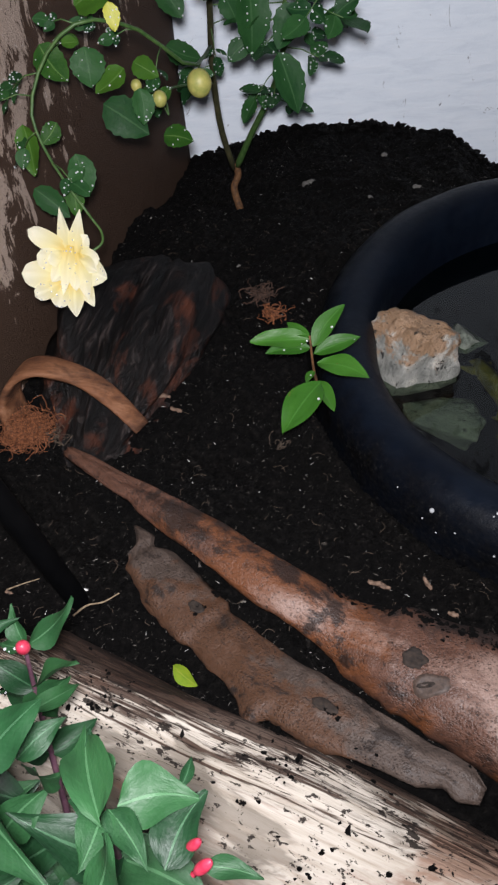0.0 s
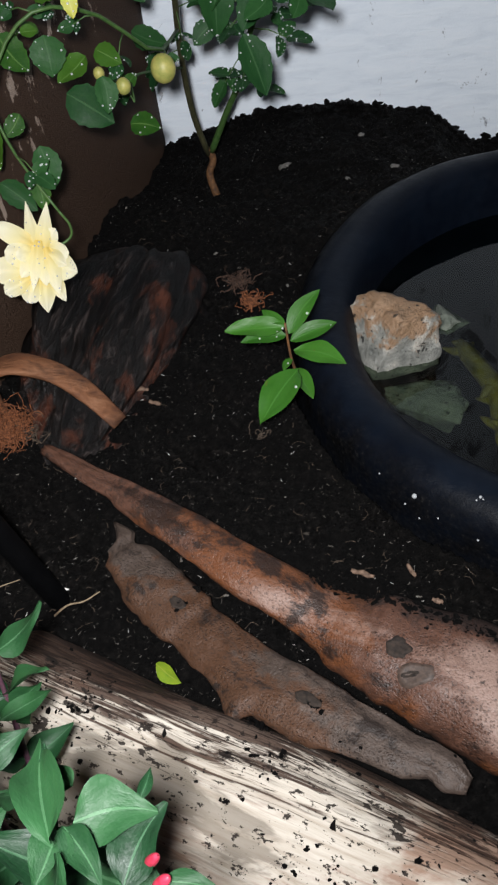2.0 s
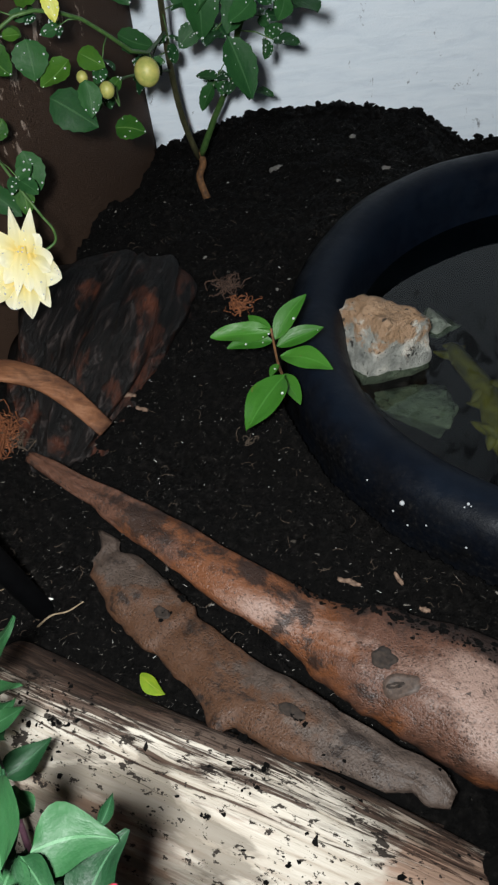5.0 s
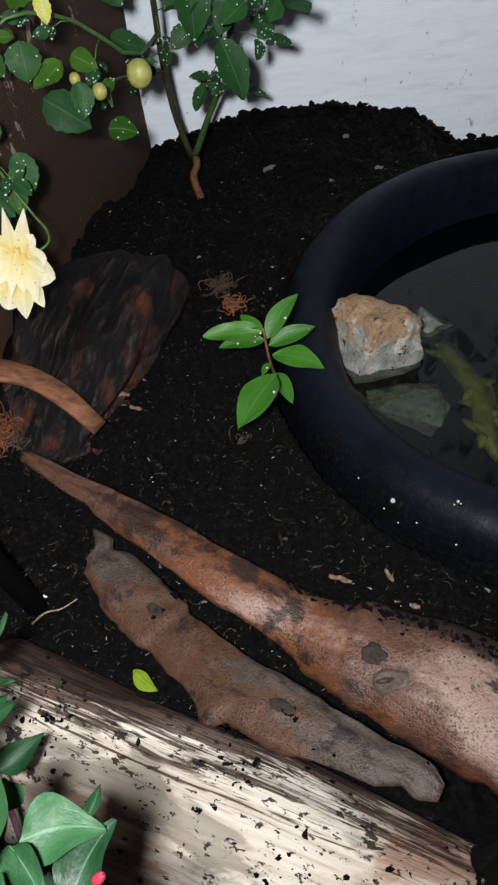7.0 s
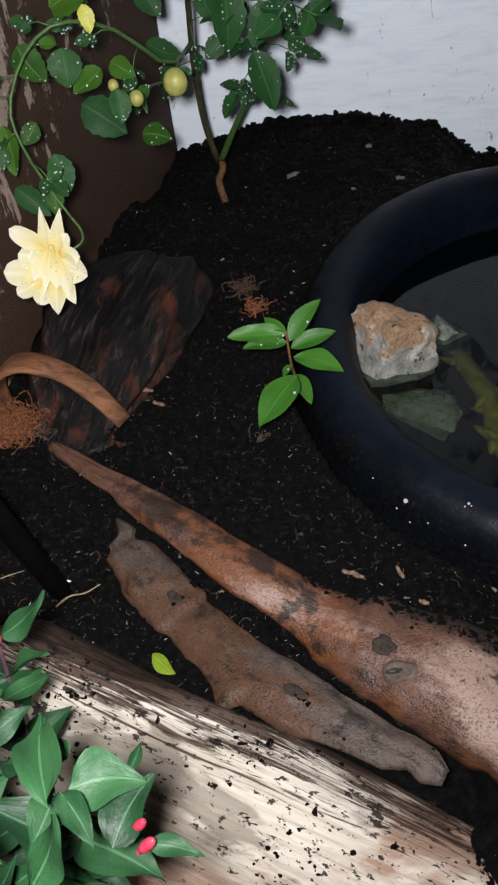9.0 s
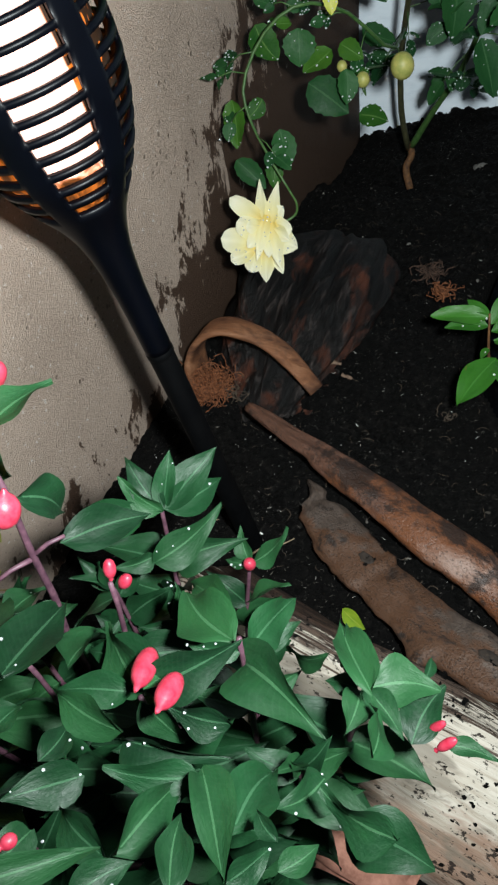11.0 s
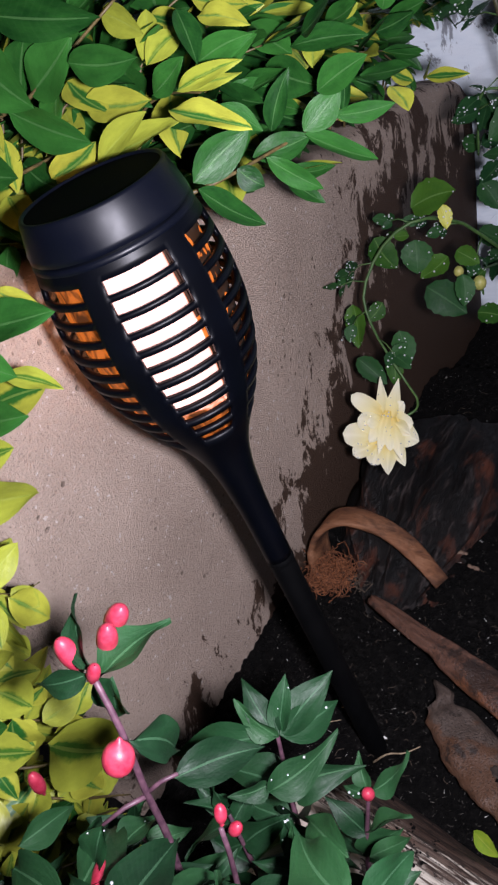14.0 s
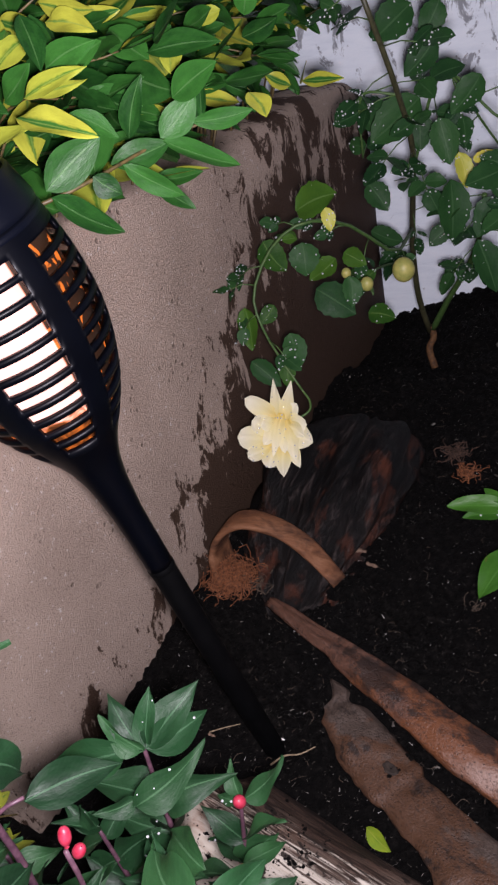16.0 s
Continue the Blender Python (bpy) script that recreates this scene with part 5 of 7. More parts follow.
def build_hedge():
    rnd = random.Random(4)
    pl = thing("golden_privet", "variegated golden privet hedge spilling over the planter wall", "hedge", at=(-0.42, 0.7, 0.42))
    green, edged, gold = [PRIVET] * 9 + [PRIVET_EDGE], [PRIVET, PRIVET, PRIVET_EDGE, PRIVET_GOLD], [PRIVET_GOLD, PRIVET_GOLD, PRIVET_EDGE]
    # the stem that hangs furthest over the wall, and two that show between the leaves
    for ctrl, r in (([(-0.30, 0.49, 0.575), (-0.205, 0.52, 0.589), (-0.148, 0.592, 0.597), (-0.10, 0.625, 0.603)], 0.0017), ([(-0.43, 0.543, 0.643), (-0.36, 0.548, 0.656), (-0.328, 0.553, 0.671), (-0.259, 0.568, 0.714)], 0.002), ([(-0.40, 0.53, 0.60), (-0.35, 0.535, 0.615), (-0.31, 0.54, 0.625)], 0.0017)):
        sprig(pl, ctrl, rnd, "privet", green, 0, 0.05, HEDGE_STEM, r, tip_leaves=False)
    for i in range(250):
        y = 0.44 + 0.80 * rnd.random() ** 1.35
        wx = wall_x(y)
        out = rnd.uniform(-0.13, 0.12) if 0.6 < y < 0.9 else rnd.uniform(-0.12, 0.04) if y > 0.9 else rnd.uniform(-0.24, -0.05)
        tip = Vector((wx + out, y + rnd.uniform(-0.03, 0.1), 0.575 + rnd.uniform(0.0, 0.17) - 0.35 * max(0, out)))
        if y > 0.9:
            tip.z -= 0.07
        foot = Vector((min(tip.x, wx) - rnd.uniform(0.03, 0.12), y + rnd.uniform(-0.08, 0.03), 0.47))
        mats = edged if y < 0.58 and rnd.random() < 0.7 else green if rnd.random() < 0.85 else edged
        mid = foot.lerp(tip, 0.55) + Vector((0, 0, 0.06))
        sprig(pl, [foot, mid, tip], rnd, "privet", mats, 4, 0.077 if y < 0.75 else 0.06, HEDGE_STEM, 0.0014, start=0.2)
    for i in range(34):
        tip = Vector((rnd.uniform(-0.42, -0.3), rnd.uniform(0.55, 0.66), rnd.uniform(0.56, 0.65)))
        foot = Vector((tip.x - rnd.uniform(0.05, 0.1), tip.y + rnd.uniform(-0.06, 0.02), tip.z - 0.05))
        sprig(pl, [foot, foot.lerp(tip, 0.5) + Vector((0, 0, 0.015)), tip], rnd, "privet", edged, 3, 0.062, HEDGE_STEM, 0.0014, start=0.2, face=(0.2, -0.6, 0.75))
    # gold cascade over the near corner
    for i in range(84):
        z = rnd.uniform(0.04, 0.56)
        y = 0.345 - 0.04 * (1 - z / 0.55) - 0.17 * rnd.random() ** 1.2
        tip = Vector((wall_x(y) + rnd.uniform(-0.01, 0.035) + (0.045 * rnd.random() if z < 0.24 else 0), y, z))
        foot = Vector((wall_x(0.35) - rnd.uniform(0.02, 0.07), y - 0.05, z + rnd.uniform(0.03, 0.08)))
        near = rnd.choice(((0.45, -0.65, 0.55), (0.1, -0.4, 0.9), (0.7, -0.6, 0.2)))
        sprig(pl, [foot, foot.lerp(tip, 0.5) + Vector((0.01, -0.02, 0.02)), tip], rnd, "gold", gold if rnd.random() < 0.82 else edged, 4, 0.05, HEDGE_STEM, 0.0014, start=0.3, face=near, wild=0.8)
    # the foliage keeps behind the outer sprays
    for o in [c for c in pl.children if c.name.split(".")[0] == "leaf"]:
        m = pl.matrix_basis @ o.matrix_basis
        p = m @ o.data.vertices[len(o.data.vertices) // 2].co
        if (p.z > 0.57 and p.y - 0.35 * p.z < 0.322 and p.x > -0.46) or (p.z < 0.57 and p.y < 0.42 and p.x > -0.342):
            bpy.data.objects.remove(o)

    def spray(face, kind, leaves):
        for b_, t, w, mat in leaves:
            b_, t = Vector(b_), Vector(t)
            leaf(kind, mat, b_, b_.lerp(t, 1.16 if kind == "gold" else 1.06), Vector(face) + 0.5 * rand_unit(rnd), pl, w)

    # outer sprays: broad green leaves, golden leaves, the hanging stem, the shaded far part, the near corner, the cascade
    spray((0.3, -0.72, 0.5), "privet", (((-0.358, 0.553, 0.722), (-0.262, 0.528, 0.710), 0.59, PRIVET), ((-0.374, 0.537, 0.707), (-0.316, 0.503, 0.667), 1.04, PRIVET), ((-0.426, 0.581, 0.687), (-0.378, 0.551, 0.659), 1.53, PRIVET), ((-0.342, 0.552, 0.664), (-0.296, 0.544, 0.696), 1.44, PRIVET), ((-0.295, 0.539, 0.683), (-0.232, 0.519, 0.682), 0.79, PRIVET), ((-0.313, 0.584, 0.698), (-0.306, 0.561, 0.687), 1.86, PRIVET), ((-0.350, 0.530, 0.658), (-0.277, 0.503, 0.637), 0.75, PRIVET), ((-0.412, 0.514, 0.639), (-0.336, 0.488, 0.622), 0.97, PRIVET), ((-0.313, 0.574, 0.669), (-0.257, 0.551, 0.659), 0.71, PRIVET), ((-0.366, 0.546, 0.616), (-0.325, 0.520, 0.601), 1.08, PRIVET)))
    spray((0.3, -0.72, 0.5), "privet", (((-0.416, 0.516, 0.590), (-0.356, 0.493, 0.580), 1.06, PRIVET), ((-0.367, 0.490, 0.570), (-0.355, 0.462, 0.548), 1.64, PRIVET), ((-0.375, 0.524, 0.555), (-0.347, 0.513, 0.581), 1.28, PRIVET), ((-0.209, 0.551, 0.702), (-0.191, 0.521, 0.673), 0.75, PRIVET), ((-0.199, 0.544, 0.668), (-0.156, 0.528, 0.681), 0.80, PRIVET), ((-0.245, 0.557, 0.649), (-0.211, 0.545, 0.672), 0.92, PRIVET), ((-0.442, 0.569, 0.654), (-0.397, 0.544, 0.640), 1.37, PRIVET), ((-0.382, 0.568, 0.622), (-0.335, 0.555, 0.644), 1.15, PRIVET), ((-0.432, 0.587, 0.706), (-0.389, 0.574, 0.726), 1.36, PRIVET), ((-0.275, 0.588, 0.681), (-0.239, 0.572, 0.692), 1.02, PRIVET), ((-0.306, 0.581, 0.630), (-0.267, 0.564, 0.639), 1.24, PRIVET)))
    spray((0.3, -0.72, 0.5), "privet", (((-0.417, 0.584, 0.725), (-0.361, 0.564, 0.726), 1.40, PRIVET_GOLD), ((-0.379, 0.541, 0.659), (-0.356, 0.512, 0.635), 0.71, PRIVET_EDGE), ((-0.373, 0.543, 0.636), (-0.356, 0.512, 0.606), 0.78, PRIVET_EDGE), ((-0.330, 0.523, 0.608), (-0.278, 0.512, 0.633), 0.87, PRIVET_EDGE), ((-0.285, 0.521, 0.616), (-0.234, 0.512, 0.647), 0.68, PRIVET_GOLD), ((-0.284, 0.530, 0.615), (-0.211, 0.518, 0.638), 0.56, PRIVET_GOLD), ((-0.217, 0.516, 0.646), (-0.156, 0.493, 0.638), 0.60, PRIVET_EDGE), ((-0.213, 0.529, 0.655), (-0.163, 0.515, 0.670), 0.47, PRIVET_GOLD), ((-0.209, 0.534, 0.655), (-0.164, 0.517, 0.662), 0.36, PRIVET_GOLD), ((-0.303, 0.558, 0.651), (-0.240, 0.537, 0.649), 0.80, PRIVET_EDGE), ((-0.320, 0.573, 0.665), (-0.279, 0.545, 0.644), 1.00, PRIVET_EDGE), ((-0.278, 0.577, 0.706), (-0.239, 0.552, 0.691), 0.86, PRIVET_GOLD)))
    spray((0.3, -0.72, 0.5), "privet", (((-0.246, 0.585, 0.701), (-0.245, 0.556, 0.675), 0.84, PRIVET_GOLD), ((-0.219, 0.575, 0.685), (-0.239, 0.550, 0.671), 1.25, PRIVET_GOLD), ((-0.207, 0.582, 0.691), (-0.167, 0.560, 0.686), 0.71, PRIVET_EDGE), ((-0.215, 0.596, 0.702), (-0.166, 0.573, 0.694), 0.53, PRIVET_EDGE), ((-0.248, 0.593, 0.696), (-0.209, 0.571, 0.690), 0.78, PRIVET_EDGE), ((-0.438, 0.549, 0.598), (-0.369, 0.532, 0.605), 0.99, PRIVET_EDGE), ((-0.379, 0.529, 0.597), (-0.350, 0.502, 0.577), 1.26, PRIVET_GOLD), ((-0.424, 0.490, 0.571), (-0.371, 0.471, 0.574), 1.65, PRIVET_EDGE), ((-0.434, 0.517, 0.593), (-0.392, 0.500, 0.600), 1.28, PRIVET_GOLD), ((-0.424, 0.524, 0.583), (-0.415, 0.500, 0.573), 1.66, PRIVET_GOLD), ((-0.359, 0.546, 0.588), (-0.325, 0.530, 0.601), 1.43, PRIVET_EDGE), ((-0.346, 0.562, 0.636), (-0.321, 0.536, 0.616), 1.04, PRIVET_EDGE)))
    spray((0.3, -0.72, 0.5), "privet", (((-0.218, 0.483, 0.624), (-0.191, 0.459, 0.612), 0.73, PRIVET_GOLD), ((-0.451, 0.547, 0.591), (-0.410, 0.522, 0.577), 1.22, PRIVET_GOLD), ((-0.378, 0.556, 0.587), (-0.396, 0.535, 0.586), 1.23, PRIVET_GOLD), ((-0.342, 0.584, 0.640), (-0.348, 0.558, 0.622), 1.00, PRIVET_GOLD), ((-0.430, 0.483, 0.551), (-0.391, 0.468, 0.567), 1.43, PRIVET_EDGE), ((-0.172, 0.702, 0.635), (-0.176, 0.673, 0.609), 0.64, PRIVET_GOLD), ((-0.189, 0.713, 0.638), (-0.170, 0.687, 0.619), 0.86, PRIVET_GOLD), ((-0.125, 0.739, 0.656), (-0.150, 0.719, 0.655), 0.99, PRIVET_GOLD)))
    spray((0.3, -0.72, 0.5), "privet", (((-0.143, 0.578, 0.603), (-0.116, 0.593, 0.626), 1.14, PRIVET), ((-0.145, 0.586, 0.599), (-0.103, 0.617, 0.564), 0.55, PRIVET), ((-0.124, 0.599, 0.606), (-0.085, 0.625, 0.602), 0.62, PRIVET), ((-0.118, 0.605, 0.605), (-0.111, 0.598, 0.643), 0.47, PRIVET), ((-0.181, 0.563, 0.593), (-0.143, 0.589, 0.596), 0.93, PRIVET), ((-0.167, 0.553, 0.595), (-0.135, 0.572, 0.562), 0.65, PRIVET), ((-0.184, 0.535, 0.595), (-0.168, 0.538, 0.579), 1.54, PRIVET), ((-0.206, 0.503, 0.599), (-0.169, 0.527, 0.622), 1.06, PRIVET), ((-0.204, 0.504, 0.594), (-0.171, 0.525, 0.556), 0.91, PRIVET), ((-0.225, 0.503, 0.593), (-0.204, 0.511, 0.564), 1.12, PRIVET), ((-0.215, 0.553, 0.621), (-0.202, 0.553, 0.638), 1.44, PRIVET), ((-0.196, 0.552, 0.636), (-0.171, 0.565, 0.612), 0.81, PRIVET)))
    spray((0.3, -0.72, 0.5), "privet", (((-0.140, 0.603, 0.664), (-0.111, 0.590, 0.687), 1.15, PRIVET), ((-0.160, 0.638, 0.651), (-0.099, 0.619, 0.654), 0.61, PRIVET), ((-0.131, 0.589, 0.627), (-0.091, 0.577, 0.648), 0.94, PRIVET), ((-0.113, 0.653, 0.636), (-0.085, 0.640, 0.657), 1.06, PRIVET), ((-0.169, 0.582, 0.605), (-0.148, 0.576, 0.645), 0.69, PRIVET), ((-0.187, 0.653, 0.637), (-0.143, 0.628, 0.623), 1.11, PRIVET), ((-0.210, 0.609, 0.626), (-0.153, 0.595, 0.642), 0.82, PRIVET), ((-0.196, 0.664, 0.668), (-0.161, 0.637, 0.648), 1.20, PRIVET), ((-0.127, 0.721, 0.603), (-0.081, 0.703, 0.608), 0.86, PRIVET), ((-0.123, 0.788, 0.623), (-0.087, 0.773, 0.636), 0.89, PRIVET), ((-0.115, 0.810, 0.628), (-0.079, 0.794, 0.641), 0.84, PRIVET)))
    spray((0.3, -0.72, 0.5), "privet", (((-0.214, 0.574, 0.698), (-0.195, 0.544, 0.670), 0.81, PRIVET), ((-0.207, 0.563, 0.667), (-0.156, 0.547, 0.678), 0.78, PRIVET), ((-0.258, 0.582, 0.606), (-0.223, 0.567, 0.621), 1.18, PRIVET), ((-0.141, 0.680, 0.656), (-0.111, 0.664, 0.668), 1.22, PRIVET), ((-0.105, 0.737, 0.649), (-0.092, 0.726, 0.674), 1.23, PRIVET), ((-0.144, 0.658, 0.651), (-0.143, 0.633, 0.637), 1.23, PRIVET_GOLD), ((-0.174, 0.675, 0.644), (-0.153, 0.652, 0.634), 1.35, PRIVET_GOLD), ((-0.088, 0.644, 0.610), (-0.072, 0.619, 0.598), 1.11, PRIVET_EDGE), ((-0.103, 0.922, 0.547), (-0.091, 0.909, 0.568), 1.59, PRIVET_EDGE), ((-0.101, 0.921, 0.547), (-0.055, 0.902, 0.548), 0.61, PRIVET_EDGE), ((-0.114, 0.921, 0.544), (-0.135, 0.907, 0.563), 1.07, PRIVET_EDGE)))
    spray((0.3, -0.72, 0.5), "privet", (((-0.352, 0.371, 0.559), (-0.288, 0.361, 0.598), 1.01, PRIVET), ((-0.321, 0.366, 0.564), (-0.257, 0.356, 0.581), 0.87, PRIVET), ((-0.341, 0.366, 0.554), (-0.297, 0.356, 0.535), 1.01, PRIVET), ((-0.314, 0.391, 0.580), (-0.278, 0.381, 0.571), 0.77, PRIVET_EDGE), ((-0.319, 0.371, 0.527), (-0.273, 0.361, 0.524), 0.64, PRIVET_GOLD), ((-0.355, 0.386, 0.491), (-0.296, 0.376, 0.512), 0.99, PRIVET_EDGE), ((-0.375, 0.361, 0.489), (-0.305, 0.351, 0.507), 0.94, PRIVET), ((-0.381, 0.371, 0.497), (-0.346, 0.361, 0.530), 1.49, PRIVET), ((-0.362, 0.391, 0.531), (-0.362, 0.381, 0.491), 1.07, PRIVET_GOLD), ((-0.402, 0.381, 0.461), (-0.364, 0.371, 0.463), 1.31, PRIVET), ((-0.361, 0.381, 0.560), (-0.337, 0.371, 0.582), 1.79, PRIVET)))
    spray((0.55, -0.7, 0.45), "gold", (((-0.340, 0.317, 0.490), (-0.328, 0.353, 0.475), 1.19, PRIVET_GOLD), ((-0.328, 0.282, 0.489), (-0.316, 0.340, 0.445), 0.91, PRIVET_GOLD), ((-0.340, 0.291, 0.456), (-0.328, 0.292, 0.433), 1.38, PRIVET_EDGE), ((-0.340, 0.318, 0.428), (-0.328, 0.296, 0.429), 0.84, PRIVET_GOLD), ((-0.330, 0.274, 0.420), (-0.318, 0.307, 0.425), 1.00, PRIVET_GOLD), ((-0.340, 0.282, 0.439), (-0.328, 0.278, 0.423), 1.64, PRIVET_EDGE), ((-0.332, 0.250, 0.429), (-0.320, 0.267, 0.406), 1.21, PRIVET_GOLD), ((-0.336, 0.300, 0.382), (-0.324, 0.313, 0.348), 1.09, PRIVET_EDGE), ((-0.340, 0.309, 0.381), (-0.328, 0.312, 0.362), 1.10, PRIVET_GOLD), ((-0.336, 0.283, 0.398), (-0.324, 0.280, 0.357), 0.66, PRIVET_GOLD), ((-0.330, 0.273, 0.403), (-0.318, 0.258, 0.384), 1.32, PRIVET_GOLD), ((-0.340, 0.256, 0.397), (-0.328, 0.268, 0.390), 1.26, PRIVET_EDGE)))
    spray((0.55, -0.7, 0.45), "gold", (((-0.340, 0.278, 0.357), (-0.328, 0.282, 0.341), 1.72, PRIVET_GOLD), ((-0.340, 0.266, 0.373), (-0.328, 0.264, 0.351), 1.28, PRIVET_EDGE), ((-0.340, 0.315, 0.309), (-0.328, 0.262, 0.330), 0.67, PRIVET_EDGE), ((-0.330, 0.226, 0.388), (-0.318, 0.259, 0.365), 1.16, PRIVET_GOLD), ((-0.334, 0.253, 0.346), (-0.322, 0.277, 0.330), 1.05, PRIVET_GOLD), ((-0.330, 0.224, 0.388), (-0.318, 0.205, 0.378), 0.91, PRIVET_GOLD), ((-0.340, 0.227, 0.347), (-0.328, 0.237, 0.362), 1.27, PRIVET_GOLD), ((-0.340, 0.237, 0.337), (-0.328, 0.251, 0.336), 1.64, PRIVET_EDGE), ((-0.330, 0.245, 0.348), (-0.318, 0.252, 0.320), 1.51, PRIVET_GOLD), ((-0.336, 0.243, 0.306), (-0.324, 0.243, 0.288), 1.81, PRIVET_EDGE), ((-0.328, 0.265, 0.284), (-0.316, 0.293, 0.278), 1.10, PRIVET_GOLD), ((-0.330, 0.264, 0.305), (-0.318, 0.272, 0.317), 1.40, PRIVET_EDGE)))
    spray((0.55, -0.7, 0.45), "gold", (((-0.330, 0.297, 0.249), (-0.318, 0.312, 0.267), 1.14, PRIVET_GOLD), ((-0.330, 0.271, 0.261), (-0.318, 0.289, 0.248), 1.48, PRIVET_EDGE), ((-0.320, 0.253, 0.275), (-0.308, 0.297, 0.208), 1.18, PRIVET_GOLD), ((-0.336, 0.240, 0.274), (-0.324, 0.237, 0.314), 1.48, PRIVET_EDGE), ((-0.340, 0.210, 0.340), (-0.328, 0.232, 0.322), 1.49, PRIVET), ((-0.340, 0.209, 0.324), (-0.328, 0.239, 0.285), 0.94, PRIVET_GOLD), ((-0.330, 0.188, 0.339), (-0.318, 0.186, 0.329), 1.90, PRIVET_GOLD), ((-0.330, 0.176, 0.321), (-0.318, 0.178, 0.313), 1.90, PRIVET_GOLD), ((-0.340, 0.219, 0.290), (-0.328, 0.211, 0.271), 1.30, PRIVET_EDGE), ((-0.336, 0.273, 0.201), (-0.324, 0.278, 0.176), 1.61, PRIVET_EDGE), ((-0.330, 0.243, 0.163), (-0.318, 0.256, 0.167), 1.87, PRIVET_GOLD), ((-0.340, 0.313, 0.484), (-0.328, 0.287, 0.522), 1.60, PRIVET_GOLD)))
    # no leaf reaches into the torch
    foot = TORCH_FOOT
    along = (TORCH_HEAD - foot).normalized()
    for o in [c for c in pl.children if c.name.split(".")[0] == "leaf"]:
        m = pl.matrix_basis @ o.matrix_basis
        near = [m @ v.co - foot for v in o.data.vertices]
        if min((p - along * p.dot(along)).length for p in near) < 0.066 and any(0.36 < p.dot(along) < 0.65 for p in near):
            bpy.data.objects.remove(o)
    join_rest(pl, "leaf", 300, lambda p: p.x - wall_x(p.y) - 0.15 * max(0, p.y - 0.6), "inner_foliage")
    join_rest(pl, "stem", 60, lambda p: p.x - wall_x(p.y), "inner_wood")


build_hedge()


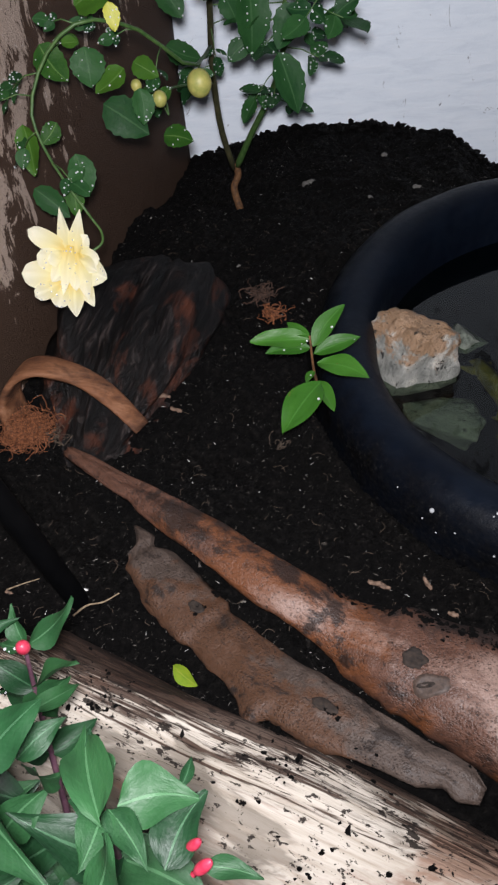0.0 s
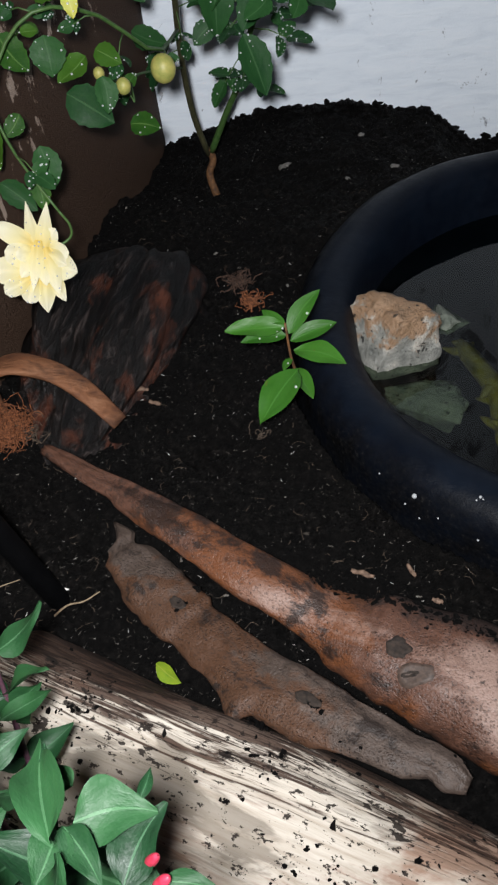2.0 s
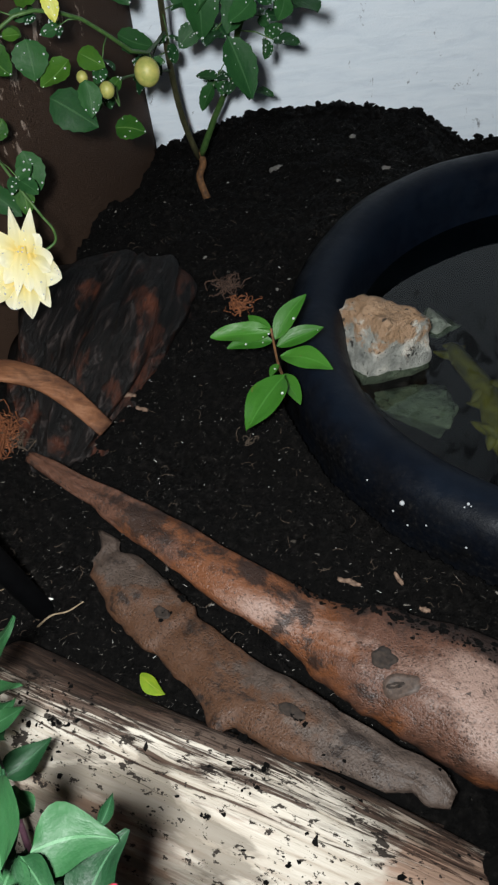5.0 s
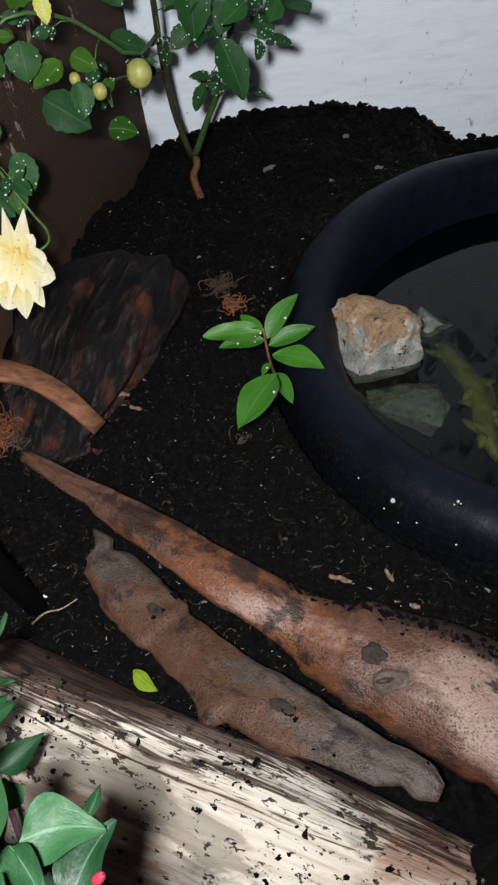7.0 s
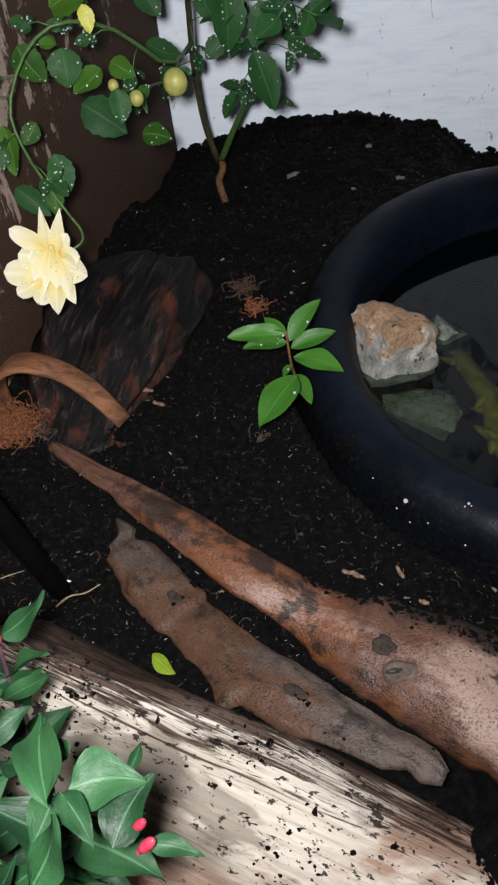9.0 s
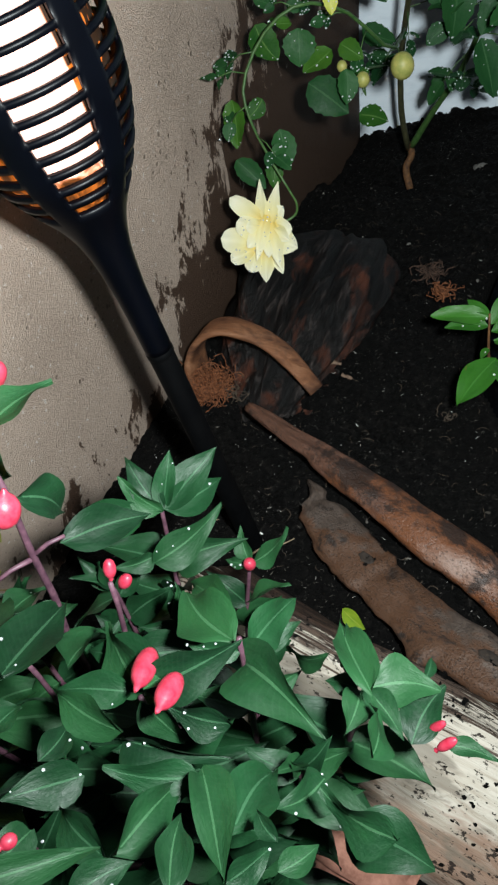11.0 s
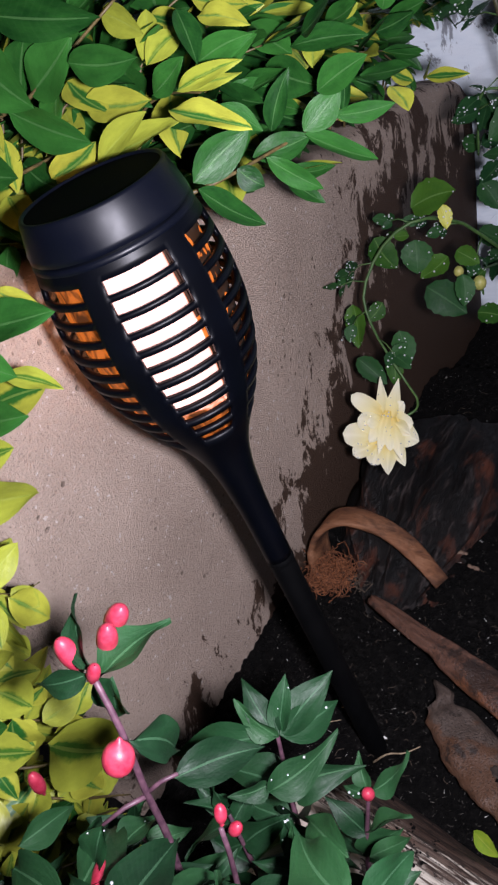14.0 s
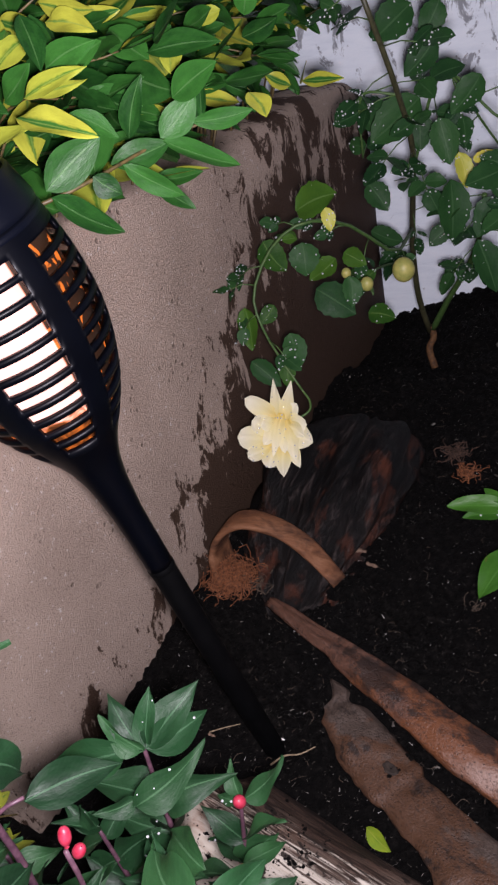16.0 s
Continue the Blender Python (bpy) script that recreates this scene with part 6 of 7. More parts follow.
def build_rose():
    rnd = random.Random(9)
    root = Vector((-0.007, 1.25, 0.0))
    pl = thing("rose_bush", "dewy rose bush with one pale yellow rose", "rose bush", at=root)

    def cane(ctrl, r0, r1, mat, name="cane"):
        pts = curve_points(ctrl, 20)
        part(name, tube(bmesh.new(), [p - root for p in pts], [r0 + (r1 - r0) * i / 20 for i in range(21)], 8), mat, pl)
        return pts

    cane([(-0.004, 1.225, -0.02), (-0.012, 1.238, 0.01), (-0.004, 1.246, 0.03), (-0.008, 1.248, 0.05)], 0.0062, 0.0055, ROSE_FOOT, "foot")
    c1 = cane([(-0.010, 1.247, 0.04), (-0.022, 1.225, 0.12), (-0.022, 1.19, 0.22), (-0.01, 1.12, 0.33), (0.0, 1.05, 0.42), (-0.01, 0.98, 0.52), (-0.03, 0.93, 0.62)], 0.005, 0.003, ROSE_CANE)
    c2 = cane([(-0.004, 1.247, 0.045), (0.025, 1.225, 0.11), (0.06, 1.18, 0.19), (0.08, 1.1, 0.28), (0.085, 1.02, 0.36)], 0.0055, 0.003, ROSE_SHOOT)
    c3 = cane([c1[8], (-0.028, 1.0, 0.304), (-0.074, 0.95, 0.366), (-0.119, 0.90, 0.396), (-0.161, 0.89, 0.372), (-0.187, 0.87, 0.325), (-0.179, 0.85, 0.289), (-0.154, 0.82, 0.258), (-0.131, 0.80, 0.229)], 0.0024, 0.0014, ROSE_SHOOT)
    c4 = cane([c1[12], (0.04, 1.05, 0.5), (0.1, 1.0, 0.46), (0.16, 0.98, 0.42)], 0.0022, 0.0014, ROSE_SHOOT)
    c5 = cane([c2[14], (0.112, 1.0, 0.37), (0.14, 0.96, 0.40)], 0.002, 0.0013, ROSE_SHOOT)
    c6 = cane([c1[6], (-0.06, 1.02, 0.27), (-0.055, 0.95, 0.27)], 0.0018, 0.0012, ROSE_SHOOT)
    c8 = cane([c4[8], (0.1, 1.1, 0.4), (0.15, 1.12, 0.33)], 0.0018, 0.0012, ROSE_SHOOT)
    c9 = cane([c1[16], (-0.05, 1.0, 0.5), (-0.06, 1.03, 0.42)], 0.0018, 0.0012, ROSE_SHOOT)
    cane([c3[20], (-0.124, 0.80, 0.212), (-0.128, 0.80, 0.196), (-0.150, 0.79, 0.188)], 0.0014, 0.0016, ROSE_SHOOT)

    def spray(at, direction, size, mat):
        """A rose leaf: five toothed leaflets on a stalk."""
        d = Vector(direction).normalized()
        at = Vector(at)
        side = d.cross(Vector((0, -0.5, 0.85))).normalized()
        end = at + d * size * 1.5
        part("leaf_stalk", tube(bmesh.new(), [at - root, (at + end) / 2 - root + Vector((0, 0, 0.004)), end - root], [0.0009, 0.0008, 0.0006], 5), ROSE_SHOOT, pl)
        up = Vector((0, -0.55, 0.8)) + 0.5 * rand_unit(rnd)
        leaf("rose", mat, end, end + (d + 0.2 * rand_unit(rnd)) .normalized() * size, up, pl)
        for sgn in (1, -1):
            p = at.lerp(end, 0.8)
            leaf("rose", mat, p, p + (d * 0.5 + side * sgn + 0.25 * rand_unit(rnd)).normalized() * size * rnd.uniform(0.65, 0.9), up + 0.4 * rand_unit(rnd), pl)

    for pts, lo, n, size in ((c1, 7, 17, 0.034), (c2, 9, 9, 0.03), (c3, 2, 13, 0.023), (c4, 5, 6, 0.04), (c8, 6, 4, 0.038), (c9, 6, 3, 0.038), (c5, 8, 2, 0.038), (c6, 8, 2, 0.03)):
        for i in range(n):
            k = lo + round((20 - lo) * i / max(1, n - 1))
            d = rand_unit(rnd)
            d.z = -abs(d.z) * 0.5 + 0.1
            d.y -= 0.2
            if pts is c3 and k > 16:
                continue
            spray(pts[k], d, size * rnd.uniform(0.75, 1.2), rnd.choice((ROSE_LEAF, ROSE_LEAF, ROSE_MID)) if pts in (c3, c6) else ROSE_LEAF)
    up = Vector((0.05, -0.72, 0.6))
    # along the arching shoot
    for b_, t, w in (((-0.127, 0.906, 0.409), (-0.073, 0.888, 0.431), 0.95), ((-0.127, 0.911, 0.367), (-0.125, 0.893, 0.331), 1.3), ((-0.118, 0.906, 0.307), (-0.070, 0.888, 0.277), 1.0), ((-0.179, 0.926, 0.367), (-0.152, 0.908, 0.332), 1.0),
                     ((-0.091, 0.921, 0.338), (-0.123, 0.903, 0.320), 1.0), ((-0.083, 0.936, 0.338), (-0.056, 0.918, 0.328), 1.0), ((-0.072, 0.891, 0.328), (-0.071, 0.873, 0.295), 0.9), ((-0.062, 0.936, 0.252), (-0.025, 0.918, 0.251), 0.9),
                     ((-0.207, 0.886, 0.299), (-0.203, 0.868, 0.246), 0.7), ((-0.172, 0.896, 0.294), (-0.190, 0.878, 0.278), 1.0), ((-0.145, 0.846, 0.281), (-0.137, 0.828, 0.239), 0.9), ((-0.156, 0.836, 0.260), (-0.152, 0.818, 0.220), 0.7), ((-0.204, 0.856, 0.238), (-0.167, 0.838, 0.210), 0.75)):
        leaf("rose", rnd.choice((ROSE_MID, ROSE_MID, ROSE_LEAF)), b_, t, up + 0.3 * rand_unit(rnd), pl, w)
    # on the upright canes, before the white wall
    for b_, t, w in (((0.015, 0.986, 0.593), (-0.028, 0.968, 0.568), 1.1), ((0.044, 1.006, 0.588), (0.024, 0.988, 0.557), 1.0), ((0.036, 1.026, 0.546), (0.0, 1.008, 0.514), 0.9), ((0.015, 1.026, 0.484), (-0.046, 1.008, 0.444), 0.95),
                     ((-0.062, 1.106, 0.462), (-0.052, 1.088, 0.431), 1.15), ((0.010, 1.066, 0.455), (0.009, 1.048, 0.413), 1.0), ((0.085, 1.006, 0.506), (0.051, 0.988, 0.471), 0.9), ((0.036, 1.006, 0.464), (0.047, 0.988, 0.413), 0.85),
                     ((0.046, 1.006, 0.389), (0.048, 0.988, 0.314), 0.75), ((0.076, 0.956, 0.330), (0.097, 0.938, 0.267), 0.75), ((-0.061, 1.056, 0.377), (-0.036, 1.038, 0.345), 1.0), ((-0.073, 1.126, 0.282), (-0.026, 1.108, 0.268), 0.8), ((0.096, 0.976, 0.374), (0.076, 0.958, 0.332), 1.0)):
        leaf("rose", ROSE_LEAF, b_, t, up + 0.3 * rand_unit(rnd), pl, w)
    for b_, t, w in (((-0.090, 0.890, 0.416), (-0.085, 0.880, 0.390), 0.8), ((0.057, 1.0, 0.423), (0.065, 0.990, 0.381), 0.7), ((0.073, 1.0, 0.411), (0.100, 0.990, 0.422), 0.6)):
        leaf("rose", ROSE_PALE, b_, t, (0.2, -0.8, 0.4), pl, w)
    for at, r in (((-0.010, 0.910, 0.321), 0.0135), ((-0.054, 0.900, 0.311), 0.008), ((-0.078, 0.905, 0.325), 0.006)):
        bm = bmesh.new()
        bmesh.ops.create_icosphere(bm, subdivisions=3, radius=r)
        for v in bm.verts:
            v.co.z *= 1.15
        o = part("unopened_bud", bm, HIP, pl, "yellowish round bud")
        o.location = Vector(at) - root

    # the flower
    fl = bpy.data.objects.new("flower", None)
    scene.collection.objects.link(fl)
    fl.empty_display_size = 0.01
    fl.parent = pl
    fl["label"] = "pale yellow double rose, wet with rain"
    face = Matrix(((0.960, 0.025, 0.280), (0.207, 0.610, -0.765), (-0.190, 0.792, 0.580))).to_4x4()
    fl.matrix_basis = Matrix.Translation(Vector((-0.1625, 0.768, 0.189)) - root) @ face
    # root and tip of each petal on the face of the flower, half width, bluntness of the tip, height of root and tip, all in millimetres
    petals = [(2, 8, -5, 66, 8, 0.0, -4, -10), (8, 10, 17, 64, 9, 0.0, -4, -6), (0, 18, -39, 42, 11, 0.9, -4, -10), (-2, 4, -31, 14, 13, 0.8, -2, 4), (-4, -8, -48, -5, 16, 0.85, -4, -2), (-6, -14, -35, -30, 10, 0.9, -3, 2),
              (-4, -14, -10, -42, 13, 0.6, -4, 0), (6, -14, 8, -53, 12, 0.1, -5, -2), (14, -12, 28, -42, 9, 0.15, -6, -6), (10, 2, 43, -12, 18, 0.25, -4, 0), (8, 10, 36, 10, 14, 0.5, -6, -4), (6, 14, 24, 36, 12, 0.4, -8, -8),
              (5, 24, -5, -28, 8, 0.1, 3, 12), (11, 16, 22, -34, 11, 0.1, 2, 9), (6, 10, 9, -24, 9, 0.3, 0, 7), (4, 14, -16, -14, 11, 0.3, 0, 7), (9, 12, 32, -4, 10, 0.2, 0, 8), (2, 12, -20, 8, 10, 0.5, -1, 6)]
    for i, (x0, y0, x1, y1, half, blunt, z0, z1) in enumerate(petals):
        a, b_ = Vector((x0, y0, z0)) * 0.001, Vector((x1, y1, z1)) * 0.001
        along = (b_ - a).normalized()
        side = along.cross(Vector((0, 0, 1))).normalized()
        lift = side.cross(along)
        bm = bmesh.new()
        uv = bm.loops.layers.uv.new("uv")
        grid, co = [], {}
        crease, roll = rnd.uniform(0.15, 0.6), rnd.uniform(-0.12, 0.1)
        for p in range(13):
            u = p / 12
            hw = 0.001 * half * (0.45 + 0.55 * math.sin(math.pi * 0.5 * min(1, u / 0.45)))
            point = max(0.0, (u - 0.45) / 0.55)
            hw *= max(0.03, (1 - point) ** 0.85 * (1 - blunt) + blunt * math.sqrt(max(0.0, 1 - point ** 3.2)))
            row = []
            for q in range(9):
                v = q / 4 - 1
                z = -crease * abs(v) * hw + 0.0016 * noise.noise(Vector((u * 3, v * 2, i * 3.7))) + roll * u * u * (b_ - a).length + 0.25 * max(0, u - 0.7) * blunt * hw
                vert = bm.verts.new(a.lerp(b_, u) + side * (v * hw) + lift * z)
                co[vert] = (u, v * 0.5 + 0.5)
                row.append(vert)
            grid.append(row)
        for p in range(12):
            for q in range(8):
                f = bm.faces.new((grid[p][q], grid[p][q + 1], grid[p + 1][q + 1], grid[p + 1][q]))
                for lp in f.loops:
                    lp[uv].uv = co[lp.vert]
        part("petal", bm, PETAL, fl)


build_rose()

# ---------------------------------------------------------------- small things
fallen = thing("fallen_leaf", "small yellow-green leaf fallen on soil beside log", "leaf", at=(-0.030, 0.374, 0.01))
leaf("privet", FALLEN, (-0.036, 0.384, 0.012), (-0.012, 0.362, 0.014), (-0.6, -0.2, 0.75), fallen, 1.0)


def scatter_grit():
    """Pale splinters and grit strewn on the soil."""
    rnd = random.Random(77)
    bm = bmesh.new()
    for i in range(9000):
        x, y = rnd.uniform(-0.3, 0.5), 0.3 + 1.12 * rnd.random() ** 1.5
        if math.hypot(x - TUB_X, y - TUB_Y) < 0.405 or x < wall_x(y) + 0.01:
            continue
        z = soil_height(x, y)
        a, ln, w = rnd.uniform(0, math.pi), rnd.choice((0.0003, 0.0004, 0.0005, 0.0007, 0.0009, 0.0012, 0.0018, 0.0026)), rnd.uniform(0.00015, 0.0004)
        if rnd.random() < 0.004:
            ln, w = 0.003, 0.0018
        d, s = Vector((math.cos(a), math.sin(a), rnd.uniform(-0.2, 0.3))) * ln, Vector((-math.sin(a), math.cos(a), 0)) * w
        c = Vector((x, y, z + 0.001))
        v = [bm.verts.new(c + p) for p in (-d - s, d - s * 0.4, d + s * 0.4, -d + s, Vector((0, 0, w * 1.5)))]
        for f in ((0, 1, 4), (1, 2, 4), (2, 3, 4), (3, 0, 4)):
            bm.faces.new([v[k] for k in f])
    tagged(part("soil_grit", bm, GRIT, smooth=False), "pale splinters and grit strewn over the soil", "grit", kind="stuff")


def lumps(name, label, spots, seed, low=0.5):
    """Small crumbs of soil, joined."""
    rnd = random.Random(seed)
    src = bmesh.new()
    bmesh.ops.create_icosphere(src, subdivisions=1, radius=1.0)
    sv = [v.co.copy() for v in src.verts]
    sf = [[v.index for v in f.verts] for f in src.faces]
    src.free()
    vs, fs = [], []
    for c, r in spots:
        off = Vector((rnd.random() * 50, rnd.random() * 50, rnd.random() * 50))
        k = len(vs)
        sq = (rnd.uniform(0.6, 1.4), rnd.uniform(0.6, 1.4), rnd.uniform(low, low + 0.4))
        for p in sv:
            f = r * (1 + 0.75 * noise.noise(p * 1.3 + off) + 0.45 * noise.noise(p * 3.1 + off))
            vs.append((c[0] + p.x * f * sq[0], c[1] + p.y * f * sq[1], c[2] + p.z * f * sq[2]))
        fs += [[k + j for j in f] for f in sf]
    me = bpy.data.meshes.new("mesh")
    me.from_pydata(vs, [], fs)
    tagged(part(name, me, SOIL), label, "soil", kind="stuff")


def drop_onto(names, x, y):
    """Height of the highest of the named objects at a place, or None."""
    best = None
    for o in names:
        inv = o.matrix_basis.inverted()
        hit, p, nrm, _ = o.ray_cast(inv @ Vector((x, y, 1.0)), inv.to_3x3() @ Vector((0, 0, -1)))
        if hit:
            q = o.matrix_basis @ p
            if best is None or q.z > best:
                best = q.z
    return best


def scatter_soil():
    rnd = random.Random(31)
    spots = []
    for i in range(1500):  # heap along the white wall
        x = rnd.uniform(-0.1, 0.62)
        y = 1.45 - abs(rnd.gauss(0, 0.014))
        r = rnd.choice((0.002, 0.003, 0.004, 0.005, 0.007))
        spots.append(((x, y, soil_height(x, y) + rnd.uniform(-0.5, 1.0) * r), r))
    for i in range(4200):
        x, y = rnd.uniform(-0.3, 0.5), rnd.uniform(0.3, 1.42)
        if math.hypot(x - TUB_X, y - TUB_Y) < 0.41 or x < wall_x(y) + 0.01:
            continue
        r = 0.001 + 0.004 * rnd.random() ** 3
        spots.append(((x, y, soil_height(x, y) + 0.2 * r), r))
    lumps("soil_crumbs", "crumbs of black soil heaped on the ground", spots, 5)
    bpy.context.view_layer.update()
    wood = [o for o in scene.objects if o.name.split(".")[0] in ("log", "bark_slab")]
    spots = []
    for i in range(2600):
        u = rnd.uniform(0, 1)
        x, y = -0.2 + 0.48 * u + rnd.gauss(0, 0.03), 0.345 - 0.2 * u + rnd.gauss(0, 0.045)
        if noise.noise(Vector((x * 16, y * 16, 3))) < 0.1:
            continue
        z = drop_onto(wood, x, y)
        if z is None:
            continue
        r = 0.0003 + 0.0022 * rnd.random() ** 4
        spots.append(((x, y, z + 0.1 * r), r))
    for x, y, r in ((0.062, 0.302, 0.006), (0.056, 0.306, 0.005), (0.035, 0.24, 0.004), (0.0, 0.45, 0.005), (-0.013, 0.432, 0.006), (-0.02, 0.438, 0.004), (0.105, 0.318, 0.004), (0.112, 0.312, 0.005)):
        z = drop_onto(wood, x, y)
        for k in range(16 if z is not None else 0):
            a, q = rnd.uniform(0, 6.283), r * rnd.random() ** 0.6
            spots.append(((x + q * math.cos(a), y + q * math.sin(a), z - 0.1 * r), r * rnd.uniform(0.2, 0.5)))
    for i in range(120):  # flakes of bark and clods
        u = rnd.uniform(0, 1)
        x, y = -0.2 + 0.46 * u + rnd.gauss(0, 0.02), 0.36 - 0.2 * u + rnd.gauss(0, 0.035)
        z = drop_onto(wood, x, y)
        if z is not None:
            r = 0.0009 + 0.0034 * rnd.random() ** 3.5
            spots.append(((x, y, z - 0.3 * r), r))
    for i in range(900):  # soil washed over the low end of the log and behind the long slab
        if i % 2:
            x, y = 0.23 + abs(rnd.gauss(0, 0.03)), 0.20 + rnd.gauss(0, 0.025)
        else:
            u = rnd.uniform(0, 1)
            x, y = 0.10 + 0.2 * u + rnd.gauss(0, 0.006), 0.462 - 0.11 * u + rnd.gauss(0, 0.006)
        z = drop_onto(wood, x, y)
        if z is not None:
            r = 0.0006 + 0.0034 * rnd.random() ** 3
            spots.append(((x, y, z - 0.1 * r), r))
    lumps("soil_on_log", "black soil crumbs scattered over log and bark", spots, 6, 0.2)


def build_weed():
    rnd = random.Random(3)
    pl = thing("pond_weed", "yellow-green weed frond under the pond water", "water weed", at=(0.36, 0.76, -0.1))
    main = [Vector(p) for p in ((0.327, 0.875, -0.09), (0.334, 0.84, -0.082), (0.355, 0.772, -0.08), (0.352, 0.715, -0.082), (0.36, 0.67, -0.095))]
    spine = curve_points(main, 24)
    for i in range(26):
        j = rnd.randrange(1, 22)
        p = spine[j]
        out = Vector((rnd.uniform(-1, 1), rnd.uniform(-1.0, 0.4), rnd.uniform(-0.3, 0.2))).normalized() * rnd.uniform(0.012, 0.034)
        pts = curve_points([p - pl.location, p + out * 0.5 + 0.004 * rand_unit(rnd) - pl.location, p + out - pl.location], 6)
        part("frond", tube(bmesh.new(), pts, [0.0062, 0.008, 0.0085, 0.0078, 0.006, 0.004, 0.0015], 6), WEED, pl)
    part("frond", tube(bmesh.new(), [p - pl.location for p in spine], [0.006 + 0.009 * math.sin(math.pi * k / 24) ** 0.6 for k in range(25)], 8), WEED, pl, "thick yellow main frond")


def dew(plant, label, share, per, seed, r0=0.0006, r1=0.0016):
    """Rain beads on a plant's leaves."""
    rnd = random.Random(seed)
    src = bmesh.new()
    bmesh.ops.create_icosphere(src, subdivisions=2, radius=1.0)
    sv = [v.co.copy() for v in src.verts]
    sf = [[v.index for v in f.verts] for f in src.faces]
    src.free()
    vs, fs = [], []
    leaves = [o for o in plant.children_recursive if o.name.split(".")[0] in ("leaf", "petal")]
    for o in leaves:
        if rnd.random() > share:
            continue
        m = plant.matrix_basis @ (o.parent.matrix_basis if o.parent is not plant else Matrix()) @ o.matrix_basis
        for _ in range(rnd.randrange(1, per + 1)):
            poly = o.data.polygons[rnd.randrange(len(o.data.polygons))]
            nrm = (m.to_3x3() @ poly.normal).normalized()
            c = m @ poly.center
            if nrm.z < 0:
                nrm = -nrm
            r = rnd.uniform(r0, r1)
            k = len(vs)
            vs += [c + nrm * r * 0.3 + p * r for p in sv]
            fs += [[k + j for j in f] for f in sf]
    me = bpy.data.meshes.new("mesh")
    me.from_pydata([tuple(v) for v in vs], [], fs)
    me.shade_smooth()
    tagged(part("dew_drops", me, DEW_GLINT), label, "water drops", kind="stuff")


def pebble(x, y, r, seed):
    rnd = random.Random(seed)
    bm = bmesh.new()
    r *= 0.8
    bmesh.ops.create_icosphere(bm, subdivisions=3, radius=r)
    sq = (rnd.uniform(0.8, 1.5), rnd.uniform(0.8, 1.1), rnd.uniform(0.55, 0.9))
    for v in bm.verts:
        f = 1 + 0.45 * noise.noise(v.co / r * 1.1 + Vector((seed * 7, 0, 0)))
        v.co = Vector((v.co.x * sq[0], v.co.y * sq[1], v.co.z * sq[2])) * f
    o = part("pebble", bm, PEBBLE)
    o.location = (x, y, soil_height(x, y) + r * 0.25)
    tagged(o, "small pale stone lying on black soil", "pebble", "pebbles on the soil")


CHIP = stem_material("wood_chip", (0.05, 0.028, 0.018), (0.2, 0.13, 0.09), 0.8, 260)
STRAW = stem_material("straw", (0.12, 0.085, 0.05), (0.3, 0.23, 0.15), 0.8, 240)
BRICK = stem_material("brick", (0.18, 0.075, 0.05), (0.36, 0.175, 0.125), 0.85, 130)


def wood_chip(a, b_, width, seed):
    """A torn flat splinter from a to b on the soil."""
    a, b_ = Vector(a), Vector(b_)
    d = b_ - a
    side = Vector((-d.y, d.x, 0)).normalized()
    bm = bmesh.new()
    rows = []
    for i in range(9):
        u = i / 8
        w = width * 0.5 * (math.sin(math.pi * (0.12 + 0.78 * u)) ** 0.6) * (1 + 0.5 * noise.noise(Vector((u * 5, seed, 0))))
        c = a + d * u + Vector((0, 0, 0.0025 + 0.003 * noise.noise(Vector((u * 3, seed, 4)))))
        rows.append([bm.verts.new(c + side * w * k + Vector((0, 0, h))) for k, h in ((-1, 0), (-0.4, 0.0014), (0.5, 0.0018), (1, 0), (0.4, -0.0012), (-0.5, -0.0012))])
    for r0, r1 in zip(rows, rows[1:]):
        for k in range(6):
            bm.faces.new((r0[k], r0[(k + 1) % 6], r1[(k + 1) % 6], r1[k]))
    bm.faces.new(rows[0][::-1])
    bm.faces.new(rows[-1])
    tagged(part("wood_chip", bm, CHIP), "pale brown splinter of bark lying on black soil", "wood chip", "splinters on the soil")


for k, (a, b_, w) in enumerate((((0.148, 0.470, 0.012), (0.169, 0.461, 0.012), 0.006), ((0.202, 0.474, 0.01), (0.208, 0.460, 0.01), 0.005), ((0.219, 0.431, 0.016), (0.228, 0.426, 0.016), 0.006),
                                ((-0.092, 0.752, 0.008), (-0.072, 0.748, 0.008), 0.008), ((-0.070, 0.728, 0.006), (-0.056, 0.722, 0.006), 0.007), ((-0.215, 0.471, 0.004), (-0.206, 0.467, 0.004), 0.007))):
    wood_chip(a, b_, w, k * 3.1)


def straw(ctrl, r, label, name="straw"):
    pts = curve_points(ctrl, 10)
    tagged(part(name, tube(bmesh.new(), pts, [r * (1 - 0.05 * i) for i in range(11)], 6), STRAW), label, name, "dry stalks on the soil")


straw([(-0.139, 0.439, 0.012), (-0.124, 0.444, 0.022), (-0.108, 0.446, 0.024), (-0.092, 0.452, 0.03)], 0.0012, "thin dry twig beside the torch stake", "twig")
straw([(-0.217, 0.474, 0.006), (-0.2, 0.479, 0.009), (-0.183, 0.486, 0.008)], 0.0009, "pale dry straw lying on black soil")
straw([(-0.196, 0.500, 0.005), (-0.176, 0.505, 0.007), (-0.160, 0.503, 0.006)], 0.0007, "pale dry straw lying on black soil")

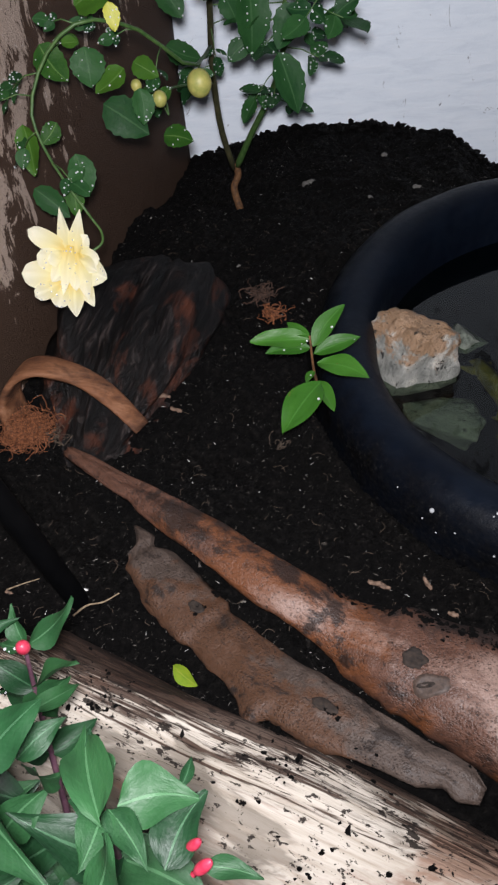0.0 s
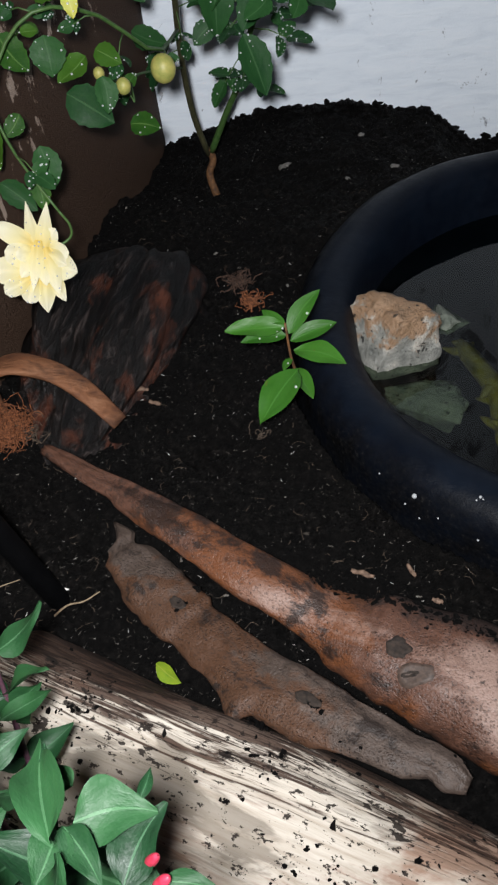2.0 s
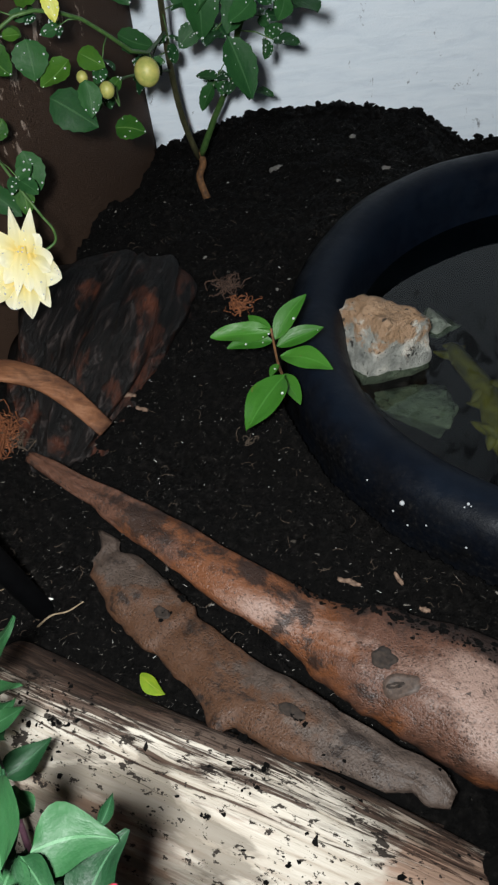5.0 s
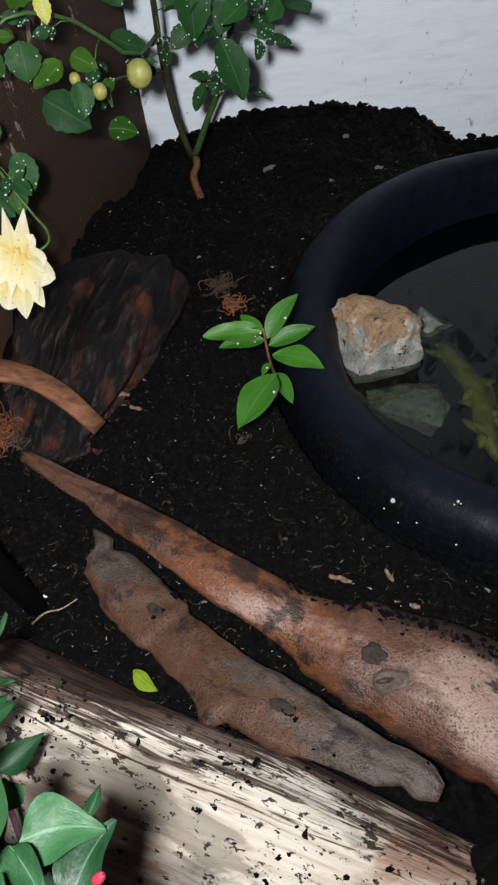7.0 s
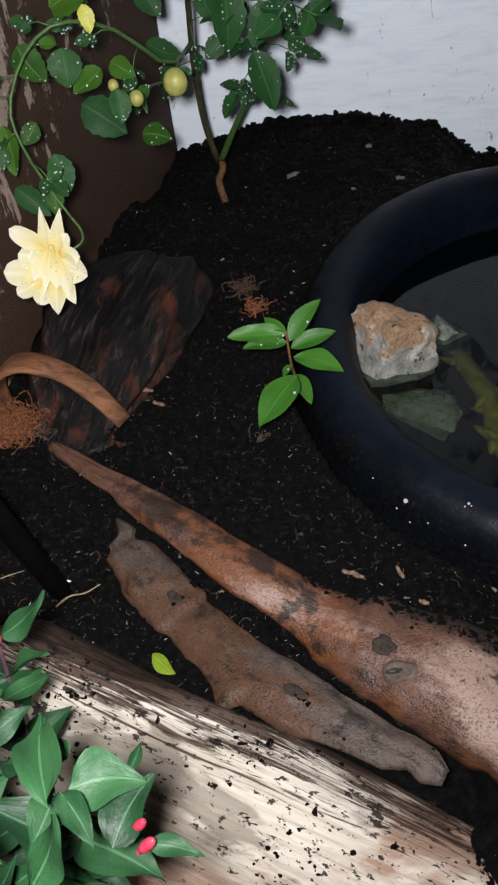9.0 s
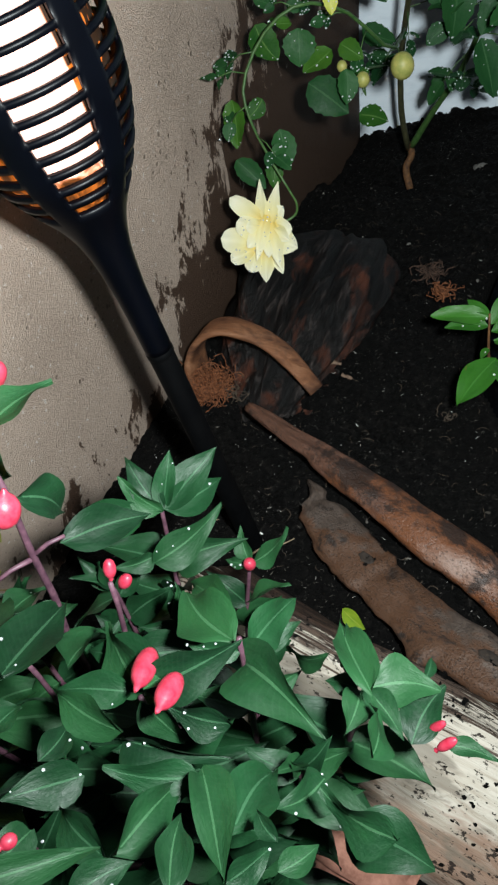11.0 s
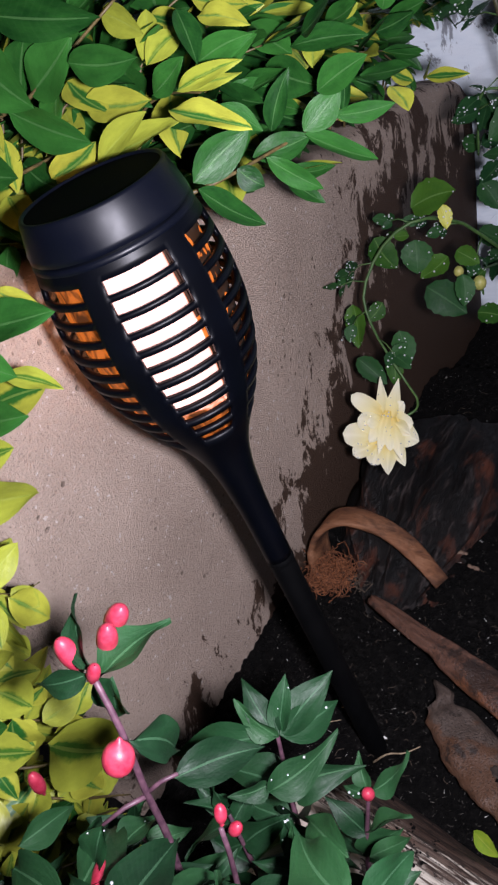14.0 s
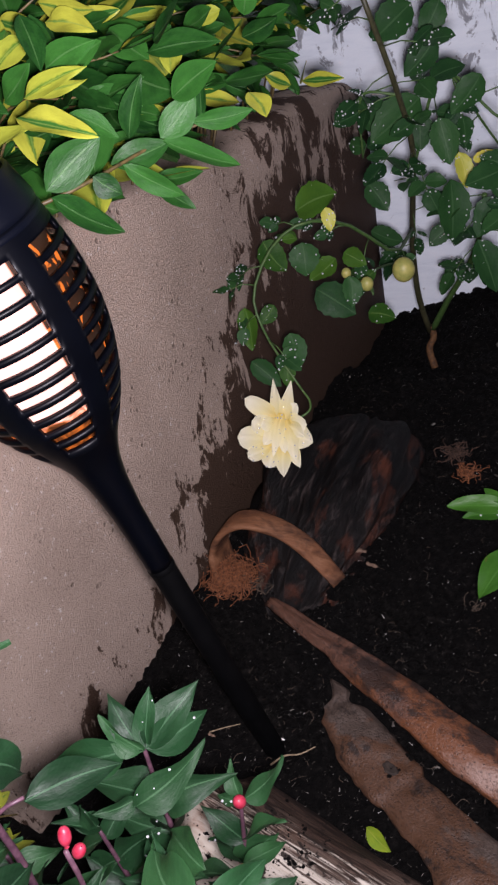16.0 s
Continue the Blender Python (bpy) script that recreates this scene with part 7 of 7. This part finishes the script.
# a broken brick under the bush
bm = bmesh.new()
box_mesh(bm, (-0.05, -0.026, -0.02), (0.05, 0.026, 0.028))
bmesh.ops.bevel(bm, geom=bm.edges[:], offset=0.006, segments=2, affect="EDGES")
bmesh.ops.subdivide_edges(bm, edges=bm.edges[:], cuts=4, use_grid_fill=True)
for v in bm.verts:
    v.co += 0.003 * Vector((noise.noise(v.co * 60), noise.noise(v.co * 60 + Vector((9, 0, 0))), noise.noise(v.co * 45)))
brick = part("broken_brick", bm, BRICK)
brick.location, brick.rotation_euler = (-0.004, 0.158, 0.0), (0.1, 0.08, radians(-24))
tagged(brick, "orange-red broken brick lying under the bush", "brick")

for i, (x, y, r) in enumerate(((0.105, 1.262, 0.008), (0.114, 1.266, 0.006), (0.205, 1.195, 0.005), (0.283, 1.243, 0.009), (0.240, 1.345, 0.006), (0.172, 1.35, 0.005), (0.002, 1.03, 0.004), (0.102, 0.955, 0.003))):
    pebble(x, y, r, i + 1)
def scatter_fibres():
    """Fine pale rootlets strewn over the soil."""
    rnd = random.Random(31)
    bm = bmesh.new()
    for i in range(320):
        x, y = rnd.uniform(-0.2, 0.3), 0.42 + 0.75 * rnd.random() ** 1.6
        if math.hypot(x - TUB_X, y - TUB_Y) < 0.41 or x < wall_x(y) + 0.03:
            continue
        a, ln = rnd.uniform(0, 6.283), rnd.uniform(0.004, 0.016)
        d, s_ = Vector((math.cos(a), math.sin(a), 0)), Vector((-math.sin(a), math.cos(a), 0))
        c = Vector((x, y, soil_height(x, y) + 0.0015))
        pts = curve_points([c, c + d * ln * 0.5 + s_ * ln * rnd.uniform(-0.4, 0.4) + Vector((0, 0, 0.0015)), c + d * ln], 5)
        tube(bm, pts, [rnd.uniform(0.00018, 0.00034)] * 6, 4)
    tagged(part("soil_fibres", bm, ROOT), "fine pale rootlets strewn over black soil", "rootlets", kind="stuff")


def wet_drops():
    """A few beads of water on the flank of the tub."""
    bm = bmesh.new()
    for x, y, z, r in ((0.218, 0.546, 0.026, 0.0028), (0.21, 0.55, 0.009, 0.0013), (0.223, 0.537, 0.001, 0.0012), (0.239, 0.524, 0.016, 0.0012), (0.273, 0.496, 0.014, 0.0013), (0.277, 0.523, 0.047, 0.0016), (0.273, 0.521, 0.045, 0.001), (0.187, 0.582, 0.022, 0.001), (0.279, 0.52, 0.047, 0.0009)):
        bmesh.ops.create_icosphere(bm, subdivisions=2, radius=r, matrix=Matrix.Translation((x, y, z)))
    tagged(part("water_beads", bm, DEW_GLINT), "water beads on the tub's muddy flank, glints painted white", "water drops", kind="stuff")


scatter_grit()
scatter_fibres()
wet_drops()
scatter_soil()
build_weed()
plants = {o.name: o for o in scene.objects if o.parent is None}
dew(plants["rose_bush"], "rain drops on rose leaves and petals, glints painted white", 0.9, 11, 1, 0.0004, 0.0013)
dew(plants["fuchsia_bush"], "rain drops on fuchsia leaves, glints painted white", 0.3, 3, 2, 0.0004, 0.001)
dew(plants["seedling"], "rain drops on seedling leaves, glints painted white", 0.7, 2, 3)
